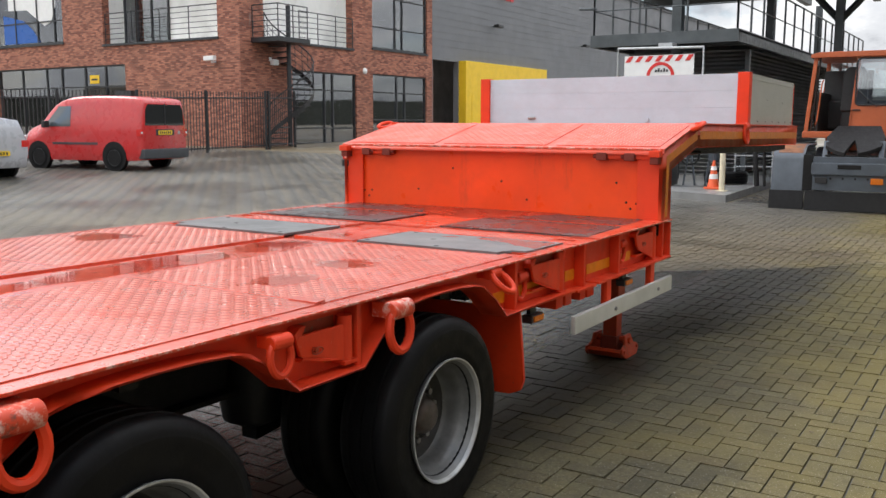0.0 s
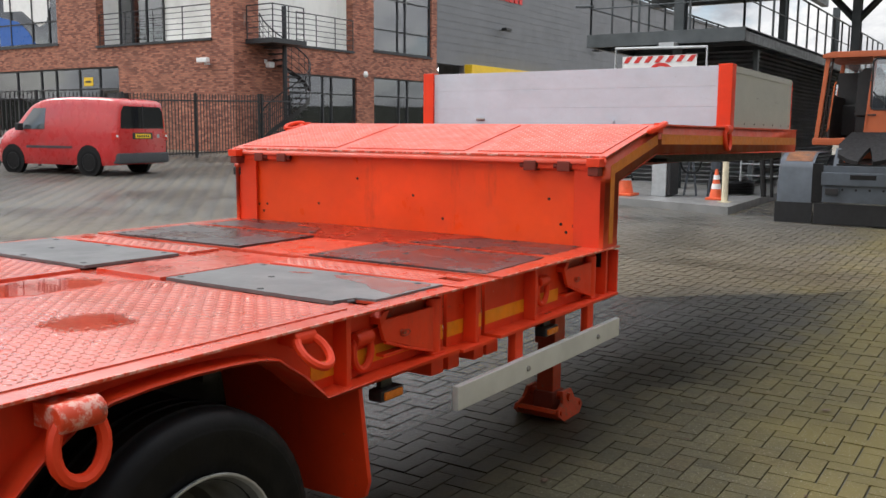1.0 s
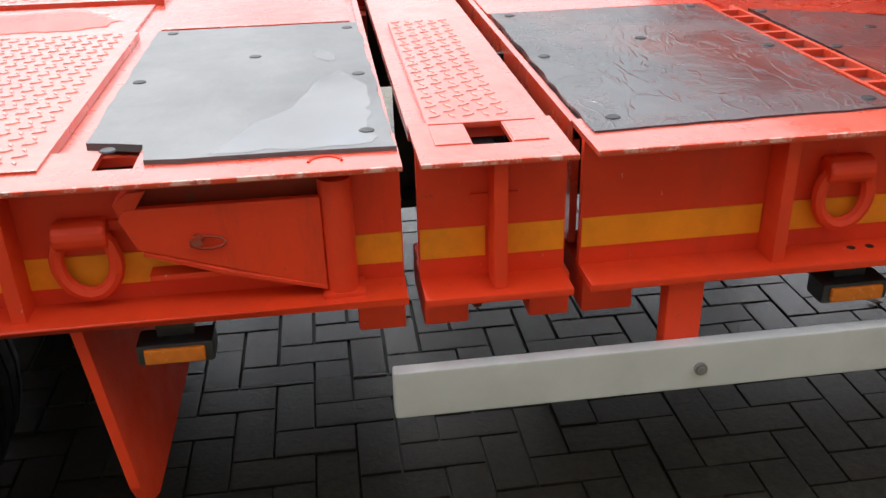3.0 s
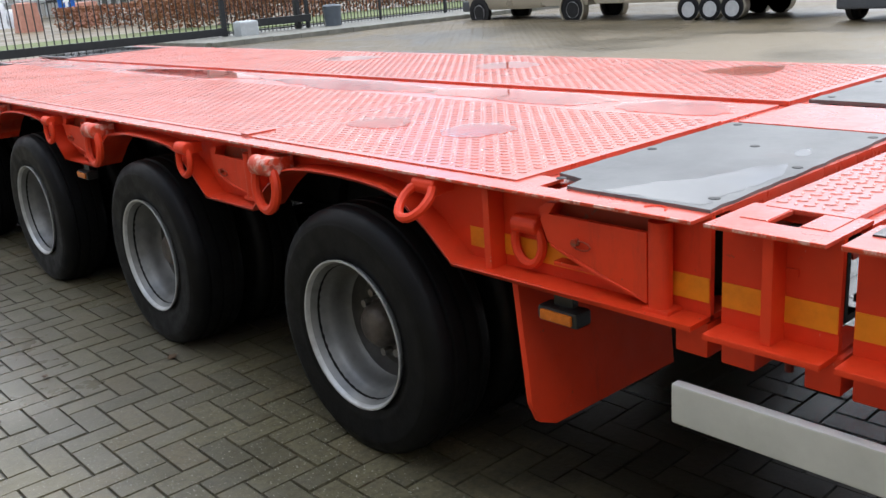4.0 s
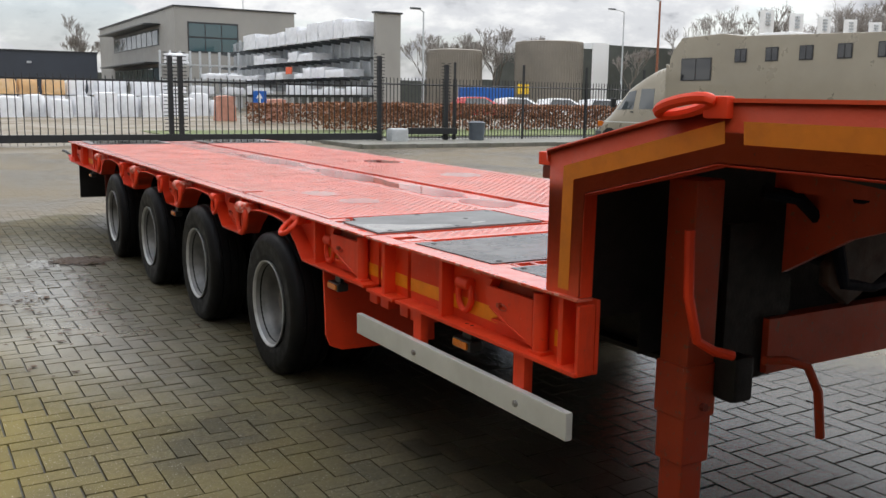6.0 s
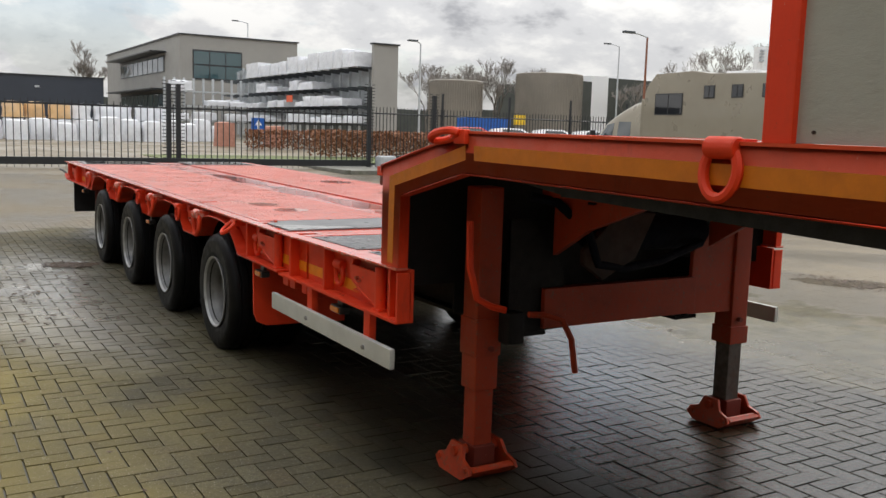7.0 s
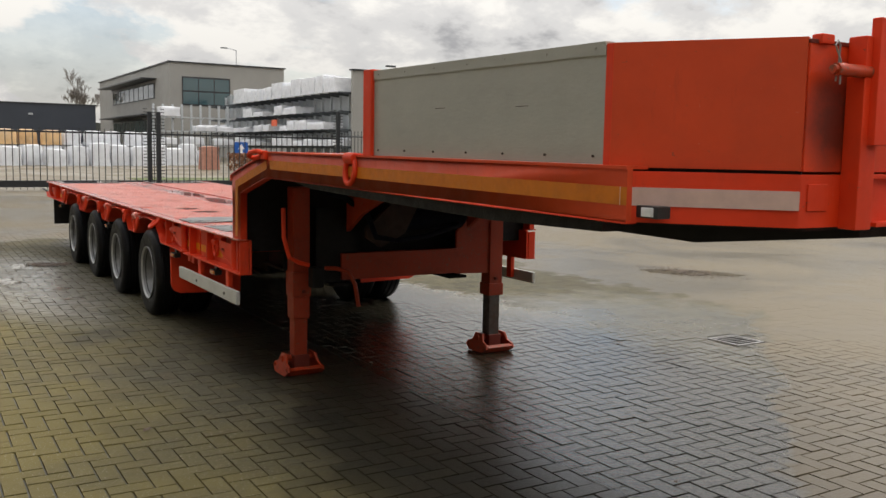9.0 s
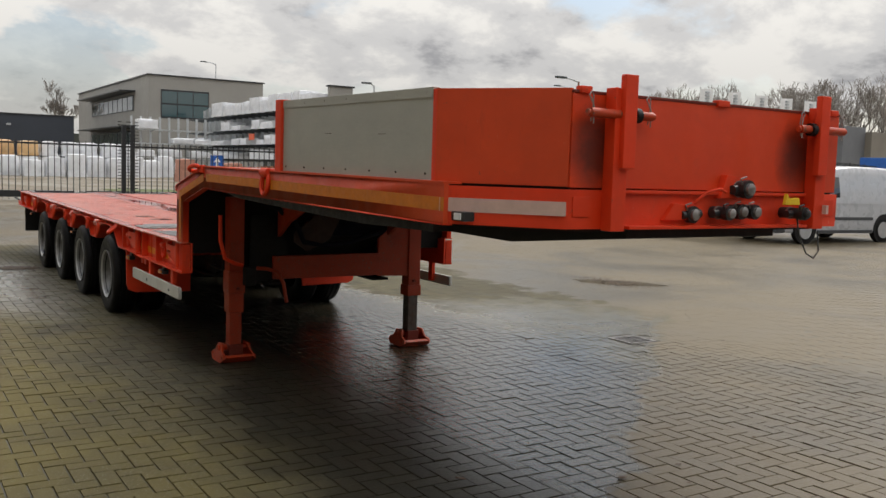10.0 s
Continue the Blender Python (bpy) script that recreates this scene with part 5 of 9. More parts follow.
for s in (1, -1):
    post = box(0.635, 0.715, 5.60, 5.665, 1.355, 1.955, 0.006)
    post = tp("front_post", side(post, s), ORANGE, None, "upright post with a cross pin", tilt=False)
    tp("post_cap", side(box(0.615, 0.685, 5.655, 5.69, 1.62, 2.01, 0.006), s), ORANGE, post, tilt=False)
    pin = bmesh.new()
    bm_cyl(pin, (0.50, 5.655, 1.845), (0.845, 5.655, 1.845), 0.020, 14)
    bm_cyl(pin, (0.485, 5.655, 1.845), (0.86, 5.655, 1.845), 0.014, 10)
    tp("cross_pin", side(pin, s), FOOT_RED, post, "muddy steel cross pin", tilt=False)
    col = bmesh.new()
    bm_cyl(col, (0.575, 5.655, 1.845), (0.605, 5.655, 1.845), 0.032, 14)
    tp("collar", side(col, s), GREASE_SHADE, post, tilt=False)
    for x in (0.51, 0.83):
        clip = tube([(x, 5.655 + 0.006, 1.80), (x, 5.66, 1.87), (x + 0.012, 5.655, 1.90), (x + 0.022, 5.655, 1.915), (x + 0.012, 5.655, 1.93), (x, 5.655, 1.918), (x - 0.004, 5.65, 1.87), (x + 0.006, 5.65, 1.81)], 0.003, 6)
        tp("spring_clip", side(clip, s), STEEL, post, tilt=False)
    if s < 0:
        tp("post_tape", side(box(0.70, 0.717, 5.60, 5.69, 1.43, 1.475), s), TAPE_WHITE, post, tilt=False)
# couplings
for x, z, r, l, m in ((0.19, 1.425, 0.033, 0.03, BLACK), (-0.17, 1.440, 0.030, 0.08, BLACK), (-0.10, 1.545, 0.036, 0.09, BLACK), (-0.47, 1.435, 0.027, 0.13, BLACK), (0.03, 1.435, 0.028, 0.10, BLACK), (-0.10, 1.440, 0.030, 0.06, BLACK)):
    body = bmesh.new()
    bm_cyl(body, (x, 5.60, z), (x, 5.60 + l, z), r, 18)
    bm_cyl(body, (x, 5.60 + l - 0.02, z), (x, 5.60 + l + 0.012, z), r * 1.18, 18)
    bm_cyl(body, (x - 0.06, 5.60 + l * 0.6, z + 0.004), (x + 0.06, 5.60 + l * 0.6, z - 0.004), r * 0.62, 12)
    cpl = tp("coupling", body, m, None, "black air or cable coupling", tilt=False)
    tp("clamp_ring", lathe([(0.0, r * 1.0), (0.0, r * 1.12), (0.012, r * 1.12), (0.012, r * 1.0)], (x, 5.60 + l * 0.35, z), "y", 16, True), STEEL, cpl, tilt=False)
    tp("lever", tube([(x + r, 5.60 + l, z + r * 0.6), (x + r * 1.5, 5.605 + l, z + r * 1.3), (x + r * 0.6, 5.61 + l, z + r * 1.6)], 0.0045, 6), STEEL if r > 0.029 else BLACK, cpl, tilt=False)
    tp("cap", lathe([(0.0, r * 0.8), (0.014, r * 0.78), (0.018, r * 0.5), (0.019, 0.0)], (x, 5.60 + l + 0.012, z), "y", 16), STEEL if x > -0.4 and x < 0.2 else BLACK, cpl, tilt=False)
tp("coupling_bracket", prism([(0.02, 1.50), (-0.10, 1.50), (-0.10, 1.60), (-0.02, 1.61)], "y", 5.60, 5.64, 0.003), ORANGE, tilt=False)
tp("coupling_bracket", prism([(0.36, 1.40), (0.15, 1.40), (0.15, 1.46), (0.30, 1.475)], "y", 5.60, 5.625, 0.003), ORANGE, tilt=False)
tp("coupling_tag", prism([(-0.37, 1.475), (-0.48, 1.475), (-0.47, 1.51), (-0.40, 1.505), (-0.38, 1.53)], "y", 5.68, 5.70, 0.003), YELLOW, None, "yellow coupling handle", tilt=False)
tp("loop", tube([(0.17, 5.62, 1.475), (0.13, 5.66, 1.53), (0.06, 5.67, 1.545), (0.01, 5.66, 1.53)], 0.007, 6), ORANGE, tilt=False)
tp("chain", tube([(-0.46, 5.70, 1.42), (-0.47, 5.71, 1.33), (-0.52, 5.72, 1.24), (-0.58, 5.72, 1.215), (-0.63, 5.71, 1.25), (-0.64, 5.69, 1.34)], 0.004, 5), BLACK, None, "hanging black cable", tilt=False)
plate_ = tp("document_box", box(-0.80, -0.755, 5.56, 5.60, 1.58, 1.79, 0.004), ALU, None, "small grey document box", tilt=False)
for k in range(5):
    tp("text_bar", box(-0.8015, -0.80, 5.563, 5.597, 1.64 + k * 0.03, 1.648 + k * 0.03), BLACK, plate_, tilt=False)
tp("knob", bm_cyl(bmesh.new(), (-0.735, 5.60, 1.60), (-0.735, 5.625, 1.60), 0.018, 12), BLACK, tilt=False)

for ob in trailer.children:
    if ob not in before_nose:
        ob.location += V(0, -0.137, 0.022)

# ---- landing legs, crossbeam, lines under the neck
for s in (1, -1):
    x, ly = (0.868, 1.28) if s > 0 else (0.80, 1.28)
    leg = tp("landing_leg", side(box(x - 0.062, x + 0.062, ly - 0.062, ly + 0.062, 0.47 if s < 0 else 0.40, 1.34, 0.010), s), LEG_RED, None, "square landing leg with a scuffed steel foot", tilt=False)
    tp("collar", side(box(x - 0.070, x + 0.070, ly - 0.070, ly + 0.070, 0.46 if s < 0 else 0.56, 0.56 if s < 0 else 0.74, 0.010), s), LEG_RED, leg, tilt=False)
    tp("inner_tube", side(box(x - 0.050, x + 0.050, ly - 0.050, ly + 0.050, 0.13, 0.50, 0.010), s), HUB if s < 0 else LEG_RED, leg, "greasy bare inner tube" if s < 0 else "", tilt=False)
    pad = bm_band(bmesh.new(), [(ly - 0.150, 0.052), (ly - 0.118, 0.016), (ly - 0.09, 0.002), (ly + 0.09, 0.002), (ly + 0.118, 0.016), (ly + 0.150, 0.052)], "x", x - 0.112, x + 0.112, 0.016)
    tp("foot", side(pad, s), FOOT_RED, leg, "muddy bent foot plate", tilt=False)
    for sx in (1, -1):
        prof = [(ly - 0.150, 0.040), (ly - 0.135, 0.072), (ly - 0.075, 0.092), (ly - 0.050, 0.150), (ly + 0.050, 0.150), (ly + 0.075, 0.092), (ly + 0.135, 0.072), (ly + 0.150, 0.040), (ly + 0.095, 0.004), (ly - 0.095, 0.004)]
        cheek = prism(prof, "x", x + sx * 0.094, x + sx * 0.112, 0.004)
        for v in cheek.verts:
            v.co.x += sx * 0.035 * (1 - v.co.z / 0.15)
        tp("foot_cheek", side(cheek, s), FOOT_RED, leg, tilt=False)
    axle = bm_cyl(bmesh.new(), (x - 0.135, ly, 0.112), (x + 0.135, ly, 0.112), 0.024, 14)
    for yy in (ly - 0.115, ly + 0.115):
        bm_cyl(axle, (x - 0.142, yy, 0.052), (x + 0.142, yy, 0.052), 0.014, 10)
    tp("foot_axle", side(axle, s), FOOT_RED, leg, tilt=False)
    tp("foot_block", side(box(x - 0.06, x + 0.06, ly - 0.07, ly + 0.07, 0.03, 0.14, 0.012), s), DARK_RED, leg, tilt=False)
    tp("pin", side(bm_cyl(bmesh.new(), (x - 0.01, ly + 0.06, 0.60), (x - 0.01, ly + 0.085, 0.60), 0.013, 10), s), DARK_RED, leg, tilt=False)
    # the right-hand bracket is black to paint the shade under the neck
    tp("leg_bracket", side(prism([(0.425, 0.655), (0.432, 0.985), (0.61, 1.19), (0.75, 1.19), (0.75, 0.645)], "y", ly + 0.02, ly + 0.045, 0.004), s), LEG_RED if s < 0 else GREASE_SHADE, leg, tilt=False)
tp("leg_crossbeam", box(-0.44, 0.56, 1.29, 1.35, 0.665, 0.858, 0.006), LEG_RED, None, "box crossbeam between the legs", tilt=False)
tp("air_tank", lathe([(-0.42, 0.0), (-0.40, 0.06), (-0.36, 0.09), (0.36, 0.09), (0.40, 0.06), (0.42, 0.0)], (-0.10, 1.30, 1.10), "x", 20), BLUE_HOSE, None, "dark blue air tank", tilt=False)
tp("hose", tube([(0.70, 1.40, 1.30), (0.60, 1.46, 1.28), (0.42, 1.48, 1.14), (0.34, 1.46, 0.98), (0.15, 1.44, 0.95), (-0.1, 1.42, 0.97), (-0.4, 1.40, 1.05)], 0.022, 8), BLUE_HOSE, None, "dark blue air hose", tilt=False)
tp("hose", tube([(0.55, 1.62, 1.30), (0.2, 1.9, 1.27), (-0.2, 2.4, 1.25), (-0.4, 3.4, 1.26)], 0.02, 8), BLUE_HOSE, None, "", tilt=False)
tp("crank_pipe", tube([(1.035, 1.42, 1.20), (1.035, 1.43, 1.0), (1.00, 1.44, 0.86), (0.93, 1.45, 0.82), (0.86, 1.46, 0.80)], 0.016, 8), ORANGE, None, "bent handle pipe", tilt=False)
tp("crank_handle", tube([(0.76, 1.50, 0.78), (0.68, 1.52, 0.775), (0.60, 1.54, 0.75), (0.55, 1.55, 0.66), (0.52, 1.55, 0.50)], 0.015, 8), LEG_RED, None, "bent crank handle", tilt=False)
tp("gearbox", box(0.74, 0.83, 1.36, 1.45, 0.63, 0.78, 0.015), GREASE_SHADE, tilt=False)
tp("spare_bracket", prism([(0.42, 0.98), (0.42, 1.05), (0.22, 1.22), (-0.02, 1.22), (0.10, 1.0), (0.30, 0.90)], "y", 1.42, 1.46, 0.01), RUSTY, tilt=False)
lampb = tp("upright_lamp", box(-1.30, -1.235, 1.05, 1.13, 1.30, 1.42, 0.008), RED_LENS, None, "small red lamp on the neck corner", tilt=False)
tp("base", box(-1.30, -1.235, 1.04, 1.14, 1.25, 1.30, 0.006), BLACK, lampb, tilt=False)
# towing lever at the rear corner
tp("lever", tube([(1.20, REAR - 0.02, 0.72), (1.25, REAR - 0.10, 0.80), (1.28, REAR - 0.22, 0.83), (1.29, REAR - 0.34, 0.83)], 0.016, 7), BLACK, None, "black hand lever", tilt=True)


# ---------------------------------------------------------------- vehicles: shared builders
def frame_of(at, heading):
    """Pose of a vehicle: origin on the ground, local +y ahead."""
    x, y = at
    return pose(x, y, rise(x, y), 0, 0, math.degrees(math.atan2(-heading[0], heading[1])))


def car_wheel(parent, x, y, r, w, rim=CHROME, spokes=0):
    s = 1 if x > 0 else -1
    tyre_ = [(-w / 2, r * 0.66), (-w / 2 - 0.004, r * 0.8), (-w / 2 + 0.012, r * 0.97), (-w / 2 + 0.03, r), (w / 2 - 0.03, r), (w / 2 - 0.012, r * 0.97), (w / 2 + 0.004, r * 0.8), (w / 2, r * 0.66)]
    wh = part("wheel", side(lathe(tyre_, (abs(x), y, r), "x", 28, True), s), RUBBER, parent)
    part("rim", side(lathe([(w / 2 - 0.005, r * 0.67), (w / 2 + 0.002, r * 0.64), (w / 2 - 0.03, r * 0.58), (w / 2 - 0.045, r * 0.4), (w / 2 - 0.015, r * 0.2), (w / 2 - 0.01, 0.0)], (abs(x), y, r), "x", 24), s), rim, wh)
    for k in range(spokes):
        a = 2 * math.pi * k / spokes
        p = V(abs(x) + w / 2 - 0.028, y + math.cos(a) * r * 0.46, r + math.sin(a) * r * 0.46)
        part("rim_slot", side(bm_cyl(bmesh.new(), p, p + V(0.006, 0, 0), r * 0.1, 10), s), GREASE_SHADE, wh)
    return wh


def shell(sections, profile_n=0):
    """A body skin through cross-sections; each: (y, [(half width, z), ...] from sill to roof)."""
    bm, rows = bmesh.new(), []
    for y, pts in sections:
        right = [bm.verts.new((w, y, z)) for w, z in pts]
        left = [bm.verts.new((-w, y, z)) for w, z in pts]
        rows.append(right + left[::-1])
    n = len(rows[0])
    for a, b in zip(rows, rows[1:]):
        for k in range(n):
            bm.faces.new((a[k], a[(k + 1) % n], b[(k + 1) % n], b[k]))
    bm.faces.new(rows[0]), bm.faces.new(rows[-1][::-1])
    bmesh.ops.recalc_face_normals(bm, faces=bm.faces)
    return bm


def smooth_body(keys, n=30):
    """A rounded vehicle skin through keyed cross-sections (y, roof, roof half width, side half width, sill); gives the skin and its half width at (y, z)."""
    def at(y):
        k = max(i for i in range(len(keys) - 1) if keys[i][0] <= y or i == 0)
        k = min(k, len(keys) - 2)
        p = [keys[min(max(k + d, 0), len(keys) - 1)] for d in (-1, 0, 1, 2)]
        t = (y - p[1][0]) / (p[2][0] - p[1][0])
        out = []
        for c in range(1, 5):
            m0 = (p[2][c] - p[0][c]) / max(p[2][0] - p[0][0], 1e-6) * (p[2][0] - p[1][0])
            m1 = (p[3][c] - p[1][c]) / max(p[3][0] - p[1][0], 1e-6) * (p[2][0] - p[1][0])
            out.append((2 * t ** 3 - 3 * t * t + 1) * p[1][c] + (t ** 3 - 2 * t * t + t) * m0 + (3 * t * t - 2 * t ** 3) * p[2][c] + (t ** 3 - t * t) * m1)
        top, wt, wb, z0 = out
        b = min(1.08, z0 + (top - z0) * 0.62)
        pts = [(wb * 0.95, z0), (wb * 0.99, z0 + 0.3 * (b - z0) * 0.4), (wb, z0 + (b - z0) * 0.4), (wb, b - 0.10 * (b - z0)), (wb * 0.992, b + 0.02 * (top - b))]
        pts += [(wb + (wt - wb) * f ** 1.25, b + (top - 0.09 * (top - b) - b) * f) for f in (0.3, 0.6, 0.85, 1.0)]
        d = top - pts[-1][1]
        return pts + [(wt * 0.965, top - d * 0.42), (wt * 0.87, top - d * 0.12), (wt * 0.5, top)]

    def half(y, z):
        pts = at(y)
        for (w0, a), (w1, b) in zip(pts, pts[1:]):
            if a <= z <= b and b > a:
                return w0 + (w1 - w0) * (z - a) / (b - a)
        return pts[-1][0]
    y0, y1 = keys[0][0], keys[-1][0]
    ys = sorted({k[0] for k in keys} | {y0 + (y1 - y0) * i / n for i in range(n + 1)})
    return shell([(y, at(y)) for y in ys]), half


def curved_pane(name, half, s, bottom, top, material, parent, out=0.007):
    """A side window that follows the body: bottom and top edges as ((y, z), (y, z))."""
    bm, rows = bmesh.new(), []
    for i in range(5):
        row = []
        for j in range(7):
            u, w = j / 6, i / 4
            p = [(bottom[0][c] * (1 - u) + bottom[1][c] * u) * (1 - w) + (top[0][c] * (1 - u) + top[1][c] * u) * w for c in (0, 1)]
            row.append(bm.verts.new((s * (half(*p) + out), p[0], p[1])))
        rows.append(row)
    for a, b in zip(rows, rows[1:]):
        for j in range(6):
            bm.faces.new((a[j], a[j + 1], b[j + 1], b[j]))
    bmesh.ops.recalc_face_normals(bm, faces=bm.faces)
    bmesh.ops.solidify(bm, geom=bm.faces[:], thickness=0.005)
    return part(name, bm, material, parent)


def quad_pane(name, pts, material, parent, out=0.006, label=""):
    """A thin glazed panel through four or more corners."""
    bm = bmesh.new()
    f = bm.faces.new([bm.verts.new(p) for p in pts])
    f.normal_update()
    r = bmesh.ops.extrude_face_region(bm, geom=[f])
    n = f.normal.copy()
    for v in [g for g in r["geom"] if isinstance(g, bmesh.types.BMVert)]:
        v.co += n * out
    bmesh.ops.recalc_face_normals(bm, faces=bm.faces)
    return part(name, bm, material, parent, label, smooth=0)


def place_thing(ob, m):
    ob.matrix_basis = m
    return ob


def red_van():
    v = thing("red_van", "red compact panel van with dark rear windows parked by the fence", "van")
    h = 0.90
    skin, half = smooth_body([(0.0, 1.74, 0.72, 0.83, 0.38), (0.05, 1.83, 0.76, 0.885, 0.30), (0.22, 1.88, 0.775, h, 0.26), (0.9, 1.925, 0.785, h, 0.25), (1.9, 1.93, 0.785, h, 0.25), (2.5, 1.88, 0.775, h, 0.25),
                              (2.95, 1.72, 0.75, h, 0.25), (3.35, 1.40, 0.73, h, 0.25), (3.6, 1.20, 0.71, 0.895, 0.25), (3.9, 1.10, 0.68, 0.87, 0.26), (4.16, 0.95, 0.62, 0.78, 0.29), (4.26, 0.72, 0.55, 0.66, 0.34)])
    part("body", skin, VAN_RED, v, smooth=50)
    for s in (1, -1):
        for y in (0.92, 3.50):
            part("wheel_arch", lathe([(s * (h - 0.12), 0.39), (s * (h + 0.006), 0.39), (s * (h + 0.006), 0.0), (s * (h - 0.12), 0.0)], (0, y, 0.36), "x", 28, True), GREASE_SHADE, v, "dark wheel arch")
            car_wheel(v, s * (h - 0.09), y, 0.325, 0.20, BUMPER, 8)
        part("rubbing_strip", box(s * h, s * (h + 0.012), 1.45, 3.0, 0.66, 0.72, 0.004), BUMPER, v)
        curved_pane("side_window", half, s, ((2.36, 1.13), (3.30, 1.13)), ((2.36, 1.66), (2.82, 1.66)), GLASS_CAR, v)
        part("tail_lamp", box(s * (h - 0.14), s * (h + 0.006), -0.008 + 0.02, 0.16, 0.88, 1.06, 0.01), RED_LENS, v, "red and clear tail lamp")
        part("tail_lamp", box(s * (h - 0.13), s * (h + 0.002), 0.008, 0.1, 0.95, 1.0, 0.004), LENS, v, "clear reversing lamp")
        part("wing_mirror", box(s * (h + 0.02), s * (h + 0.20), 3.05, 3.17, 1.10, 1.28, 0.03), BLACK, v)
        part("door_handle", box(s * h, s * (h + 0.02), 2.62, 2.74, 0.98, 1.01, 0.004), VAN_RED, v)
        part("headlamp", box(s * (h - 0.28), s * (h - 0.02), 3.98, 4.12, 0.74, 0.90, 0.03), LENS, v)
    part("bumper", box(-h * 0.98, h * 0.98, -0.06, 0.42, 0.30, 0.56, 0.05), BUMPER, v, "dark grey rear bumper")
    part("bumper", box(-h * 0.86, h * 0.86, 3.95, 4.28, 0.26, 0.52, 0.06), BUMPER, v)
    quad_pane("rear_window", [(-0.76, -0.004, 1.16), (0.76, -0.004, 1.16), (0.73, -0.004, 1.56), (0.64, -0.004, 1.70), (-0.64, -0.004, 1.70), (-0.73, -0.004, 1.56)], GLASS_DARK, v, 0.012)
    part("window_divider", box(-0.012, 0.012, -0.016, -0.004, 1.16, 1.72), BLACK, v)
    part("plate_recess", box(-0.36, 0.36, -0.005, 0.06, 0.90, 1.06, 0.01), BLACK, v)
    plate_y = part("number_plate", box(-0.27, 0.27, -0.014, 0.0, 0.92, 1.03, 0.004), YELLOW, v, "yellow plate with dark bars")
    for k in range(6):
        part("plate_bar", box(-0.22 + k * 0.078, -0.175 + k * 0.078, -0.016, -0.013, 0.945, 1.005), BLACK, plate_y)
    part("badge", bm_cyl(bmesh.new(), (0.55, -0.004, 0.97), (0.55, 0.03, 0.97), 0.05, 14), CHROME, v)
    quad_pane("windscreen", [(-0.70, 3.47, 1.20), (0.70, 3.47, 1.20), (0.64, 2.80, 1.72), (-0.64, 2.80, 1.72)][::-1], GLASS_CAR, v)
    return v


def silver_van():
    v = thing("silver_van", "silver-white delivery van parked across the yard", "van")
    h = 0.96
    skin, half = smooth_body([(0.0, 1.84, 0.76, 0.88, 0.38), (0.05, 1.93, 0.80, 0.94, 0.30), (0.22, 1.98, 0.82, h, 0.26), (1.0, 2.02, 0.83, h, 0.25), (2.2, 2.02, 0.83, h, 0.25), (2.85, 1.96, 0.82, h, 0.25),
                              (3.3, 1.80, 0.79, h, 0.25), (3.75, 1.46, 0.77, h, 0.25), (4.05, 1.26, 0.75, 0.955, 0.25), (4.4, 1.14, 0.72, 0.92, 0.26), (4.75, 0.98, 0.66, 0.82, 0.29), (4.9, 0.72, 0.58, 0.70, 0.34)])
    part("body", skin, VAN_WHITE, v, smooth=50)
    for s in (1, -1):
        for y in (0.95, 4.0):
            part("wheel_arch", lathe([(s * (h - 0.12), 0.40), (s * (h + 0.006), 0.40), (s * (h + 0.006), 0.0), (s * (h - 0.12), 0.0)], (0, y, 0.37), "x", 28, True), GREASE_SHADE, v, "dark wheel arch")
            car_wheel(v, s * (h - 0.09), y, 0.34, 0.21, CHROME, 10)
        curved_pane("side_window", half, s, ((2.75, 1.19), (3.72, 1.19)), ((2.75, 1.72), (3.20, 1.72)), GLASS_DARK, v)
        part("rubbing_strip", box(s * h, s * (h + 0.012), 1.4, 3.5, 0.60, 0.68, 0.004), BUMPER, v)
        part("sill", box(s * (h - 0.03), s * (h + 0.004), 1.4, 3.55, 0.26, 0.34, 0.004), BUMPER, v)
        part("swage_line", box(s * h, s * (h + 0.005), 1.2, 2.8, 1.02, 1.05, 0.002), VAN_WHITE, v)
        part("wing_mirror", box(s * (h + 0.02), s * (h + 0.22), 3.45, 3.58, 1.16, 1.36, 0.04), VAN_WHITE, v)
        part("door_handle", box(s * h, s * (h + 0.02), 2.9, 3.04, 1.02, 1.05, 0.004), VAN_WHITE, v)
    quad_pane("windscreen", [(-0.74, 3.87, 1.25), (0.74, 3.87, 1.25), (0.68, 3.20, 1.80), (-0.68, 3.20, 1.80)][::-1], GLASS_DARK, v)
    part("bumper", box(-h * 0.9, h * 0.9, 4.6, 4.94, 0.26, 0.56, 0.06), BUMPER, v)
    return v


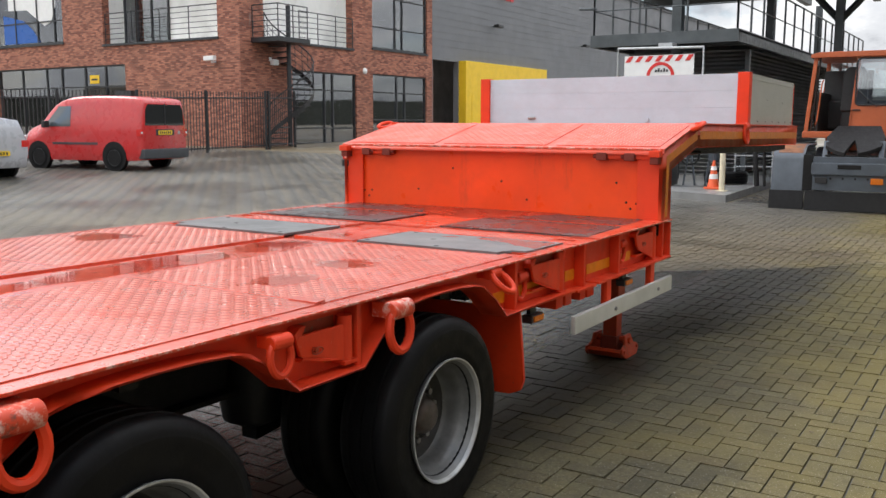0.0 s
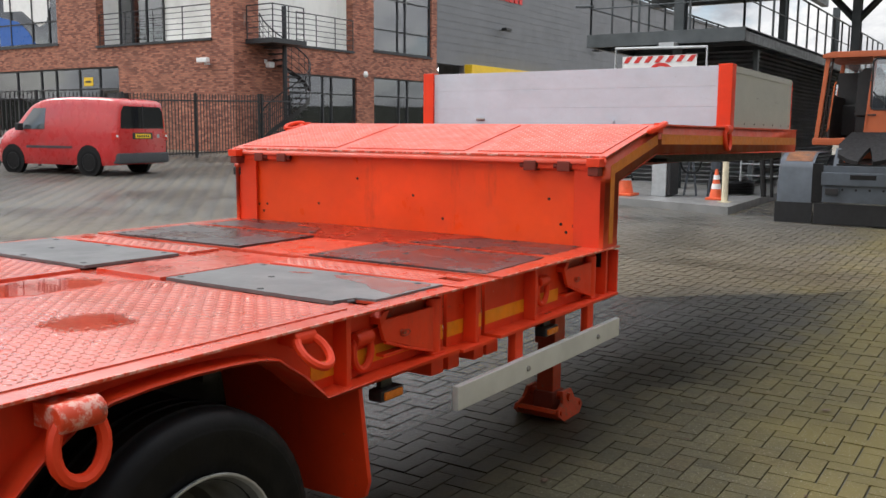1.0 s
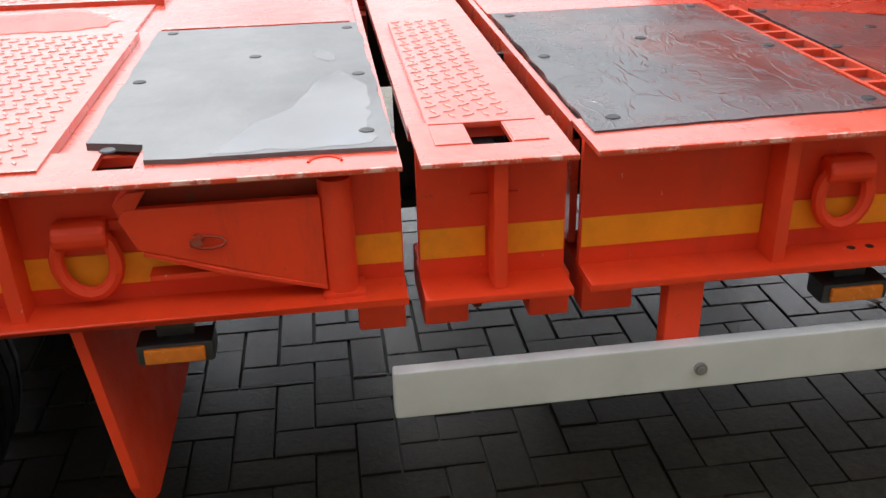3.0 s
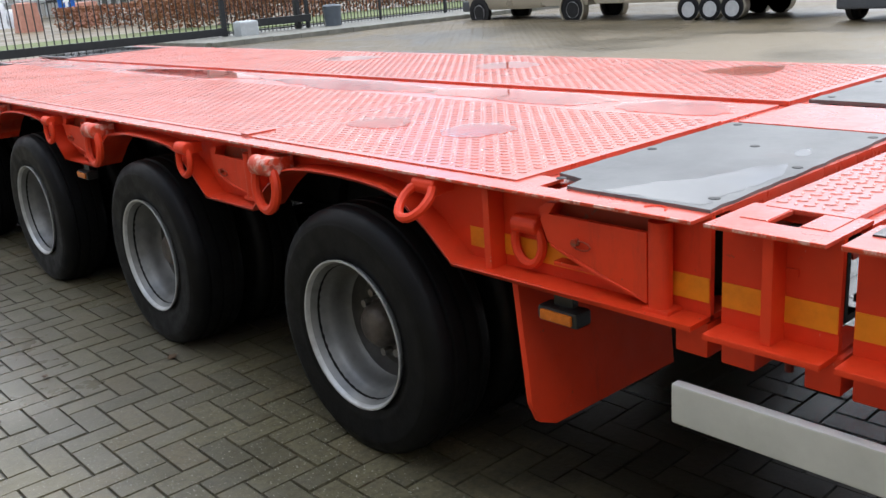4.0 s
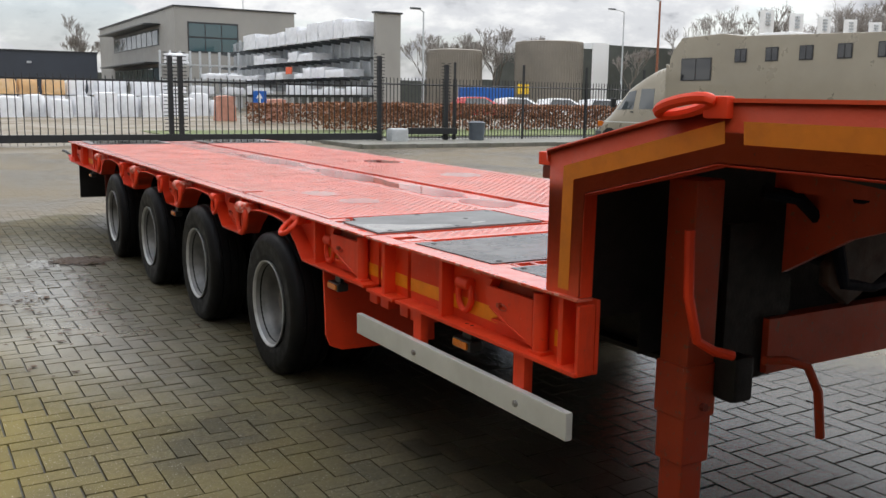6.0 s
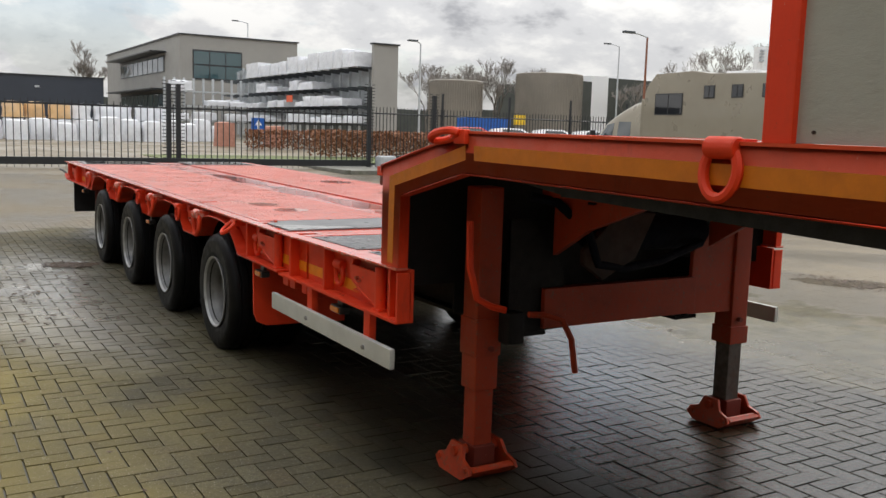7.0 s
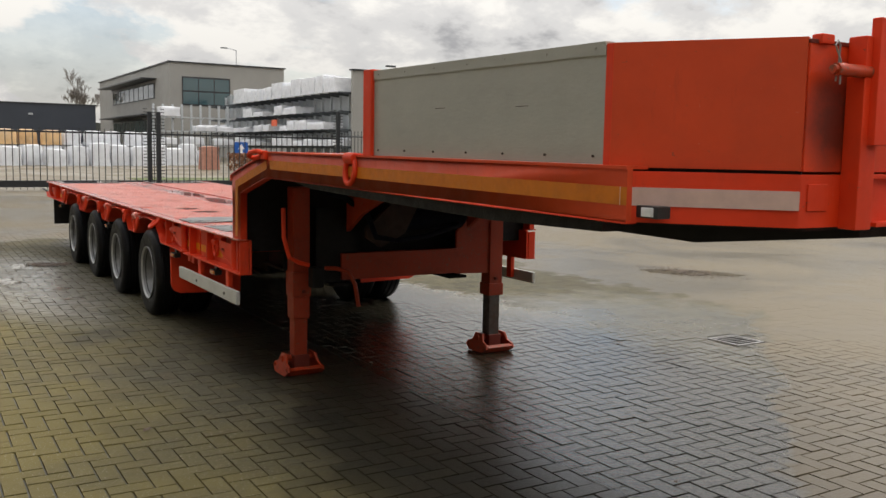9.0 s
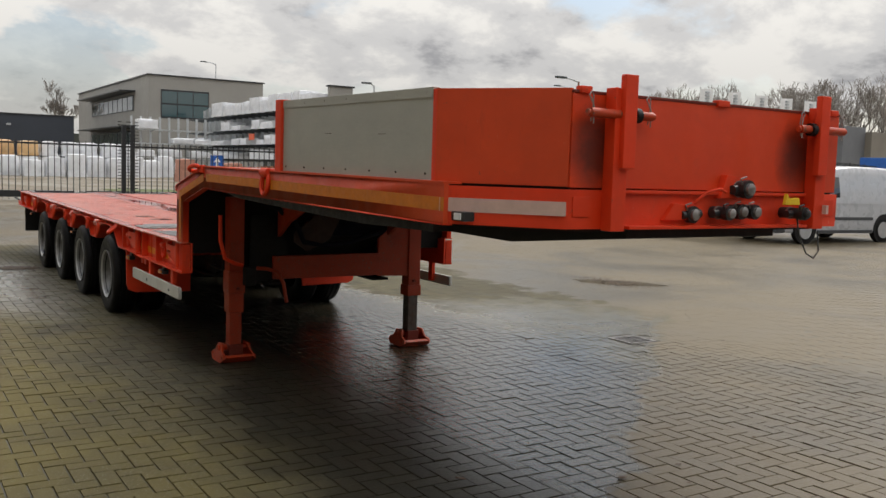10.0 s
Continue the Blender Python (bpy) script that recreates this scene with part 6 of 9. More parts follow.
def small_car(name, label, paint):
    v = thing(name, label, "car")
    h = 0.88
    sec = [(0.0, [(0.76, 0.45), (0.80, 0.6), (0.80, 0.85), (0.74, 0.95), (0.70, 1.0), (0.5, 1.02)]), (0.12, [(0.84, 0.26), (0.88, 0.5), (0.88, 0.9), (0.74, 1.2), (0.66, 1.36), (0.5, 1.38)]),
           (0.9, [(0.84, 0.24), (0.88, 0.5), (0.88, 0.92), (0.72, 1.3), (0.64, 1.46), (0.5, 1.48)]), (2.2, [(0.84, 0.24), (0.88, 0.5), (0.88, 0.92), (0.72, 1.28), (0.64, 1.44), (0.5, 1.46)]),
           (3.0, [(0.84, 0.24), (0.88, 0.5), (0.87, 0.90), (0.78, 0.97), (0.70, 1.02), (0.5, 1.04)]), (3.8, [(0.82, 0.24), (0.86, 0.5), (0.82, 0.74), (0.74, 0.8), (0.66, 0.84), (0.5, 0.86)]), (4.1, [(0.70, 0.3), (0.74, 0.42), (0.7, 0.55), (0.66, 0.6), (0.6, 0.62), (0.45, 0.63)])]
    part("body", shell(sec), paint, v)
    for s in (1, -1):
        for y in (0.75, 3.25):
            part("wheel_arch", lathe([(s * 0.78, 0.35), (s * 0.886, 0.35), (s * 0.886, 0.0), (s * 0.78, 0.0)], (0, y, 0.33), "x", 24, True), GREASE_SHADE, v)
            car_wheel(v, s * 0.79, y, 0.31, 0.19, CHROME, 7)
        quad_pane("side_window", [(s * 0.872, 0.55, 0.96), (s * 0.872, 2.75, 0.96), (s * 0.70, 2.1, 1.36), (s * 0.70, 0.75, 1.38)][::s], GLASS_DARK, v)
        part("tail_lamp", box(s * 0.62, s * 0.84, -0.01, 0.1, 0.74, 0.9, 0.02), RED_LENS, v)
    quad_pane("rear_window", [(-0.62, 0.03, 1.02), (0.62, 0.03, 1.02), (0.56, 0.13, 1.32), (-0.56, 0.13, 1.32)], GLASS_DARK, v)
    quad_pane("windscreen", [(-0.64, 2.95, 1.05), (0.64, 2.95, 1.05), (0.58, 2.28, 1.42), (-0.58, 2.28, 1.42)][::-1], GLASS_DARK, v)
    pl = part("number_plate", box(-0.26, 0.26, -0.03, -0.015, 0.55, 0.66), YELLOW, v, "yellow plate with dark bars")
    for k in range(5):
        part("plate_bar", box(-0.2 + k * 0.085, -0.15 + k * 0.085, -0.033, -0.029, 0.575, 0.635), BLACK, pl)
    return v


def horse_truck():
    """A van cab drawing a tall horse box on a fifth wheel; side wall at local x = 1.2, nose at local y = 11.6."""
    v = thing("horse_truck", "champagne metallic van tractor with a tall living horse box", "truck")
    cabw = 0.98
    skin, half = smooth_body([(8.24, 2.74, 0.84, 0.96, 0.46), (8.34, 2.77, 0.86, cabw, 0.44), (8.8, 2.70, 0.86, cabw, 0.42), (9.3, 2.52, 0.85, cabw, 0.42), (9.8, 2.28, 0.84, cabw, 0.42), (10.2, 2.06, 0.82, cabw, 0.42),
                              (10.6, 1.70, 0.80, cabw, 0.42), (11.05, 1.26, 0.79, 0.975, 0.42), (11.28, 1.12, 0.77, 0.955, 0.42), (11.46, 0.94, 0.72, 0.90, 0.44), (11.54, 0.72, 0.66, 0.82, 0.48)])
    part("cab", skin, CHAMPAGNE, v, smooth=50)
    part("chassis", box(-0.97, 0.97, 6.6, 8.4, 0.46, 0.86, 0.04), CHAMPAGNE, v, "low flatbed tail of the cab")
    # black block stands in for the shaded gap behind the cab
    part("ladder_rack", box(-0.7, 0.7, 8.22, 8.34, 0.9, 2.6), BLACK, v, "dark gap behind the cab")
    for s in (1, -1):
        part("fairing", prism([(8.0, 0.86), (8.1, 1.3), (8.14, 2.4), (8.32, 2.80), (8.42, 2.82), (8.42, 0.86)], "x", s * 0.90, s * 0.965), CHAMPAGNE, v)
        curved_pane("side_window", half, s, ((9.82, 1.42), (10.66, 1.40)), ((9.78, 2.04), (10.16, 1.98)), GLASS_CAR, v)
        curved_pane("side_window", half, s, ((8.90, 1.44), (9.56, 1.43)), ((8.92, 2.08), (9.54, 2.08)), GLASS_CAR, v)
        part("side_stripe", box(s * cabw, s * (cabw + 0.008), 8.4, 11.2, 0.985, 1.02), ALU, v)
        part("wing_mirror", box(s * 1.02, s * 1.22, 10.55, 10.65, 1.48, 1.78, 0.03), BLACK, v)
        part("turn_signal", box(s * 0.80, s * 0.95, 11.35, 11.55, 0.84, 1.02, 0.02), AMBER, v)
        part("door_handle", box(s * cabw, s * (cabw + 0.02), 9.78, 9.92, 1.32, 1.36), BLACK, v)
        for y, r in ((10.88, 0.345), (7.15, 0.345)):
            part("wheel_arch", lathe([(s * 0.86, 0.42), (s * 0.988, 0.42), (s * 0.988, 0.0), (s * 0.86, 0.0)], (0, y, 0.38), "x", 28, True), GREASE_SHADE, v, "dark wheel arch")
            car_wheel(v, s * 0.88, y, r, 0.22, CHROME, 6)
        part("mudguard", lathe([(s * 0.80, 0.44), (s * 1.03, 0.44), (s * 1.03, 0.40), (s * 0.80, 0.40)], (0, 7.15, 0.38), "x", 28, True), CHAMPAGNE, v)
    quad_pane("windscreen", [(-0.76, 10.98, 1.36), (0.76, 10.98, 1.36), (0.72, 10.30, 2.01), (-0.72, 10.30, 2.01)][::-1], GLASS_CAR, v)
    part("bumper", box(-0.94, 0.94, 11.3, 11.68, 0.38, 0.70, 0.06), BUMPER, v)
    # the box
    W = 1.22
    prof = [(8.02, 1.12), (8.02, 2.95), (7.90, 3.20), (7.55, 3.56), (6.0, 3.60), (5.3, 3.50), (0.0, 3.34), (0.0, 0.46), (6.15, 0.50), (6.25, 0.62), (6.3, 1.04)]
    hb = thing("horse_box", "tall champagne metallic horse box with small windows and three axles", "trailer", (0, 0, 0))
    part("body", prism(prof, "x", -W, W, 0.03), CHAMPAGNE, hb)
    part("roof_rail", tube([(W - 0.15, 0.3, 3.42), (W - 0.15, 4.6, 3.55)], 0.018, 6), GALV_LIGHT, hb)
    part("roof_hatch", box(-0.5, 0.5, 4.3, 5.4, 3.42, 3.60, 0.04), WHITE, hb)
    for s in (1, -1):
        x = s * W

        def win(y0, y1, z0, z1, bars=1):
            fr = part("window", box(x, x + s * 0.018, y0 - 0.03, y1 + 0.03, z0 - 0.03, z1 + 0.03, 0.008), BLACK, hb)
            part("pane", box(x + s * 0.016, x + s * 0.022, y0, y1, z0, z1, 0.002), GLASS_DARK, fr)
            for k in range(bars):
                m = y0 + (y1 - y0) * (k + 1) / (bars + 1)
                part("mullion", box(x + s * 0.02, x + s * 0.028, m - 0.015, m + 0.015, z0, z1), BLACK, fr)
        win(6.38, 7.50, 2.32, 2.92)
        for y in (5.13, 4.08, 3.0, 1.88, 0.78):
            win(y, y + 0.36, 2.80, 3.12)
        hatch = part("service_hatch", box(x, x + s * 0.012, 5.05, 5.48, 0.86, 1.26, 0.01), CHAMPAGNE, hb)
        part("latch", box(x + s * 0.012, x + s * 0.025, 5.10, 5.15, 1.0, 1.05), GALV_LIGHT, hatch)
        part("socket", box(x, x + s * 0.03, 5.2, 5.34, 1.42, 1.60, 0.01), WHITE, hb)
        part("filler_cap", bm_cyl(bmesh.new(), (x, 4.75, 0.92), (x + s * 0.02, 4.75, 0.92), 0.06, 14), BLACK, hb)
        part("marker_lamp", box(x, x + s * 0.02, 3.55, 3.75, 0.60, 0.66), AMBER, hb)
        part("marker_lamp", box(x, x + s * 0.02, 6.0, 6.2, 0.62, 0.68), AMBER, hb)
        for y in (3.24, 2.64, 2.04):
            part("mudguard", lathe([(s * 1.0, 0.33), (s * (W + 0.02), 0.33), (s * (W + 0.02), 0.0), (s * 1.0, 0.0)], (0, y, 0.34), "x", 28, True), CHAMPAGNE, hb)
            part("wheel_arch", lathe([(s * 1.0, 0.305), (s * (W + 0.026), 0.305), (s * (W + 0.026), 0.0), (s * 1.0, 0.0)], (0, y, 0.32), "x", 28, True), GREASE_SHADE, hb)
            car_wheel(hb, s * (W - 0.06), y, 0.285, 0.19, CHROME, 5)
    return v, hb


def yard_tractor():
    """A terminal tractor seen from behind; local origin under its rear end, local +y ahead."""
    v = thing("yard_tractor", "grey terminal tractor with an orange cab and a fifth wheel", "truck")
    for s in (1, -1):
        arc = [(0.0, 0.30)] + [(0.62 - 0.62 * math.cos(a), 0.62 + 0.49 * math.sin(a)) for a in [k * math.pi / 12 for k in range(2, 7)]] + [(1.5, 1.11)]
        bm = bm_band(bmesh.new(), arc, "x", s * 0.78, s * 1.32, -0.03)
        part("mudguard", bm, TRUCK_GREY, v, "grey-blue mudguard with rust on top")
        part("mud_flap", box(s * 0.75, s * 1.34, -0.02, 0.02, 0.02, 0.34, 0.005), FLAP, v)
        part("tyre", lathe([(s * (h_ + 1.05), r_ * 1.22) for h_, r_ in TYRE], (0, 0.62, 0.5), "x", 28, True), RUBBER, v)
    part("rear_skirt", box(-0.72, 0.72, -0.06, -0.02, 0.02, 0.34, 0.005), FLAP, v)
    rear = part("rear_plate", box(-0.60, 0.60, -0.08, -0.02, 0.36, 0.92, 0.01), TRUCK_GREY, v)
    part("rail", box(-0.62, 0.62, -0.13, -0.08, 0.62, 0.82, 0.02), TRUCK_GREY, rear)
    for x, m in ((-0.45, BLACK), (0.45, AMBER)):
        part("rear_lamp", box(x - 0.10, x + 0.10, -0.15, -0.12, 0.48, 0.58, 0.01), m, rear)
    for x in (-0.3, -0.1, 0.1, 0.3):
        part("bolt_hole", bm_cyl(bmesh.new(), (x, -0.085, 0.56), (x, -0.07, 0.56), 0.018, 10), GREASE_SHADE, rear)
    part("chassis", box(-0.42, 0.42, 0.0, 4.3, 0.55, 0.95), GREASE_SHADE, v)
    fw = bmesh.new()  # dished plate with a throat
    horse = [(-0.54, 0.40), (-0.50, 0.06), (-0.30, -0.12), (-0.12, -0.20), (-0.06, 0.10), (0.06, 0.10), (0.12, -0.20), (0.30, -0.12), (0.50, 0.06), (0.54, 0.40), (0.40, 0.85), (-0.40, 0.85)]
    left, right = horse[:5] + [(0, 0.3)] + [(0, 0.85), (-0.40, 0.85)], [(0, 0.85), (0, 0.3)] + horse[5:11]
    bm_prism(fw, left, "z", 1.0, 1.06), bm_prism(fw, right, "z", 1.0, 1.06)
    for q in fw.verts:
        q.co.x *= 0.9
    for q in fw.verts:
        q.co.z += (q.co.y - 0.3) * 0.42 + 0.14
        q.co.y += 0.18
    part("fifth_wheel", fw, GREASE_SHADE, v, "tilted black fifth-wheel plate")
    for s in (1, -1):
        part("pedestal", prism([(0.2, 0.9), (0.75, 0.9), (0.55, 1.18), (0.4, 1.18)], "x", s * 0.42, s * 0.50), TRUCK_GREY, v)
    # cab: leaning corner posts, roof, rear door with its window, open dark side with the seat inside
    cx0, cx1, cy0, cy1, z0, z1, lean = -1.05, 1.02, 1.5, 3.3, 1.30, 2.74, 0.13

    def post(name, x, y, w, shift_x, material=ORANGE_CAB):
        q = [(x, z0), (x + w, z0), (x + w + shift_x, z1 - 0.05), (x + shift_x, z1 - 0.05)]
        return part(name, prism(q, "y", y, y + 0.07, 0.012), material, v)

    roof = [(cx0 + lean - 0.05, z1 - 0.09), (cx1 + 0.04, z1 - 0.09), (cx1 + 0.04, z1 - 0.03), (cx1 - 0.1, z1 + 0.01), (cx0 + lean + 0.1, z1 + 0.01), (cx0 + lean - 0.05, z1 - 0.03)]
    part("cab_roof", prism(roof, "y", cy0 - 0.07, cy1, 0.012), ORANGE_CAB, v)
    part("cab_floor", box(cx0 - 0.02, cx1, cy0 - 0.02, cy1, z0 - 0.09, z0 + 0.03, 0.02), ORANGE_CAB, v)
    for y in (cy0, cy1 - 0.08):
        post("cab_post", cx0, y, 0.075, lean)
        post("cab_post", cx1 - 0.08, y, 0.08, 0.0)
    post("door_jamb", cx0 + 0.10, cy0 + 0.03, 0.03, lean, RUSTY)
    door = post("cab_door", cx0 + 0.80, cy0 - 0.02, 0.07, 0.10)
    part("door_panel", prism([(cx0 + 0.80, z0), (cx1 - 0.02, z0), (cx1 - 0.02, 1.80), (cx0 + 0.835, 1.80)], "y", cy0 - 0.02, cy0 + 0.02, 0.008), ORANGE_CAB, door)
    part("door_rail", box(cx0 + 0.88, cx1 - 0.02, cy0 - 0.02, cy0 + 0.02, 2.60, 2.70, 0.008), ORANGE_CAB, door)
    wx0, wx1, wz0, wz1 = cx0 + 0.90, cx1 - 0.10, 1.80, 2.62
    seal = tube([(wx0, cy0 - 0.025, wz0 + 0.05), (wx0 + 0.05, cy0 - 0.025, wz0), (wx1 - 0.05, cy0 - 0.025, wz0), (wx1, cy0 - 0.025, wz0 + 0.05), (wx1, cy0 - 0.025, wz1 - 0.05), (wx1 - 0.05, cy0 - 0.025, wz1), (wx0 + 0.05, cy0 - 0.025, wz1), (wx0, cy0 - 0.025, wz1 - 0.05)], 0.016, 6, True)
    part("window_seal", seal, BLACK, door)
    part("rear_window", box(wx0, wx1, cy0 - 0.022, cy0 - 0.014, wz0, wz1), PANE, door)
    part("door_handle", box(cx0 + 0.86, cx0 + 1.0, cy0 - 0.05, cy0 - 0.03, 1.70, 1.725, 0.006), BLACK, door)
    part("wiper", tube([(wx0 + 0.02, cy0 - 0.05, 2.09), (wx0 + 0.16, cy0 - 0.055, 1.94), (wx0 + 0.38, cy0 - 0.05, 1.77)], 0.011, 6), BLACK, door)
    part("wiper", tube([(wx0 - 0.05, cy0 - 0.05, 2.25), (wx0 + 0.0, cy0 - 0.05, 2.28), (wx0 + 0.0, cy0 - 0.05, 2.5)], 0.012, 6), BLACK, door)
    seat = part("seat", box(-0.46, 0.02, 2.0, 2.5, 1.38, 1.78, 0.08), BLACK, v)
    part("backrest", prism([(-0.46, 1.70), (0.02, 1.70), (0.0, 2.40), (-0.08, 2.50), (-0.34, 2.50), (-0.44, 2.40)], "y", 1.90, 2.06, 0.03), BLACK, seat)
    part("dashboard", box(cx0 + 0.1, cx1 - 0.1, 2.95, 3.2, 1.36, 1.92, 0.05), BLACK, v)
    part("steering_wheel", lathe([(0.0, 0.20), (0.03, 0.215), (0.0, 0.23), (-0.02, 0.215)], (-0.2, 2.75, 1.98), "z", 24, True), BLACK, v)
    part("cab_front", box(cx0 + 0.1, -0.02, cy1 - 0.12, cy1 - 0.09, z0, 2.50, 0.02), BLACK, v)
    part("inner_panel", box(cx0 + 0.19, cx0 + 0.24, cy0 + 0.12, cy1 - 0.1, z0, 2.05, 0.02), BLACK, v)
    part("windscreen", box(cx0 + lean, cx1 - 0.08, cy1 - 0.03, cy1 - 0.02, 1.95, z1 - 0.1), PANE, v)
    part("rear_mirror", box(0.62, 0.72, 2.6, 2.64, 2.35, 2.62, 0.02), BLACK, v)
    part("mirror_arm", tube([(0.30, 2.9, 2.2), (0.32, 2.9, 2.48), (0.62, 2.75, 2.52)], 0.016, 6), BLACK, v)
    part("grab_rail", tube([(cx0 + 0.20, cy0 + 0.05, 1.45), (cx0 + 0.24, cy0 - 0.03, 1.5), (cx0 + 0.30, cy0 - 0.03, 2.2), (cx0 + 0.31, cy0 + 0.05, 2.25)], 0.014, 6), ORANGE_CAB, v)
    for s in (1, -1):
        part("rust_patch", bm_band(bmesh.new(), [(0.62 - 0.624 * math.cos(a), 0.62 + 0.494 * math.sin(a)) for a in (0.80, 1.0, 1.2, 1.4, 1.57)] + [(0.95, 1.114)], "x", s * 0.82, s * 1.24, -0.004), TOP_RUST, v, "bare rust on top of the mudguard")
        part("chassis_box", box(s * 0.60, s * 0.78, 0.0, 0.05, 0.34, 0.95, 0.01), GREASE_SHADE, v)
    part("number_recess", box(-0.19, 0.19, -0.135, -0.128, 0.72, 0.79, 0.004), GREASE_SHADE, rear)
    part("hood", box(-0.9, 0.9, 3.3, 4.5, 0.7, 1.5, 0.08), ORANGE_CAB, v)
    for s in (1, -1):
        part("tyre", lathe([(s * (h_ + 1.0), r_ * 1.2) for h_, r_ in TYRE], (0, 3.9, 0.5), "x", 28, True), RUBBER, v)
    return v


# ---------------------------------------------------------------- brick office building
mark_office = len(BUILT)
gz0 = 0.86
bx, by = -21.3, 20.6          # corner of the two fronts
TOPZ = 9.6


def wall_with_holes(u0, u1, z0, z1, holes):
    """Rectangles (u0, u1, z0, z1) that tile a wall and leave the holes open."""
    us = sorted({u0, u1, *[h[0] for h in holes], *[h[1] for h in holes]})
    zs = sorted({z0, z1, *[h[2] for h in holes], *[h[3] for h in holes]})
    out = []
    for a, b in zip(us, us[1:]):
        run = None
        for c, d in zip(zs, zs[1:]):
            inside = any(h[0] <= (a + b) / 2 <= h[1] and h[2] <= (c + d) / 2 <= h[3] for h in holes)
            if inside:
                if run:
                    out.append((a, b, *run))
                run = None
            else:
                run = (run[0], d) if run else (c, d)
        if run:
            out.append((a, b, *run))
    return out


office = thing("brick_office", "red-brown brick office with dark windows and recessed balconies", "building", (bx - 6, by + 7, gz0), kind="structure")
HOLES_A = [(-37.0, -31.9, 5.35, 8.6), (-29.2, -22.45, 5.15, 8.7), (-37.0, -27.9, gz0 + 0.25, 4.3)]      # front that faces the yard
HOLES_B = [(21.9, 27.45, 5.12, 8.7), (28.9, 33.4, 5.25, 8.5), (23.5, 27.7, gz0 + 0.15, 4.02), (28.9, 33.35, gz0 + 0.3, 4.12)]
bm = bmesh.new()
for a, b, c, d in wall_with_holes(-38.0, bx, gz0 - 0.5, TOPZ, HOLES_A):
    bm_box(bm, a, b, by, by + 0.35, c, d)
part("wall", bm, BRICKWORK, office, smooth=0)
bm = bmesh.new()
for a, b, c, d in wall_with_holes(by + 0.35, 33.85, gz0 - 0.5, TOPZ, HOLES_B):
    bm_box(bm, bx - 0.35, bx, a, b, c, d)
part("wall", bm, BRICKWORK, office, smooth=0)
part("roof", box(-38.0, bx + 0.05, by - 0.05, 34.6, TOPZ, TOPZ + 0.15), FRAME, office)
part("back_wall", box(-38.0, -37.65, by + 0.35, 34.5, gz0 - 0.5, TOPZ), BRICKWORK, office)
part("back_wall", box(-37.65, bx - 0.36, 34.2, 34.5, gz0 - 0.5, TOPZ), BRICKWORK, office)
part("storey_floor", box(-37.6, bx - 0.36, by + 0.36, 34.2, 4.75, 5.05), RENDER, office)
part("stucco_wall", box(-29.5, -22.0, by + 1.1, by + 1.2, 5.1, 8.8), RENDER, office, "white stucco back of the balcony")
part("stucco_wall", box(bx - 1.0, bx - 0.9, 21.75, 27.5, 5.1, 8.8), RENDER, office, "white stucco back of the balcony")
for x in (-29.3, -22.4):
    part("reveal", box(x - 0.05, x + 0.05, by + 0.36, by + 1.1, 5.1, 8.8), RENDER, office)
part("reveal", box(bx - 0.9, bx - 0.36, 27.46, 27.56, 5.1, 8.8), RENDER, office)
part("inner_wall", box(-37.6, -21.7, by + 3.5, by + 3.6, gz0, 4.7), CURTAIN, office)
part("inner_wall", box(bx - 2.6, bx - 2.5, 22.8, 34, gz0, 4.7), INTERIOR, office)
part("inner_wall", box(bx - 2.6, bx - 2.5, 28.2, 34, 5.1, 9.4), INTERIOR, office)
part("inner_wall", box(-37.6, -30.5, by + 3.5, by + 3.6, 5.1, 9.4), INTERIOR, office)


def window(plane, at, u0, u1, z0, z1, cols, rows, blinds=None, parent=None):
    """A dark-framed window with mullions and panes, set back in its wall. plane 'y' faces -y, plane 'x' faces +x."""
    def bar(a, b, c, d, depth, name, material, par):
        bm = box(a, b, at + 0.14 - depth, at + 0.14, c, d) if plane == "y" else box(at - 0.14, at - 0.14 + depth, a, b, c, d)
        return part(name, bm, material, par, smooth=0)
    fr = bar(u0, u1, z0, z0 + 0.07, 0.07, "window", FRAME, parent or office)
    bar(u0, u1, z1 - 0.07, z1, 0.07, "frame", FRAME, fr)
    us = [u0] + [u0 + (u1 - u0) * c for c in cols] + [u1]
    zs = [z0] + [z0 + (z1 - z0) * r for r in rows] + [z1]
    for u in us:
        c = min(max(u, u0 + 0.035), u1 - 0.035)
        bar(c - 0.035, c + 0.035, z0 + 0.07, z1 - 0.07, 0.066, "mullion", FRAME, fr)
    for z in zs[1:-1]:
        bar(u0 + 0.07, u1 - 0.07, z - 0.03, z + 0.03, 0.062, "mullion", FRAME, fr)
    for a, b in zip(us, us[1:]):
        for c, d in zip(zs, zs[1:]):
            bar(a + 0.03, b - 0.03, c + 0.03, d - 0.03, 0.02, "pane", PANE, fr)
    if blinds:
        for a, b in blinds:
            bm = box(a, b, at + 0.22, at + 0.24, z0 + 0.1, z1 - 0.1) if plane == "y" else box(at - 0.24, at - 0.22, a, b, z0 + 0.1, z1 - 0.1)
            part("blind", bm, CURTAIN, fr)
    return fr


window("y", by, -37.0, -31.9, 5.35, 8.6, (0.3, 0.62, 0.86), (0.3, 0.75))
window("y", by, -37.0, -27.9, gz0 + 0.25, 4.3, (0.2, 0.4, 0.52, 0.7, 0.85), (0.72,), [(-36.8, -35.4), (-34.9, -33.4), (-32.9, -31.3), (-30.9, -28.1)])
window("x", bx, 28.9, 33.4, 5.25, 8.5, (0.42, 0.55), (0.3, 0.72), [(29.05, 30.7), (31.0, 33.25)])
window("x", bx, 23.5, 27.7, gz0 + 0.15, 4.02, (0.5, 0.63), (0.22, 0.75), [(23.7, 25.4), (26.3, 27.55)])
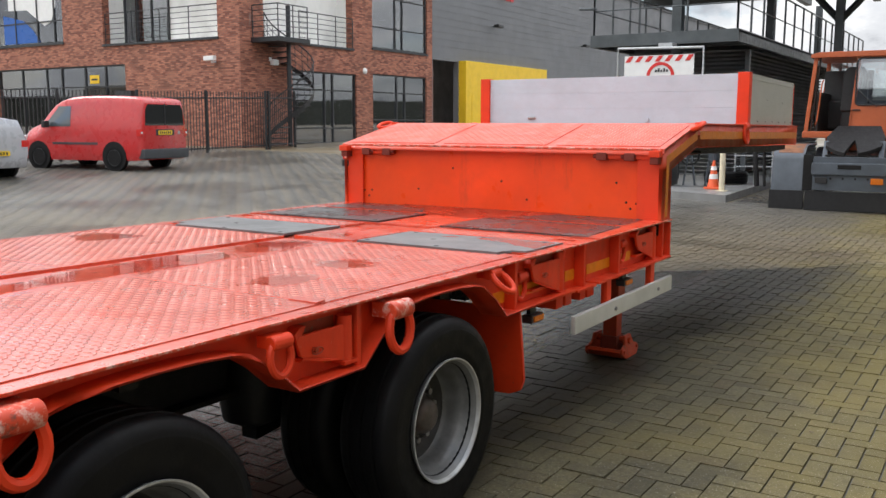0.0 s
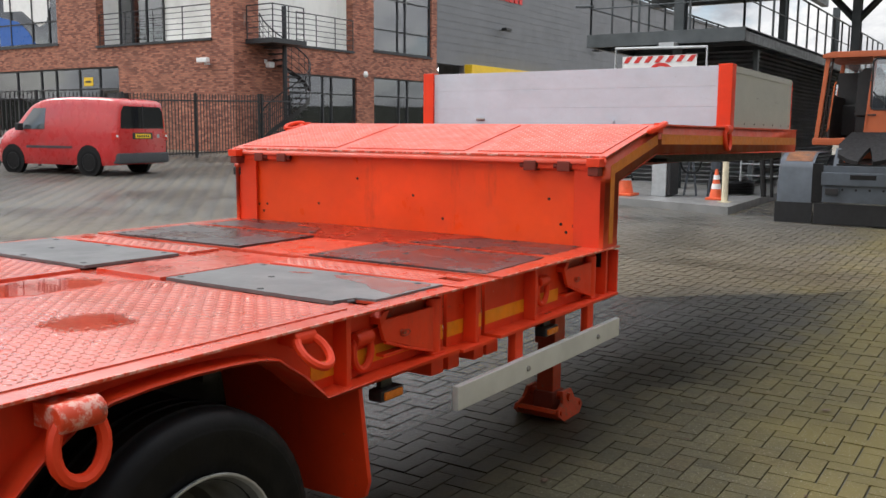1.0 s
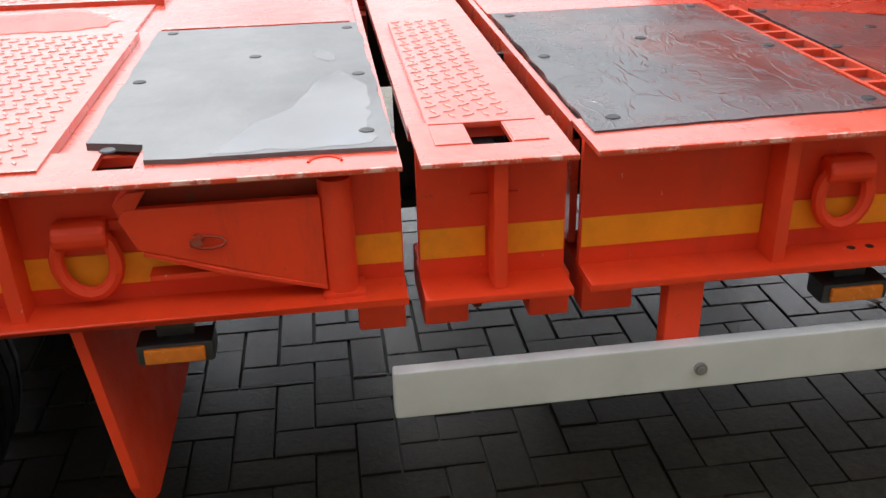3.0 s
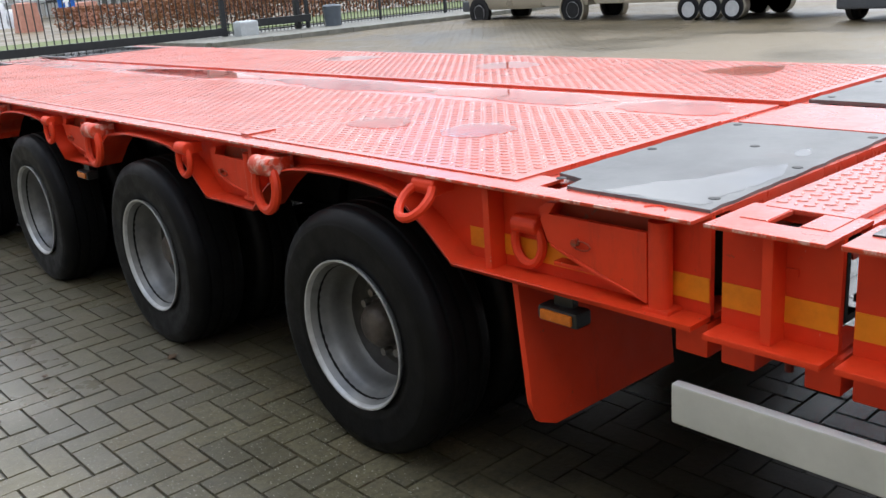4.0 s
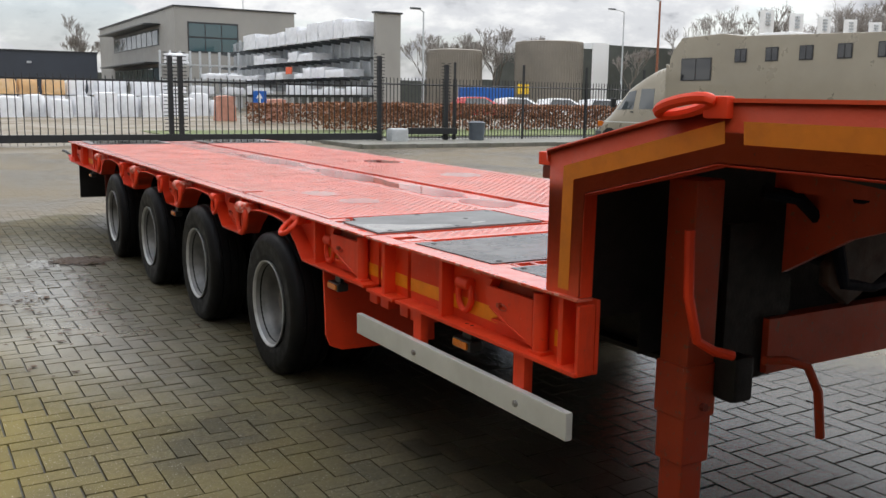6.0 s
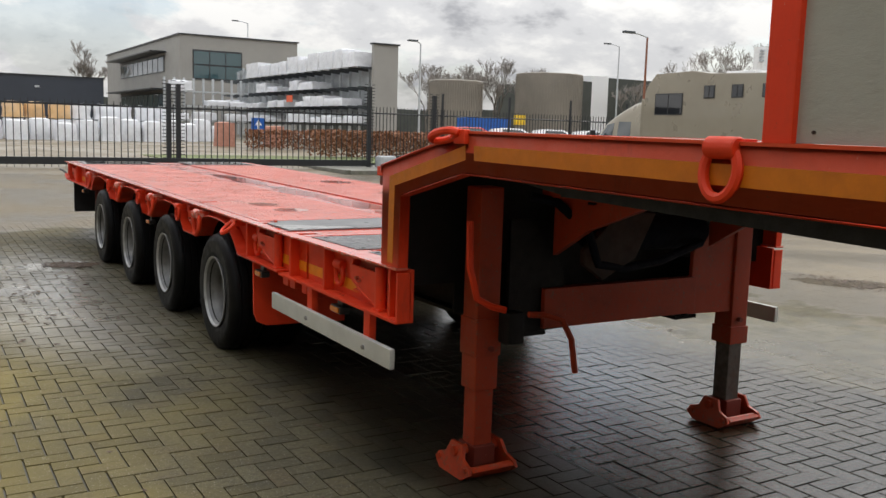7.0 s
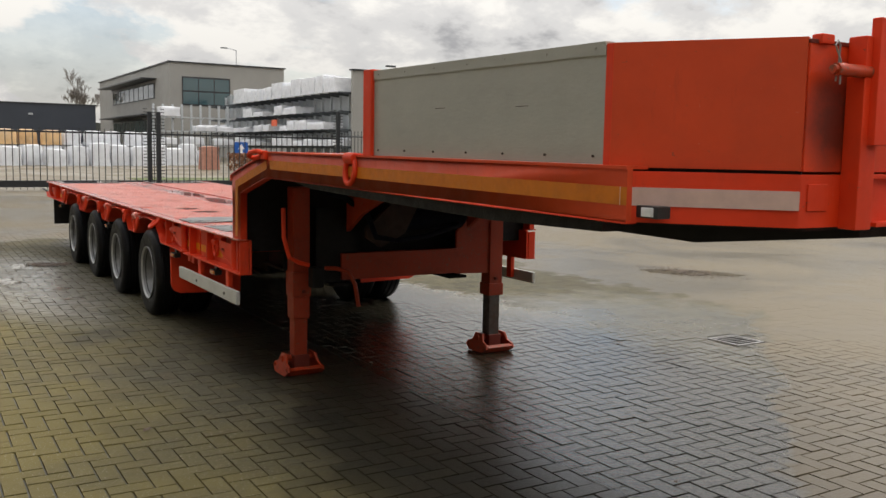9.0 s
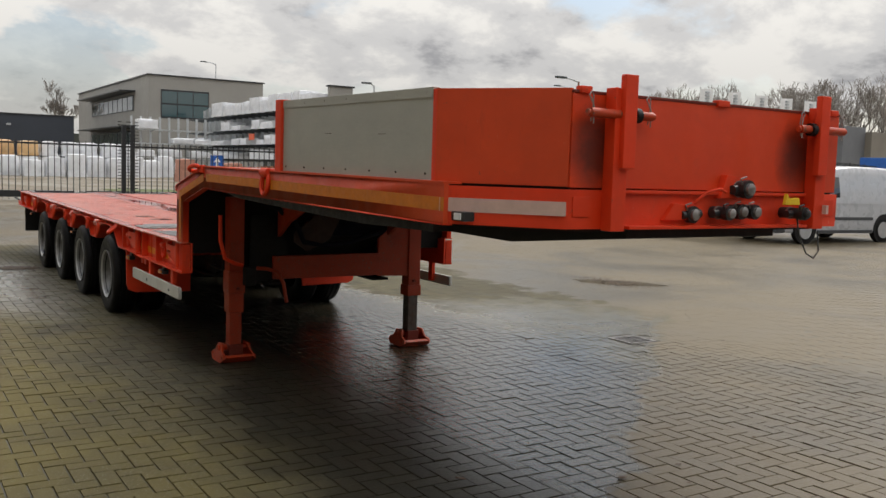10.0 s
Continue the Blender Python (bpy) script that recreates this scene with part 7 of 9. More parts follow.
window("x", bx, 28.9, 33.35, gz0 + 0.3, 4.12, (0.45, 0.6), (0.3, 0.72), [(29.05, 30.7), (31.6, 33.2)])
window("y", by + 0.94, -29.1, -26.3, 5.15, 8.4, (0.3, 0.62), (), [(-28.2, -27.4)])
for sill_ in ((-29.25, -22.4, by - 0.06, by + 0.30, 5.06, 5.15), (-37, -31.85, by - 0.05, by + 0.2, 5.27, 5.35)):
    part("window_sill", box(*sill_), FRAME, office)
part("window_sill", box(bx - 0.3, bx + 0.06, 21.85, 27.5, 5.03, 5.12), FRAME, office)
part("window_sill", box(bx - 0.2, bx + 0.05, 28.85, 33.45, 5.17, 5.25), FRAME, office)
part("roller_housing", box(-28.3, -27.3, by - 0.25, by - 0.02, 2.95, 3.2), FRAME, office)
# company panel behind the upper window: plain shapes only
outline = [(-36.0, 8.45), (-32.45, 8.45), (-32.5, 7.0), (-32.85, 6.3), (-33.35, 6.15), (-34.6, 6.9), (-36.0, 6.95)]
panel = part("window_sticker", prism(outline, "y", by + 0.108, by + 0.117), WHITE, office, "white window panel with grey and blue shapes", smooth=0)
part("sticker_shape", prism([(-36.4, 5.45), (-33.7, 5.45), (-34.2, 6.0), (-34.9, 6.45), (-36.4, 6.75)], "y", by + 0.100, by + 0.107), BLUE, panel, smooth=0)
for k in range(6):
    part("sticker_bar", box(-34.35 + k * 0.30, -34.15 + k * 0.30, by + 0.098, by + 0.107, 7.45, 7.85), FRAME, panel)
poster = part("window_notice", box(-30.35, -29.75, by + 0.10, by + 0.115, 3.55, 3.90), YELLOW, office, "yellow notice with a dark bar")
part("text_bar", box(-30.25, -29.85, by + 0.095, by + 0.102, 3.68, 3.76), BLACK, poster)


def railing(name, pts, height, bars, parent=None, label="", material=FRAME, posts=None, r=0.022):
    """A rail with level bars along a polyline, and posts."""
    ob = thing(name, label, "railing", tuple(pts[0])) if parent is None else parent
    for k in range(bars):
        z = height * (k + 1) / bars
        part("rail_bar", tube([V(*p) + V(0, 0, z) for p in pts], r if k == bars - 1 else r * 0.6, 6), material, ob)
    for a, b in zip(pts, pts[1:]):
        n = max(1, round((V(*b) - V(*a)).length / (posts or 1.3)))
        for k in range(n + 1):
            p = V(*a).lerp(V(*b), k / n)
            part("rail_post", tube([p, p + V(0, 0, height)], r, 6), material, ob)
    return ob


railing("balcony_railing", [(-29.2, by + 0.12, 5.15), (-22.45, by + 0.12, 5.15)], 1.25, 6, label="dark steel balcony railing in the brick opening", posts=1.65)
railing("balcony_railing", [(bx + 0.05, 23.9, 5.12), (bx + 0.05, 27.4, 5.12)], 1.25, 6, label="dark steel balcony railing beside the spiral stair", posts=1.2)


def spiral_stair(cx, cy, z0, z1, r):
    st = thing("spiral_stair", "black steel spiral stair up to the balcony", "staircase", (cx, cy, z0))
    part("column", bm_cyl(bmesh.new(), (cx, cy, z0), (cx, cy, z1 + 1.3), 0.09, 14), FRAME, st)
    n, turn = 20, 1.02 * 2 * math.pi
    stringer = bmesh.new()
    rail = []
    for k in range(n):
        a, b = 3.84 + turn * k / n, 3.84 + turn * (k + 1.15) / n
        z = z0 + (z1 - z0) * (k + 1) / n
        q = [(cx + 0.06 * math.cos(a), cy + 0.06 * math.sin(a)), (cx + r * math.cos(a), cy + r * math.sin(a)), (cx + r * math.cos(b), cy + r * math.sin(b)), (cx + 0.06 * math.cos(b), cy + 0.06 * math.sin(b))]
        part("tread", prism(q, "z", z - 0.05, z), BLACK, st)
        rim = [V(cx + r * math.cos(w), cy + r * math.sin(w), z + (z1 - z0) * f) for w, f in ((a, 0.0), (a + turn / n, 1.0 / n))]
        stringer.faces.new([stringer.verts.new(v + V(0, 0, h)) for v, h in ((rim[0], -0.16), (rim[1], -0.16), (rim[1], 0.04), (rim[0], 0.04))])
        p = V(cx + r * math.cos(a), cy + r * math.sin(a), z)
        part("baluster", tube([p, p + V(0, 0, 1.05)], 0.014, 5), FRAME, st)
        rail.append(p + V(0, 0, 1.05))
    bmesh.ops.remove_doubles(stringer, verts=stringer.verts, dist=0.001)
    bmesh.ops.solidify(stringer, geom=stringer.faces[:], thickness=0.012)
    part("stringer", stringer, BLACK, st, smooth=0)
    part("handrail", tube(rail, 0.028, 6), BLACK, st)
    for f in (0.25, 0.5, 0.75):
        part("handrail", tube([p - V(0, 0, 1.05 * f) for p in rail], 0.012, 5), FRAME, st)
    return st


spiral_stair(-20.62, 22.55, 0.90, 5.08, 0.95)
landing = thing("stair_landing", "dark steel landing between stair and balcony", "landing", (-20.7, 21.9, 5.0))
part("slab", box(bx + 0.003, -19.9, 21.2, 23.0, 4.92, 5.10, 0.01), FRAME, landing)
railing("", [(-19.95, 22.9, 5.1), (-19.95, 21.25, 5.1), (bx + 0.05, 21.25, 5.1)], 1.2, 6, landing, posts=0.9)


def cctv(x, y, z, way):
    c = thing("security_camera", "white wall-mounted security camera", "camera", (x, y, z))
    part("bracket", box(x - 0.05, x + 0.05, y - 0.02, y + 0.18, z - 0.12, z - 0.04, 0.01), WHITE, c)
    part("housing", box(x - 0.32, x + 0.22, y - 0.16, y + 0.02, z - 0.04, z + 0.14, 0.03), WHITE, c)


cctv(-22.6, by - 0.18, 4.28, 1)
fl = thing("wall_lamp", "white floodlight on the brick wall", "lamp", (bx + 0.1, 22.2, 4.3))
part("housing", box(bx + 0.06, bx + 0.26, 22.15, 22.45, 4.12, 4.34, 0.03), WHITE, fl)
part("bracket", box(bx, bx + 0.06, 22.15, 22.25, 4.28, 4.42), WHITE, fl)
bl = thing("alarm_box", "round white alarm sounder on the brick pier", "alarm", (bx, 28.4, 4.4))
part("dome", lathe([(0.0, 0.14), (0.05, 0.13), (0.09, 0.08), (0.10, 0.0)], (bx, 28.3, 4.2), "x", 16), WHITE, bl)

# ---------------------------------------------------------------- grey hall beyond
hall = thing("grey_hall", "large grey clad hall with an open gate and a yellow door surround", "building", (bx - 10, 55, 1), kind="structure")
HOLE_H = [(33.9, 36.35, 0.8, 5.05)]
bm = bmesh.new()
for a, b, c, d in wall_with_holes(33.86, 92, 0.5, 10.9, HOLE_H):
    bm_box(bm, bx - 0.3, bx, a, b, c, d)
part("wall", bm, HALL, hall, smooth=0)
for k in range(28):
    z = 1.2 + 0.35 * k
    if z < 10.8:
        part("cladding_joint", box(bx, bx + 0.012, 36.4 if z < 5.4 else 33.9, 92, z, z + 0.03), HALL, hall)
part("wall", box(bx - 40, bx - 0.3, 91.7, 92, 0.5, 10.9), HALL, hall)
part("wall", box(bx - 40, bx - 39.7, 34.6, 91.7, 0.5, 10.9), HALL, hall)
part("wall", box(bx - 39.7, bx - 0.3, 34.62, 34.9, 9.5, 10.9), HALL, hall)
part("roof", box(bx - 40, bx + 0.1, 34.6, 92, 10.9, 11.1), FRAME, hall)
part("partition", box(bx - 5, bx - 4.9, 34.9, 44, 1, 6), INTERIOR, hall)
part("partition", box(bx - 4.9, bx - 0.3, 43.9, 44, 1, 6), INTERIOR, hall)
part("inner_ceiling", box(bx - 5, bx - 0.3, 34.9, 44, 6, 6.1), INTERIOR, hall)
for z in (4.0, 4.9):
    part("tube_lamp", box(bx - 3.6, bx - 1.8, 36.6, 36.72, z, z + 0.12), TUBE_LIGHT, hall, "lit fluorescent tube")
part("door_surround", box(bx, bx + 0.45, 36.4, 46.0, 0.7, 5.12, 0.02), YELLOW, hall, "yellow door surround")
part("small_door", box(bx + 0.45, bx + 0.47, 37.0, 38.0, 1.0, 3.4), YELLOW, hall)
for k in range(14):
    h_ = 0.62 + 0.2 * ((k * 7) % 3)
    part("sign_bar", box(bx + 0.005, bx + 0.06, 35.2 + k * 0.52, 35.2 + k * 0.52 + 0.34, 8.75, 8.75 + h_), RED, hall, "red sign shape")
for y, z in ((40.0, 7.1), (52.0, 6.9), (60, 7.6), (70, 8.2)):
    fl = thing("wall_lamp", "small dark floodlight on the grey cladding", "lamp", (bx + 0.1, y, z))
    part("housing", box(bx + 0.25, bx + 0.55, y - 0.3, y + 0.3, z, z + 0.16, 0.03), BLACK, fl)
    part("arm", box(bx, bx + 0.3, y - 0.03, y + 0.03, z + 0.05, z + 0.1), BLACK, fl)

shift(mark_office, -0.42, -0.1, -0.29)

# ---------------------------------------------------------------- fence in front of the office
def bar_fence(name, x0, y0, x1, y1, height, gap, post_every, label, zoff=0.0, thick=0.011, post_h=None):
    """Steel fence of square uprights between two rails; its uprights past the first are joined."""
    f = thing(name, label, "fence", (x0, y0, rise(x0, y0)), kind="structure")
    L = math.hypot(x1 - x0, y1 - y0)
    ux, uy = (x1 - x0) / L, (y1 - y0) / L
    bars = bmesh.new()
    for k in range(int(L / gap) + 1):
        x, y = x0 + ux * gap * k, y0 + uy * gap * k
        z = rise(x, y) + zoff
        bm_box(bars, x - thick, x + thick, y - thick, y + thick, z + 0.08, z + height)
    part("upright", bars, FENCE, f, kind="stuff", smooth=0)
    n = max(1, round(L / post_every))
    for k in range(n + 1):
        x, y = x0 + ux * L * k / n, y0 + uy * L * k / n
        z = rise(x, y) + zoff
        part("post", box(x - 0.035, x + 0.035, y - 0.035, y + 0.035, z - 0.05, z + (post_h or height) + 0.04, 0.006), FENCE, f)
        if k < n:
            x2, y2 = x0 + ux * L * (k + 1) / n, y0 + uy * L * (k + 1) / n
            z2 = rise(x2, y2) + zoff
            for h in (0.16, height - 0.22):
                part("rail", tube([(x, y, z + h), (x2, y2, z2 + h)], 0.024, 4), FENCE, f)
    return f


bar_fence("bar_fence", -21.5, 4.0, -20.2, 20.2, 2.1, 0.125, 2.7, "black steel bar fence along the office front")
bar_fence("bar_fence", -20.15, 20.3, -20.4, 22.0, 2.1, 0.125, 1.7, "short black bar fence beside the spiral stair")

# ---------------------------------------------------------------- fuelling and wash platform
mark_plat = len(BUILT)
plat = thing("steel_platform", "raised dark steel platform with railings on columns", "platform", (-3.3, 16, 0.3))
PX0, PX1, PY, PZ = -4.95, -1.72, 15.5, 3.78
part("deck", box(PX0, PX1, PY, 34, PZ - 0.05, PZ, 0.005), GALV, plat)
for n_, b in (("edge_beam", (PX0, PX1, PY - 0.03, PY + 0.06, PZ - 0.24, PZ + 0.02)), ("edge_beam", (PX1 - 0.09, PX1, PY, 34, PZ - 0.24, PZ + 0.02)), ("edge_beam", (PX0, PX0 + 0.09, PY, 34, PZ - 0.24, PZ + 0.02))):
    part(n_, box(*b, 0.006), GALV, plat)
for k in range(14):
    y = 16.6 + k * 1.3
    part("joist", box(PX0 + 0.09, PX1 - 0.09, y, y + 0.08, PZ - 0.22, PZ - 0.052), GALV, plat)
for x, y, zt in ((-3.15, 16.0, 6.1), (-1.0, 22.9, 6.1), (-3.15, 24.5, 6.1), (-3.15, 32, 6.1), (3.2, 22.9, 6.1)):
    col = box(x - 0.10, x + 0.10, y - 0.13, y - 0.11, rise(x, y), zt)
    bm_box(col, x - 0.10, x + 0.10, y + 0.11, y + 0.13, rise(x, y), zt)
    bm_box(col, x - 0.012, x + 0.012, y - 0.11, y + 0.11, rise(x, y), zt)
    part("column", col, GALV, plat, "dark H-section column")
for pts in ([(PX0 + 0.05, 33, PZ), (PX0 + 0.05, PY + 0.05, PZ), (PX1 - 0.05, PY + 0.05, PZ), (PX1 - 0.05, 33, PZ)],):
    for a, b in zip(pts, pts[1:]):
        railing("", [a, b], 1.1, 2, plat, material=GALV, posts=1.1, r=0.025)
part("rail_extension", tube([(PX0 - 0.25, PY + 0.05, PZ + 1.1), (-1.85, PY - 0.02, PZ + 1.02)], 0.022, 6), GALV, plat)
part("rail_extension", tube([(PX0 - 0.3, PY + 0.05, PZ + 0.62), (PX0 + 0.1, PY + 0.05, PZ + 0.6)], 0.03, 6), GALV, plat)
canopy = thing("canopy_roof", "broad dark canopy roof over the platform", "roof", (0, 23, 6))
part("sheet", box(-8, 9, 17.5, 30, 6.25, 6.4), GALV, canopy)
for k in range(26):
    y = 17.6 + k * 0.48
    part("roof_rib", box(-8, 9, y, y + 0.12, 6.2, 6.25), GALV, canopy)
for y in (18.5, 22.9, 27.2):
    part("beam", box(-8, 9, y - 0.1, y + 0.1, 5.85, 6.2), GALV, canopy)
for x in (-3.15, -1.0, 3.2):
    part("beam", box(x - 0.1, x + 0.1, 17.5, 30, 5.9, 6.18), GALV, canopy)
part("brace", tube([(-1.0, 22.9, 4.6), (-2.2, 22.9, 5.9)], 0.09, 4), GALV, canopy)
part("brace", tube([(-1.0, 22.9, 4.6), (0.2, 22.9, 5.9)], 0.09, 4), GALV, canopy)
# corrugated enclosure under the platform
enc = thing("corrugated_enclosure", "dark horizontally corrugated sheet enclosure under the platform", "enclosure", (-2.6, 19, 0.4))
for face in ("x", "y"):
    n, line = 34, []
    for k in range(n * 4 + 1):
        line.append((0.028 * (1, 1, -1, -1)[k % 4], 0.42 + (3.5 - 0.42) * k / (n * 4)))
    bm, rows = bmesh.new(), []
    for d, z in line:
        rows.append([bm.verts.new((-1.95 + d, y, z)) for y in (17.2, 26.0)] if face == "x" else [bm.verts.new((x, 17.2 - d, z)) for x in (-4.7, -1.95)])
    for a, b in zip(rows, rows[1:]):
        bm.faces.new((a[0], a[1], b[1], b[0]))
    bmesh.ops.solidify(bm, geom=bm.faces[:], thickness=0.01)
    part("corrugated_sheet", bm, CORRUGATED, enc, smooth=0)
part("corner_trim", box(-1.99, -1.89, 17.14, 17.24, 0.4, 3.5), GALV, enc)
# sign frame on the platform front
sf = thing("warning_sign", "white warning board with red stripes in a tube frame", "sign", (-3.25, 15.2, 2.8))
part("tube_frame", tube([(-4.18, 15.2, 2.6), (-4.18, 15.2, 3.47), (-2.34, 15.2, 3.43), (-2.34, 15.2, 2.6)], 0.03, 8), GALV_LIGHT, sf)
part("board", box(-4.02, -2.52, 15.16, 15.19, 2.62, 3.30), WHITE, sf)
for k in range(7):
    x = -4.0 + k * 0.215
    part("red_stripe", prism([(x, 3.17), (x + 0.10, 3.17), (x + 0.19, 3.29), (x + 0.09, 3.29)], "y", 15.150, 15.158), RED, sf)
part("red_ring", lathe([(15.148, 0.30), (15.158, 0.30), (15.158, 0.235), (15.148, 0.235)], (-3.22, 0, 2.86), "y", 32, True), RED, sf)
for k in range(5):
    part("dark_bar", box(-3.34 + k * 0.06, -3.30 + k * 0.06, 15.150, 15.158, 2.95, 3.0 + 0.03 * (k % 2)), BLACK, sf)
part("hanger", box(-3.3, -3.0, 15.2, 15.5, 3.45, 3.55), GALV_LIGHT, sf)
shift(mark_plat, -0.05, -1.0, -0.29)
# island kerb with its clutter
mark_isl = len(BUILT)
isl = thing("concrete_island", "low wet concrete island with a grey kerb", "kerb", (-3, 17, 0.3), kind="structure")
ISLAND = [(-4.58, 14.45), (-1.34, 13.85), (-1.15, 27.0), (-4.8, 27.0)]
bm = bmesh.new()
lo, hi = [], []
for x, y in ISLAND:
    z = rise(x, y)
    lo.append(bm.verts.new((x, y, z - 0.1))), hi.append(bm.verts.new((x, y, z + 0.13)))
bm.faces.new(hi)
for k in range(4):
    bm.faces.new((lo[k], lo[(k + 1) % 4], hi[(k + 1) % 4], hi[k]))
part("slab", bm, CONCRETE, isl, smooth=0)


def isl_z(x, y):
    return rise(x, y) + 0.132


def bollard(x, y, h, bands):
    b = thing("bollard", "cream steel bollard with a black band" if bands else "plain cream steel bollard", "bollard", (x, y, isl_z(x, y)), group="bollards on the island")
    z = isl_z(x, y)
    part("tube", lathe([(z - 0.02, 0.055), (z + h - 0.03, 0.055), (z + h, 0.045), (z + h + 0.005, 0.0)], (x, y, 0), "z", 16), CREAM, b)
    if bands:
        part("band", lathe([(z + h * 0.66, 0.0565), (z + h * 0.93, 0.0565)], (x, y, 0), "z", 16), BLACK, b)
    part("base_plate", box(x - 0.1, x + 0.1, y - 0.1, y + 0.1, z - 0.01, z + 0.012, 0.003), CREAM, b)


bollard(-1.62, 14.6, 1.15, True)
bollard(-4.2, 14.62, 1.0, False)


def cone(x, y, h, worn):
    z = isl_z(x, y)
    c = thing("traffic_cone", "worn orange traffic cone with rope on it" if worn else "orange and white traffic cone", "cone", (x, y, z))
    part("base", box(x - h * 0.27, x + h * 0.27, y - h * 0.27, y + h * 0.27, z - 0.005, z + 0.04, 0.012), CONE, c)
    part("cone", lathe([(z + 0.035, h * 0.21), (z + h * 0.97, h * 0.045), (z + h, h * 0.04), (z + h, 0.0)], (x, y, 0), "z", 20), CONE, c)
    for a, b in ((0.35, 0.52), (0.66, 0.80)):
        ra, rb = h * 0.21 + (h * 0.045 - h * 0.21) * a, h * 0.21 + (h * 0.045 - h * 0.21) * b
        part("white_band", lathe([(z + h * a, ra + 0.006), (z + h * b, rb + 0.006)], (x, y, 0), "z", 20), WHITE, c)
    if worn:
        part("rope", tube([(x + math.cos(a * 0.8) * (0.16 - 0.003 * a), y + math.sin(a * 0.8) * 0.16, z + 0.3 + 0.006 * a) for a in range(18)], 0.022, 6), GREASE_SHADE, c)


cone(-1.88, 14.95, 0.55, False)
cone(-3.55, 14.75, 0.80, True)
cab_ = thing("pump_cabinet", "grey steel cabinet with a black side on the island", "cabinet", (-2.9, 15.0, 0.5))
zc = isl_z(-2.9, 15)
part("body", box(-3.08, -2.80, 14.9, 15.4, zc, zc + 0.95, 0.01), GALV_LIGHT, cab_)
part("door", box(-2.80, -2.72, 14.92, 15.38, zc + 0.02, zc + 0.85, 0.02), BLACK, cab_)
tr = thing("hose_trestle", "grey steel trestle with hoses and a bucket", "trestle", (-2.3, 15.4, 0.5))
for x in (-2.5, -2.05):
    part("leg", tube([(x - 0.12, 15.4, zc), (x, 15.4, zc + 0.9)], 0.022, 6), TRUCK_GREY, tr)
    part("leg", tube([(x + 0.12, 15.4, zc), (x, 15.4, zc + 0.9)], 0.022, 6), TRUCK_GREY, tr)
part("bar", tube([(-3.2, 15.2, zc + 1.0), (-1.7, 15.2, zc + 0.98), (-1.68, 15.2, zc + 1.2)], 0.025, 8), GALV_LIGHT, tr)
part("hose", tube([(-2.5 + 0.2 * math.cos(a * 0.6), 15.38, zc + 0.62 + 0.2 * math.sin(a * 0.6)) for a in range(22)], 0.018, 6), BLACK, tr)
part("bucket", lathe([(zc + 0.5, 0.09), (zc + 0.52, 0.1), (zc + 0.8, 0.13), (zc + 0.82, 0.0)], (-2.0, 15.35, 0), "z", 16), TRUCK_GREY, tr)
pile = thing("tyre_pile", "old black tyre lying on the island", "tyre", (-2.0, 16.2, 0.5))
part("tyre", lathe([(h_ + 0.13, r_ * 1.05) for h_, r_ in TYRE], (-2.0, 16.3, isl_z(-2, 16.3)), "z", 24, True), RUBBER, pile)
rf = thing("galvanised_rack", "galvanised tube rack beside the enclosure", "rack", (-1.5, 16.3, 0.5))
for x in (-1.85, -1.45, -1.1):
    part("upright", tube([(x, 16.4, isl_z(x, 16.4)), (x, 16.4, 2.0)], 0.02, 6), GALV_LIGHT, rf)
for k in range(6):
    part("rung", tube([(-1.85, 16.4, 0.75 + k * 0.22), (-1.1, 16.4, 0.75 + k * 0.22)], 0.014, 6), GALV_LIGHT, rf)
part("prop", tube([(-1.3, 16.0, isl_z(-1.3, 16)), (-1.5, 16.3, 1.9)], 0.05, 8), GREASE_SHADE, rf)
part("prop", tube([(-1.15, 16.0, isl_z(-1.15, 16)), (-1.3, 16.3, 1.9)], 0.03, 8), GREASE_SHADE, rf)

shift(mark_isl, 0.08, -1.75, -0.040)

place_thing(yard_tractor(), pose(0.85, 11.75, rise(0.92, 11.75), 0, 0, 2) @ Matrix.Diagonal((0.945, 1.0, 1.0, 1.0)))
place_thing(red_van(), frame_of((-15.78, 11.72), (-0.985, -0.17)))
place_thing(small_car("silver_car", "silver hatchback parked next to the red van", VAN_WHITE), frame_of((-16.5, 7.55), (-0.985, -0.17)))
hv, hb = horse_truck()
HT = frame_of((-18.35, -9.0), (0.0, -1.0))
place_thing(hv, HT), place_thing(hb, HT)
place_thing(silver_van(), frame_of((-20.8, -6.8), (0.9976, -0.0698)))


# ---------------------------------------------------------------- gate, fence and the ground beyond
GY = -24.3
bar_fence("bar_fence", -10.95, GY, -44, GY, 2.2, 0.14, 2.9, "black steel bar fence along the yard edge", post_h=2.75)
gate = thing("sliding_gate", "black steel sliding gate across the yard entrance", "gate", (-3, GY, 0.2))
zg = rise(-3, GY)
bars = bmesh.new()
for k in range(int(20.5 / 0.2)):
    x = 9.5 - k * 0.2
    bm_box(bars, x - 0.013, x + 0.013, GY - 0.013, GY + 0.013, zg + 0.28, zg + 2.02)
    bm_box(bars, x - 0.008, x + 0.008, GY - 0.008, GY + 0.008, zg + 0.02, zg + 0.12)
part("upright", bars, FENCE, gate, kind="stuff", smooth=0)
part("bottom_beam", box(-10.9, 9.6, GY - 0.09, GY + 0.09, zg + 0.10, zg + 0.32, 0.01), FENCE, gate)
part("top_rail", box(-10.9, 9.6, GY - 0.03, GY + 0.03, zg + 1.86, zg + 1.92, 0.006), FENCE, gate)


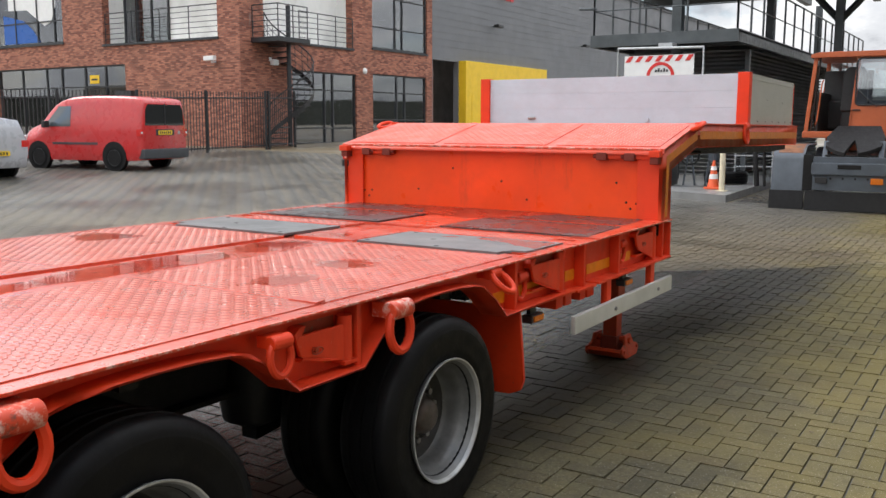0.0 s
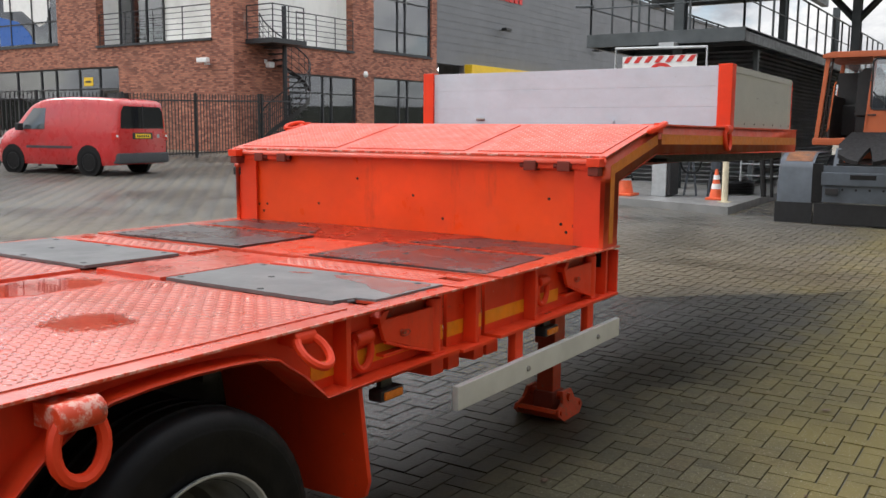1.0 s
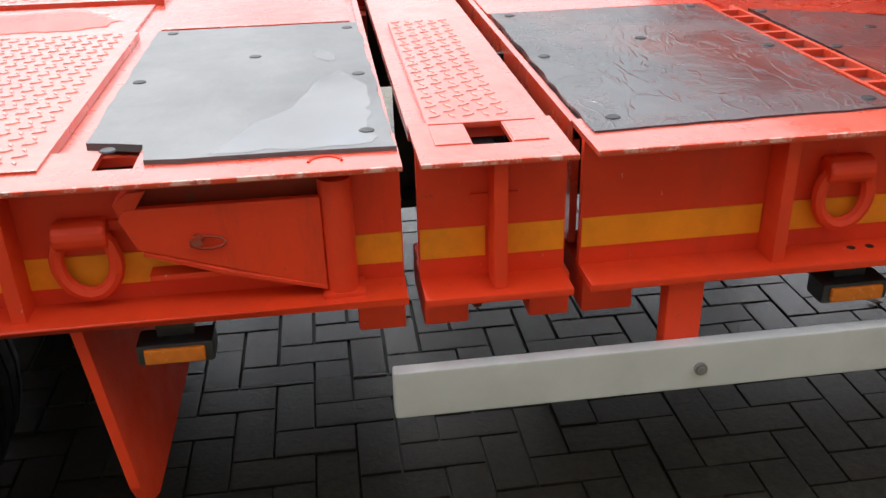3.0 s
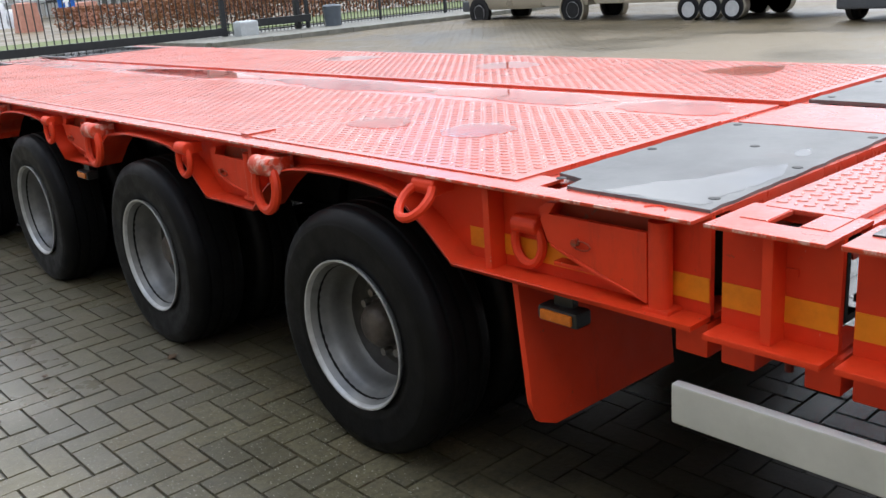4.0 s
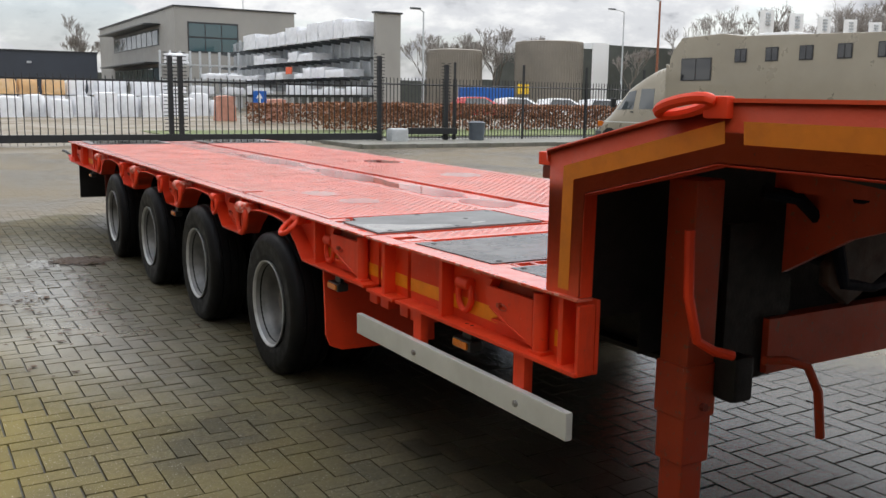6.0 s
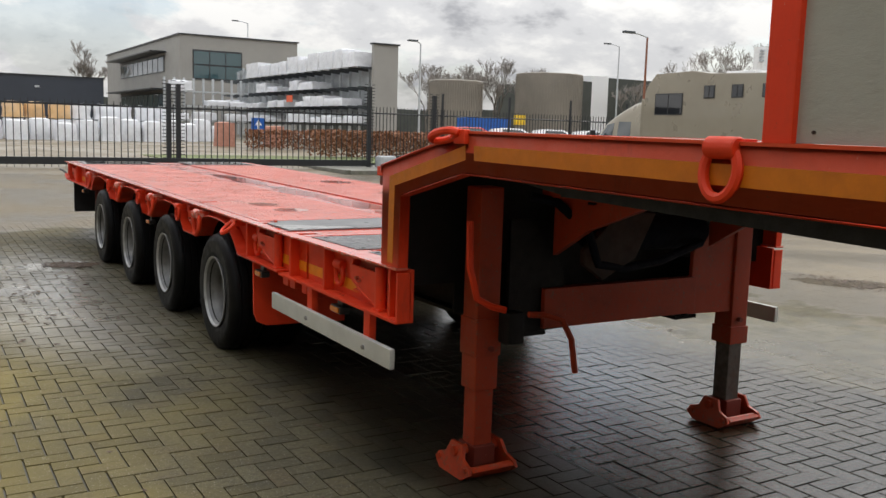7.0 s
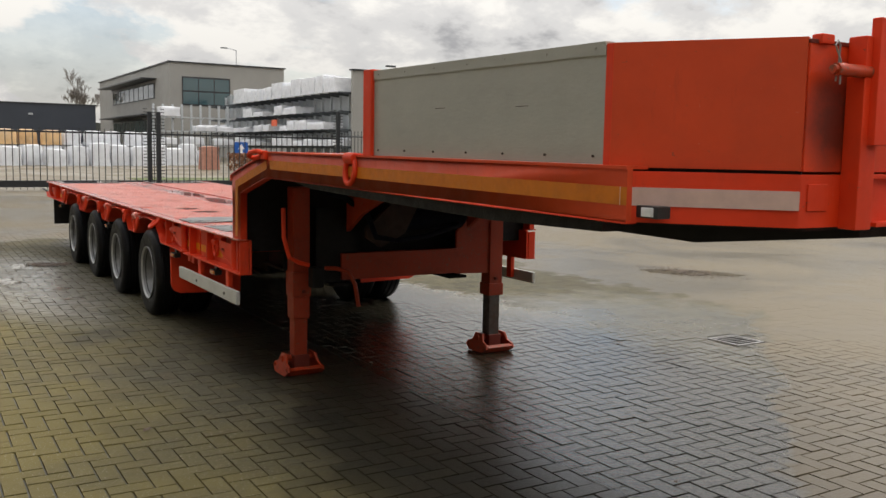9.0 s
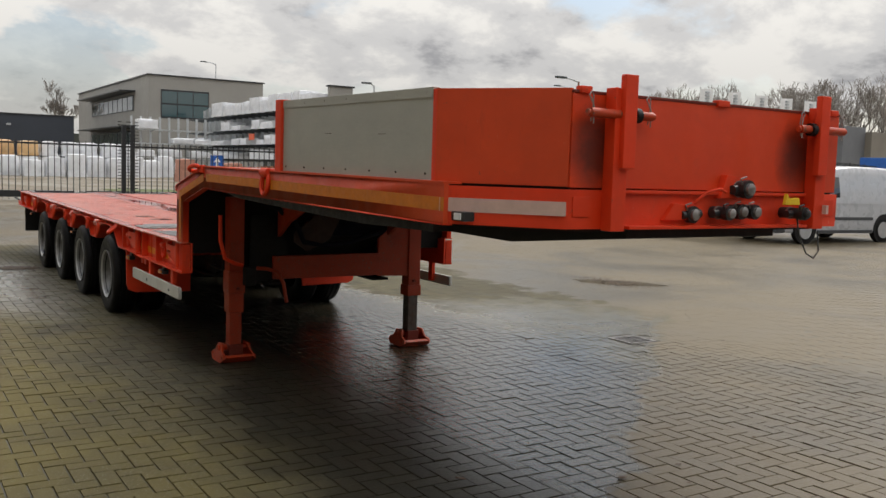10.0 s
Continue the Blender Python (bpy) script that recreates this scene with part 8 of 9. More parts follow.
def gate_post(x, h):
    p = thing("gate_post", "black gate post with spiked anti-climb strips", "post", (x, GY, zg), group="gate posts")
    part("post", box(x - 0.07, x + 0.07, GY - 0.07, GY + 0.07, zg - 0.05, zg + h, 0.01), FENCE, p)
    spikes = bmesh.new()
    for k in range(int(h / 0.11)):
        z = zg + 0.2 + k * 0.11
        bm_box(spikes, x - 0.20, x - 0.07, GY - 0.008, GY + 0.008, z, z + 0.025)
        bm_box(spikes, x + 0.07, x + 0.20, GY - 0.008, GY + 0.008, z, z + 0.025)
    part("spike_strip", spikes, FENCE, p, kind="stuff", smooth=0)


gate_post(-3.95, 2.65), gate_post(-4.25, 2.65), gate_post(-10.95, 2.9)
for x in (-13.6,):
    gate_post(x, 2.7)
mb = thing("gate_motor", "grey gate drive box on a concrete foot", "gate motor", (-11.5, GY + 0.5, zg))
part("housing", box(-11.62, -10.98, GY + 0.45, GY + 0.90, zg - 0.05, zg + 0.50, 0.08), GALV_LIGHT, mb)
part("foot", box(-11.75, -10.85, GY + 0.35, GY + 1.0, zg - 0.25, zg - 0.02, 0.02), CONCRETE, mb)
part("guide_beam", box(-13.9, -12.0, GY + 0.1, GY + 0.3, zg + 0.28, zg + 0.50, 0.01), FENCE, mb)
wb = thing("litter_bin", "dark grey litter bin by the fence", "bin", (-14.6, GY + 0.6, zg))
part("body", lathe([(zg - 0.02, 0.24), (zg + 0.08, 0.26), (zg + 0.62, 0.29), (zg + 0.66, 0.28)], (-14.6, GY + 0.5, 0), "z", 20), TRUCK_GREY, wb)
part("lid", lathe([(zg + 0.64, 0.30), (zg + 0.69, 0.31), (zg + 0.74, 0.22), (zg + 0.75, 0.0)], (-14.6, GY + 0.5, 0), "z", 20), TRUCK_GREY, wb)
kerb = thing("yard_kerb", "mossy concrete kerb along the planting strip", "kerb", (-15, -21.3, 0.1), kind="structure")
for k in range(38):
    x0, x1 = -8.9 - k * 0.92, -8.9 - (k + 1) * 0.92 + 0.012
    part("kerb_stone", box(x1, x0, -21.42, -21.26, -0.05, rise(-12, -21.3) + 0.13 + 0.006 * math.sin(k * 2.1), 0.012), KERB, kerb)
for k in range(3):
    part("kerb_stone", box(-8.92, -8.76, -21.42 - (k + 1) * 0.9, -21.43 - k * 0.9, -0.05, rise(-9, -22) + 0.13, 0.012), KERB, kerb)
strip_ = bmesh.new()
bm_box(strip_, -44, -8.95, -27.0, -21.43, 0.0, rise(-12, -22) + 0.10)
solid("planting_strip", strip_, KERB, "damp gravel strip between kerb and fence", "ground", kind="structure")
grass_z = rise(0, -31) + 0.03
gr = bmesh.new()
bm_box(gr, -60, -5, -38.0, -27.0, 0.0, grass_z)
solid("verge", gr, GRASS, "damp green grass verge behind the fence", "grass", kind="structure")


def hedge(name, x0, x1, y0, y1, z0, z1, n, seed, label):
    """Clipped winter beech: many small turned leaf quads in a box-shaped cloud with bare gaps below."""
    rng, vs, fs = random.Random(seed), [], []
    for _ in range(n):
        u = rng.random()
        c = V(rng.uniform(x0, x1), rng.uniform(y0, y1), z0 + (z1 - z0) * (1 - u * u * 0.92) + rng.gauss(0, 0.03))
        if noise.noise(c * 1.3) < -0.38:
            continue
        a, b = V(rng.gauss(0, 1), rng.gauss(0, 1), rng.gauss(0, 1)).normalized(), V(rng.gauss(0, 1), rng.gauss(0, 1), rng.gauss(0, 1)).normalized()
        b = (b - a * a.dot(b)).normalized()
        k, s = len(vs), rng.uniform(0.05, 0.10)
        vs += [c - a * s, c + b * s * 0.6, c + a * s, c - b * s * 0.6]
        fs.append((k, k + 1, k + 2, k + 3))
    me = bpy.data.meshes.new(name)
    me.from_pydata(vs, [], fs)
    me.materials.append(HEDGE)
    return tagged(new(name, me), label, "hedge", kind="stuff")


hedge("beech_hedge", -46, -12.2, -33.5, -31.8, 0.25, 1.45, 26000, 3, "brown clipped beech hedge with withered leaves")
hedge("beech_hedge", -24, -12.0, -41.5, -40.2, 0.35, 1.35, 7000, 5, "low brown beech hedge by the storage rack")

# sign, lamps, mast
sg = thing("arrow_sign", "blue sign with a white arrow on two posts", "sign", (-14.6, -44, 0.5))
zs_ = rise(-14.6, -44)
SX, SY = -13.65, -44.0
for x in (SX - 0.25, SX + 0.25):
    part("post", tube([(x, SY, zs_ - 0.1), (x, SY, 1.95)], 0.035, 8), GALV_LIGHT, sg)
part("panel", box(SX - 0.40, SX + 0.40, SY + 0.04, SY + 0.07, 1.22, 2.02, 0.01), BLUE, sg)
part("arrow", prism([(SX - 0.07, 1.34), (SX + 0.07, 1.34), (SX + 0.07, 1.64), (SX + 0.21, 1.60), (SX, 1.92), (SX - 0.21, 1.60), (SX - 0.07, 1.64)], "y", SY + 0.071, SY + 0.078), WHITE, sg)


BROWN = plain("rust_brown_pole", (0.22, 0.075, 0.035), 0.5, 0, 0.15, 5)


def street_lamp(x, y, h, arm, label="slim grey steel street lamp", pole=GALV_LIGHT):
    z = rise(x, y)
    s = thing("street_lamp", label, "street lamp", (x, y, z), group="street lamps")
    part("pole", tube([(x, y, z - 0.2), (x, y, z + h * 0.5), (x, y, z + h)], 0.085, 10, r2=0.05), pole, s)
    part("arm", tube([(x, y, z + h - 0.02), (x + arm * 0.5, y, z + h + 0.12), (x + arm, y, z + h + 0.15)], 0.04, 8), GALV_LIGHT, s)
    part("head", box(x + arm - 0.25 * (1 if arm > 0 else -1), x + arm + 0.45 * (1 if arm > 0 else -1), y - 0.14, y + 0.14, z + h + 0.10, z + h + 0.22, 0.04), GALV, s)


street_lamp(-26.1, -48.0, 6.8, 0.5)
street_lamp(-30.5, -31.4, 6.55, 1.2, "rust-brown steel street lamp beside the fence", BROWN)
street_lamp(-29.0, -92.0, 11.6, 1.3)
street_lamp(-52.0, -58.0, 9.0, 1.3)

# office and long dark hall over the road
TEAL_GLASS = glass("teal_window_glass", (0.03, 0.075, 0.085))
far_office = thing("beige_office", "two-storey beige-grey office block with ribbon windows", "building", (-25, -90, 0.8), kind="structure")
OX0, OX1, OY0, OY1, OZ = -30.8, -19.1, -82.0, -118.0, 9.9
part("walls", box(OX0, OX1, OY1, OY0, 0.3, OZ), BEIGE, far_office)
part("roof_edge", box(OX0 - 0.15, OX1 + 0.15, OY1 - 0.15, OY0 + 0.15, OZ, OZ + 0.12), FRAME, far_office)
part("roof_unit", box(OX0 - 0.4, OX0 + 0.6, -87, -84.5, OZ - 1.1, OZ - 0.2), FRAME, far_office)
w = part("window", box(OX1 - 6.0, OX1 - 1.2, OY0, OY0 + 0.05, 5.8, 8.6), FRAME, far_office)
for i in range(3):
    for j in range(2):
        part("pane", box(OX1 - 5.88 + i * 1.56, OX1 - 4.42 + i * 1.56, OY0 + 0.05, OY0 + 0.07, 5.95 + j * 1.32, 7.12 + j * 1.32), TEAL_GLASS, w)
for z0, z1 in ((6.65, 8.25), (3.0, 4.6)):
    w = part("ribbon_window", box(OX1, OX1 + 0.05, -109.3, -87.9, z0, z1), FRAME, far_office)
    for k in range(9):
        part("pane", box(OX1 + 0.05, OX1 + 0.07, -109.0 + k * 2.34, -107.0 + k * 2.34, z0 + 0.1, z1 - 0.1), TEAL_GLASS, w)
    part("sunshade", box(OX1, OX1 + 1.6, -110, -87.2, z1 + 0.3, z1 + 0.42), FRAME, far_office)
dark = thing("dark_hall", "long low dark blue-grey hall", "building", (15, -95, 1), kind="structure")
part("walls", box(-14.0, 60, -112, -92, 0.5, 5.8), NAVY, dark)
part("roof_edge", box(-14.1, 60.1, -112.1, -91.9, 5.8, 5.93), FRAME, dark)
part("lamp", box(-8, -7.6, -91.9, -91.7, 4.7, 4.88), GALV_LIGHT, dark)

# cantilever rack with wrapped sheet goods
rack = thing("cantilever_rack", "long grey steel cantilever rack full of white-wrapped boards", "rack", (-23.4, -60, 0.6))
RL = [1.95, 3.1, 4.32, 5.58]
for k in range(20):
    y = -48.6 - k * 1.55
    top = 6.75 if k % 2 == 0 else 6.5
    part("upright", box(-23.55, -23.35, y - 0.08, y + 0.08, rise(-23, y) - 0.1, top), GALV_LIGHT, rack)
    for z in RL:
        part("arm", prism([(-23.35, z - 0.22), (-23.35, z), (-21.9, z), (-21.9, z - 0.08)], "y", y - 0.05, y + 0.05), GALV, rack)
part("end_wall", box(-24.45, -22.7, -48.3, -48.0, 0.3, 6.98), BEIGE, rack, "tall beige concrete end wall")
part("end_cap", box(-24.55, -22.6, -48.4, -47.9, 6.98, 7.08), FRAME, rack)
part("back_sheet", box(-23.75, -23.7, -78.5, -48.4, 2, 6.65), GALV_LIGHT, rack)
rng = random.Random(21)


def wrapped(name, x0, x1, y0, y1, z0, z1, material, label, group, seed):
    """A soft foil-wrapped stack with sagging sides."""
    bm = bmesh.new()
    r = bmesh.ops.create_cube(bm, size=1.0)["verts"]
    bmesh.ops.subdivide_edges(bm, edges=bm.edges[:], cuts=3, use_grid_fill=True)
    for v in bm.verts:
        c = v.co.copy()
        v.co = V((x0 + x1) / 2 + c.x * (x1 - x0), (y0 + y1) / 2 + c.y * (y1 - y0), (z0 + z1) / 2 + c.z * (z1 - z0))
        n = noise.noise(v.co * 1.7 + V(seed, 0, 0)) * 0.09
        edge = sum(abs(a) > 0.45 for a in c)
        if c.z > -0.45:
            v.co += V(c.x, c.y, c.z * 0.7) * n * 1.6 - V(c.x, c.y, c.z) * (0.11 if edge > 1 else 0)
    return solid(name, bm, material, label, "stack", group, smooth=50)


for z, full in zip(RL, (0.8, 0.9, 0.38, 0.92)):
    y = -48.9
    while y > -76:
        ln = rng.uniform(1.5, 3.4)
        if rng.random() < full:
            h = rng.choice((0.28, 0.4, 0.55, 0.75)) if z < 5.5 else rng.uniform(0.9, 1.3)
            if z > 5.5 and y < -68:
                break
            wrapped("wrapped_package", -23.3, -21.75, y - ln + 0.15, y, z, z + h, WRAP, "white foil-wrapped board stack on the rack", "stacks on the rack", rng.random() * 50)
        y -= ln
low_rack = thing("cantilever_rack", "lower grey steel cantilever rack with a few white bundles", "rack", (-16.6, -66, 0.6))
for k in range(9):
    x = -13.8 - k * 0.75
    part("upright", box(x - 0.07, x + 0.07, -66.1, -65.9, rise(x, -66) - 0.1, 5.1), GALV_LIGHT, low_rack)
    for z in (1.9, 3.0, 4.1):
        part("arm", prism([(-65.9, z - 0.2), (-65.9, z), (-64.6, z), (-64.6, z - 0.07)], "x", x - 0.04, x + 0.04), GALV_LIGHT, low_rack)
for z in (1.9, 3.0, 4.1):
    part("beam", box(-20.0, -13.7, -64.75, -64.65, z - 0.12, z - 0.02), GALV_LIGHT, low_rack)
for k, (x, z, h, w) in enumerate(((-14.8, 4.12, 0.75, 1.6), (-17.6, 3.02, 0.45, 1.7), (-19.2, 3.02, 0.4, 1.4), (-14.6, 1.92, 0.5, 1.5), (-16.6, 1.92, 0.6, 1.8), (-19.0, 1.92, 0.55, 1.6))):
    wrapped("wrapped_package", x - w / 2, x + w / 2, -65.85, -64.6, z, z + h, WRAP, "white foil-wrapped board stack on the rack", "stacks on the rack", 90 + k)
solid("orange_tag", box(-21.74, -21.7, -60.9, -59.7, 3.45, 3.95), CONE, "small orange board on the rack", "sign")

# wrapped pallets in the open store
for k in range(15):
    x = 3.5 - k * 1.22
    y = -49.5 + rng.uniform(-0.9, 0.9) - (2.5 if k > 11 else 0)
    g = rise(x, y)
    m, lb = (WRAP, "white foil-wrapped pallet of goods")
    hh = rng.uniform(0.95, 1.4)
    wrapped("wrapped_pallet", x - 1.1, x, y - 1.2, y, g - 0.02, g + hh, m, lb, "pallets in the open store", k)
    if 1 < k < 12:
        wrapped("wrapped_pallet", x - 1.08, x - 0.02, y - 3.4, y - 2.2, g - 0.02, g + 1.2, m, lb, "pallets in the open store", k + 30)
        tan = k in (4, 5, 6)
        wrapped("wrapped_pallet", x - 1.08, x - 0.02, y - 3.4, y - 2.2, g + 1.21, g + 2.1, WRAP_TAN if tan else WRAP, "tan foil-wrapped pallet on top of another" if tan else lb, "pallets in the open store", k + 60)
wrapped("brick_pallet", -12.4, -11.4, -45.0, -44.0, rise(-12, -44) - 0.02, 1.75, BRICK_RED, "pallet of stacked reddish bricks", "pallets in the open store", 5)
wrapped("brick_pallet", -15.6, -14.6, -46.0, -45.0, rise(-12, -44) - 0.02, 1.6, BRICK_RED, "pallet of stacked reddish bricks", "pallets in the open store", 8)

# tanks, halls and masts in the distance
def tank(x, y, r, h):
    t = thing("storage_tank", "round ribbed brown-grey storage tank", "tank", (x, y, 1), group="storage tanks")
    part("shell", lathe([(0.5, r), (h - 0.3, r), (h, r * 1.01), (h + 0.1, r * 0.98), (h + 0.4, 0.0)], (x, y, 0), "z", 40), TANK, t)
    ribs = bmesh.new()
    for k in range(72):
        a = 2 * math.pi * k / 72
        p = V(x + math.cos(a) * r, y + math.sin(a) * r, 0.6)
        bm_tube(ribs, [p, p + V(0, 0, h - 0.9)], 0.08, 4)
    part("rib", ribs, TANK, t, kind="stuff", smooth=0)


tank(-66.6, -110, 3.95, 8.9)
tank(-83.7, -110, 5.2, 10.8)
oh = thing("olive_hall", "dark olive industrial hall behind the trees", "building", (-120, -115, 1), kind="structure")
part("walls", box(-150, -97.5, -135, -112, 0.5, 11.2), OLIVE, oh)
part("walls", box(-97.5, -94.0, -135, -112, 0.5, 11.4), WHITE, oh, "white wall strip")
part("walls", box(-94, -90.6, -135, -112, 0.5, 10.4), OLIVE, oh)
part("walls", box(-64, -30, -150, -125, 0.5, 8.5), OLIVE, oh)
gh = thing("grey_shed", "low grey-brown shed beyond the fence", "building", (-120, -60, 1), kind="structure")
part("walls", box(-150, -113, -80, -66, 0.5, 8.6), TANK, gh)
part("walls", box(-113, -108, -78, -67, 0.5, 9.2), HALL, gh)


def flag(x, y):
    z = rise(x, y)
    f = thing("banner_flag", "white upright banner with dark bars", "flag", (x, y, z), group="banner flags")
    part("pole", tube([(x, y, z - 0.2), (x, y, 11.4)], 0.06, 8), GALV_LIGHT, f)
    cloth = bmesh.new()
    for k in range(8):
        a, b = k / 8, (k + 1) / 8
        q = [(x + 0.07 - 1.35 * t * 0.8, y + 1.35 * t * 0.6 + 0.06 * math.sin(t * 7)) for t in (a, b)]
        bm_prism(cloth, [q[0], q[1], (q[1][0], q[1][1] + 0.02), (q[0][0], q[0][1] + 0.02)], "z", 7.2, 11.2)
    bmesh.ops.remove_doubles(cloth, verts=cloth.verts, dist=0.001)
    part("cloth", cloth, WHITE, f)
    for k in range(4):
        part("letter_bar", box(x - 0.75, x - 0.35, y + 0.36, y + 0.66, 9.7 + k * 0.34, 9.9 + k * 0.34), GALV_LIGHT, f)


for k in range(5):
    flag(-72.5 - k * 4.9, -60.5 - k * 0.3)

for k, (x, y, m, ang) in enumerate(((-33.5, -50.5, CAR_WHITE, 0.3), (-37.0, -50.0, CAR_WHITE, 0.25), (-40.5, -49.5, CAR_WHITE, 0.3), (-44.0, -49.5, CAR_WHITE, 0.25), (-30.0, -50.5, VAN_RED, 0.3))):
    c = small_car("parked_car", "white hatchback parked behind the hedge" if m is CAR_WHITE else "red hatchback parked behind the hedge", m)
    tagged(c, group="cars behind the hedge")
    place_thing(c, frame_of((x, y), (-0.95, 0.3)))
bt = thing("blue_container", "blue steel container beyond the hedge", "container", (-37, -66, 1))
part("body", box(-45.0, -40.6, -67, -64.5, 0.8, 2.9, 0.05), BLUE, bt)
bt = thing("blue_container", "blue steel container beyond the fence", "container", (-62, -31, 1))
part("body", box(-66.0, -60.0, -33, -30.5, 0.3, 3.5, 0.05), BLUE, bt)
solid("yellow_board", box(-46.6, -45.4, -64.6, -64.4, 2.4, 3.3), YELLOW, "yellow board near the blue container", "sign")
bar_fence("bar_fence", -44, GY, -110, GY - 30, 2.6, 0.3, 6.0, "far black bar fence beyond the van")


def tree(x, y, h, seed, label="bare winter tree with fine twigs"):
    """A leafless tree: tapered trunk, forking limbs, and a crown of thin twigs with an open outline."""
    rng = random.Random(seed)
    z = rise(x, y)
    t = thing("bare_tree", label, "tree", (x, y, z), group="bare trees")
    limbs, twigs = bmesh.new(), bmesh.new()

    def grow(p, d, ln, r, depth):
        q = p + d * ln * 0.5 + V(rng.gauss(0, 0.05), rng.gauss(0, 0.05), 0) * ln
        e = q + (d + V(rng.gauss(0, 0.12), rng.gauss(0, 0.12), 0.06)).normalized() * ln * 0.5
        bm_tube(limbs if depth < 3 else twigs, [p, q, e], r, 6 if depth < 2 else 3, r2=r * 0.6)
        if depth == 7:
            return
        for k in range(rng.choice((2, 3, 3)) if depth < 6 else 2):
            a = rng.uniform(0, 2 * math.pi)
            spread = rng.uniform(0.30, 0.75)
            side_ = V(math.cos(a), math.sin(a), 0)
            nd = (d + side_ * spread + V(0, 0, 0.18)).normalized()
            grow(p.lerp(e, rng.uniform(0.55, 1.0)), nd, ln * rng.uniform(0.58, 0.82), max(r * 0.58, 0.028), depth + 1)
    grow(V(x, y, z - 0.2), V(0, 0, 1), h * 0.30, h * 0.016, 0)
    part("trunk", limbs, BARK, t)
    part("crown", twigs, TWIGS, t, smooth=0)


tree_rng = random.Random(8)
for x, y, h in ((-17.2, -123, 11.5), (-74.5, -122, 13.5), (-79, -124, 12), (-93, -126, 14), (-99, -108, 13), (-62, -124, 9), (-70.5, -125, 13), (-77, -120, 14), (-68, -121, 12), (-90, -122, 14), (-86, -128, 15), (-82, -123, 13.5), (-118, -106, 16), (-108, -109, 15),
                (-95, -76, 16.5), (-103, -74, 17.5), (-111, -77, 18.5), (-118, -72, 19), (-125, -73, 20), (-88, -78, 15.5), (-136, -95, 19), (-128, -88, 18), (-24, -128, 12), (-150, -84, 19),
                (-99, -79, 16), (-107, -71, 18), (-115, -80, 18), (-121, -69, 19), (-132, -78, 19.5), (-140, -86, 20), (-91, -83, 16), (-146, -92, 20)):
    tree(x, y, h * 1.02, int(tree_rng.random() * 1e6))

# unseen long wall added behind the camera's side of the yard: it shuts off that half of the sky and bounces light on
# the trailer
side_hall = thing("side_hall", "unseen pale wall added to block sky and bounce light", "building", (9.6, 2, 0), kind="structure")
part("wall", box(7.0, 7.4, -13.0, 24.0, -0.2, 8.6), CLADDING, side_hall)
part("roof_edge", box(6.94, 7.46, -13.06, 24.06, 8.6, 8.8, 0.01), FRAME, side_hall)
part("plinth", box(6.96, 7.0, -13.0, 24.0, -0.2, 0.4), CONCRETE, side_hall)

# distant wooded skyline that closes the view all round
sk = bmesh.new()
ring = []
for k in range(180):
    a = 2 * math.pi * k / 180
    h = 5.5 + 3.0 * noise.noise(V(math.cos(a) * 7, math.sin(a) * 7, 2)) + 1.2 * noise.noise(V(math.cos(a) * 40, math.sin(a) * 40, 5))
    ring.append((sk.verts.new((330 * math.cos(a), 330 * math.sin(a), -8)), sk.verts.new((330 * math.cos(a), 330 * math.sin(a), 5 + max(h, 1)))))
for k in range(180):
    a, b = ring[k], ring[(k + 1) % 180]
    sk.faces.new((a[0], b[0], b[1], a[1]))
solid("backdrop", sk, OLIVE, "far dark line of woods", "backdrop", kind="structure", smooth=0)


# ---------------------------------------------------------------- ground sheet, puddles, leaves, drain
def grid_lines(lo, hi, fine_lo, fine_hi):
    out, v = [], fine_lo
    while v <= fine_hi + 1e-6:
        out.append(v)
        v += 1.0
    step, v = 2.0, fine_hi
    while v < hi:
        v += step
        step *= 1.35
        out.append(min(v, hi))
    step, v = 2.0, fine_lo
    while v > lo:
        v -= step
        step *= 1.35
        out.insert(0, max(v, lo))
    return out


def cap_rise(x, y):
    """The climb fades out far off, so that the sheet runs level to the horizon."""
    d = math.hypot(x, y)
    f = 1.0 if d < 60 else max(0.0, 1 - (d - 60) / 260)
    return rise(x, y) * f


gx, gy = grid_lines(-900, 900, -50, 14), grid_lines(-900, 900, -50, 36)


def joint_depth(x, y):
    """Silt has filled the joints of the open yard; beside the trailer they are washed out."""
    f = min(1.0, max(0.0, (-1.6 - x) / 2.0, (-8.5 - y) / 2.5, (y - 9.0) / 4.0))
    return 0.010 - 0.0085 * f


gv = [(x, y, cap_rise(x, y) - joint_depth(x, y)) for x in gx for y in gy]
ny_ = len(gy)
gf = [(i * ny_ + j, (i + 1) * ny_ + j, (i + 1) * ny_ + j + 1, i * ny_ + j + 1) for i in range(len(gx) - 1) for j in range(ny_ - 1)]
gm = bpy.data.meshes.new("ground")
gm.from_pydata(gv, [], gf)
gm.materials.append(SAND)
ground = tagged(new("ground", gm), "wet yard of grey clinkers with mossy joints", "ground", kind="structure")


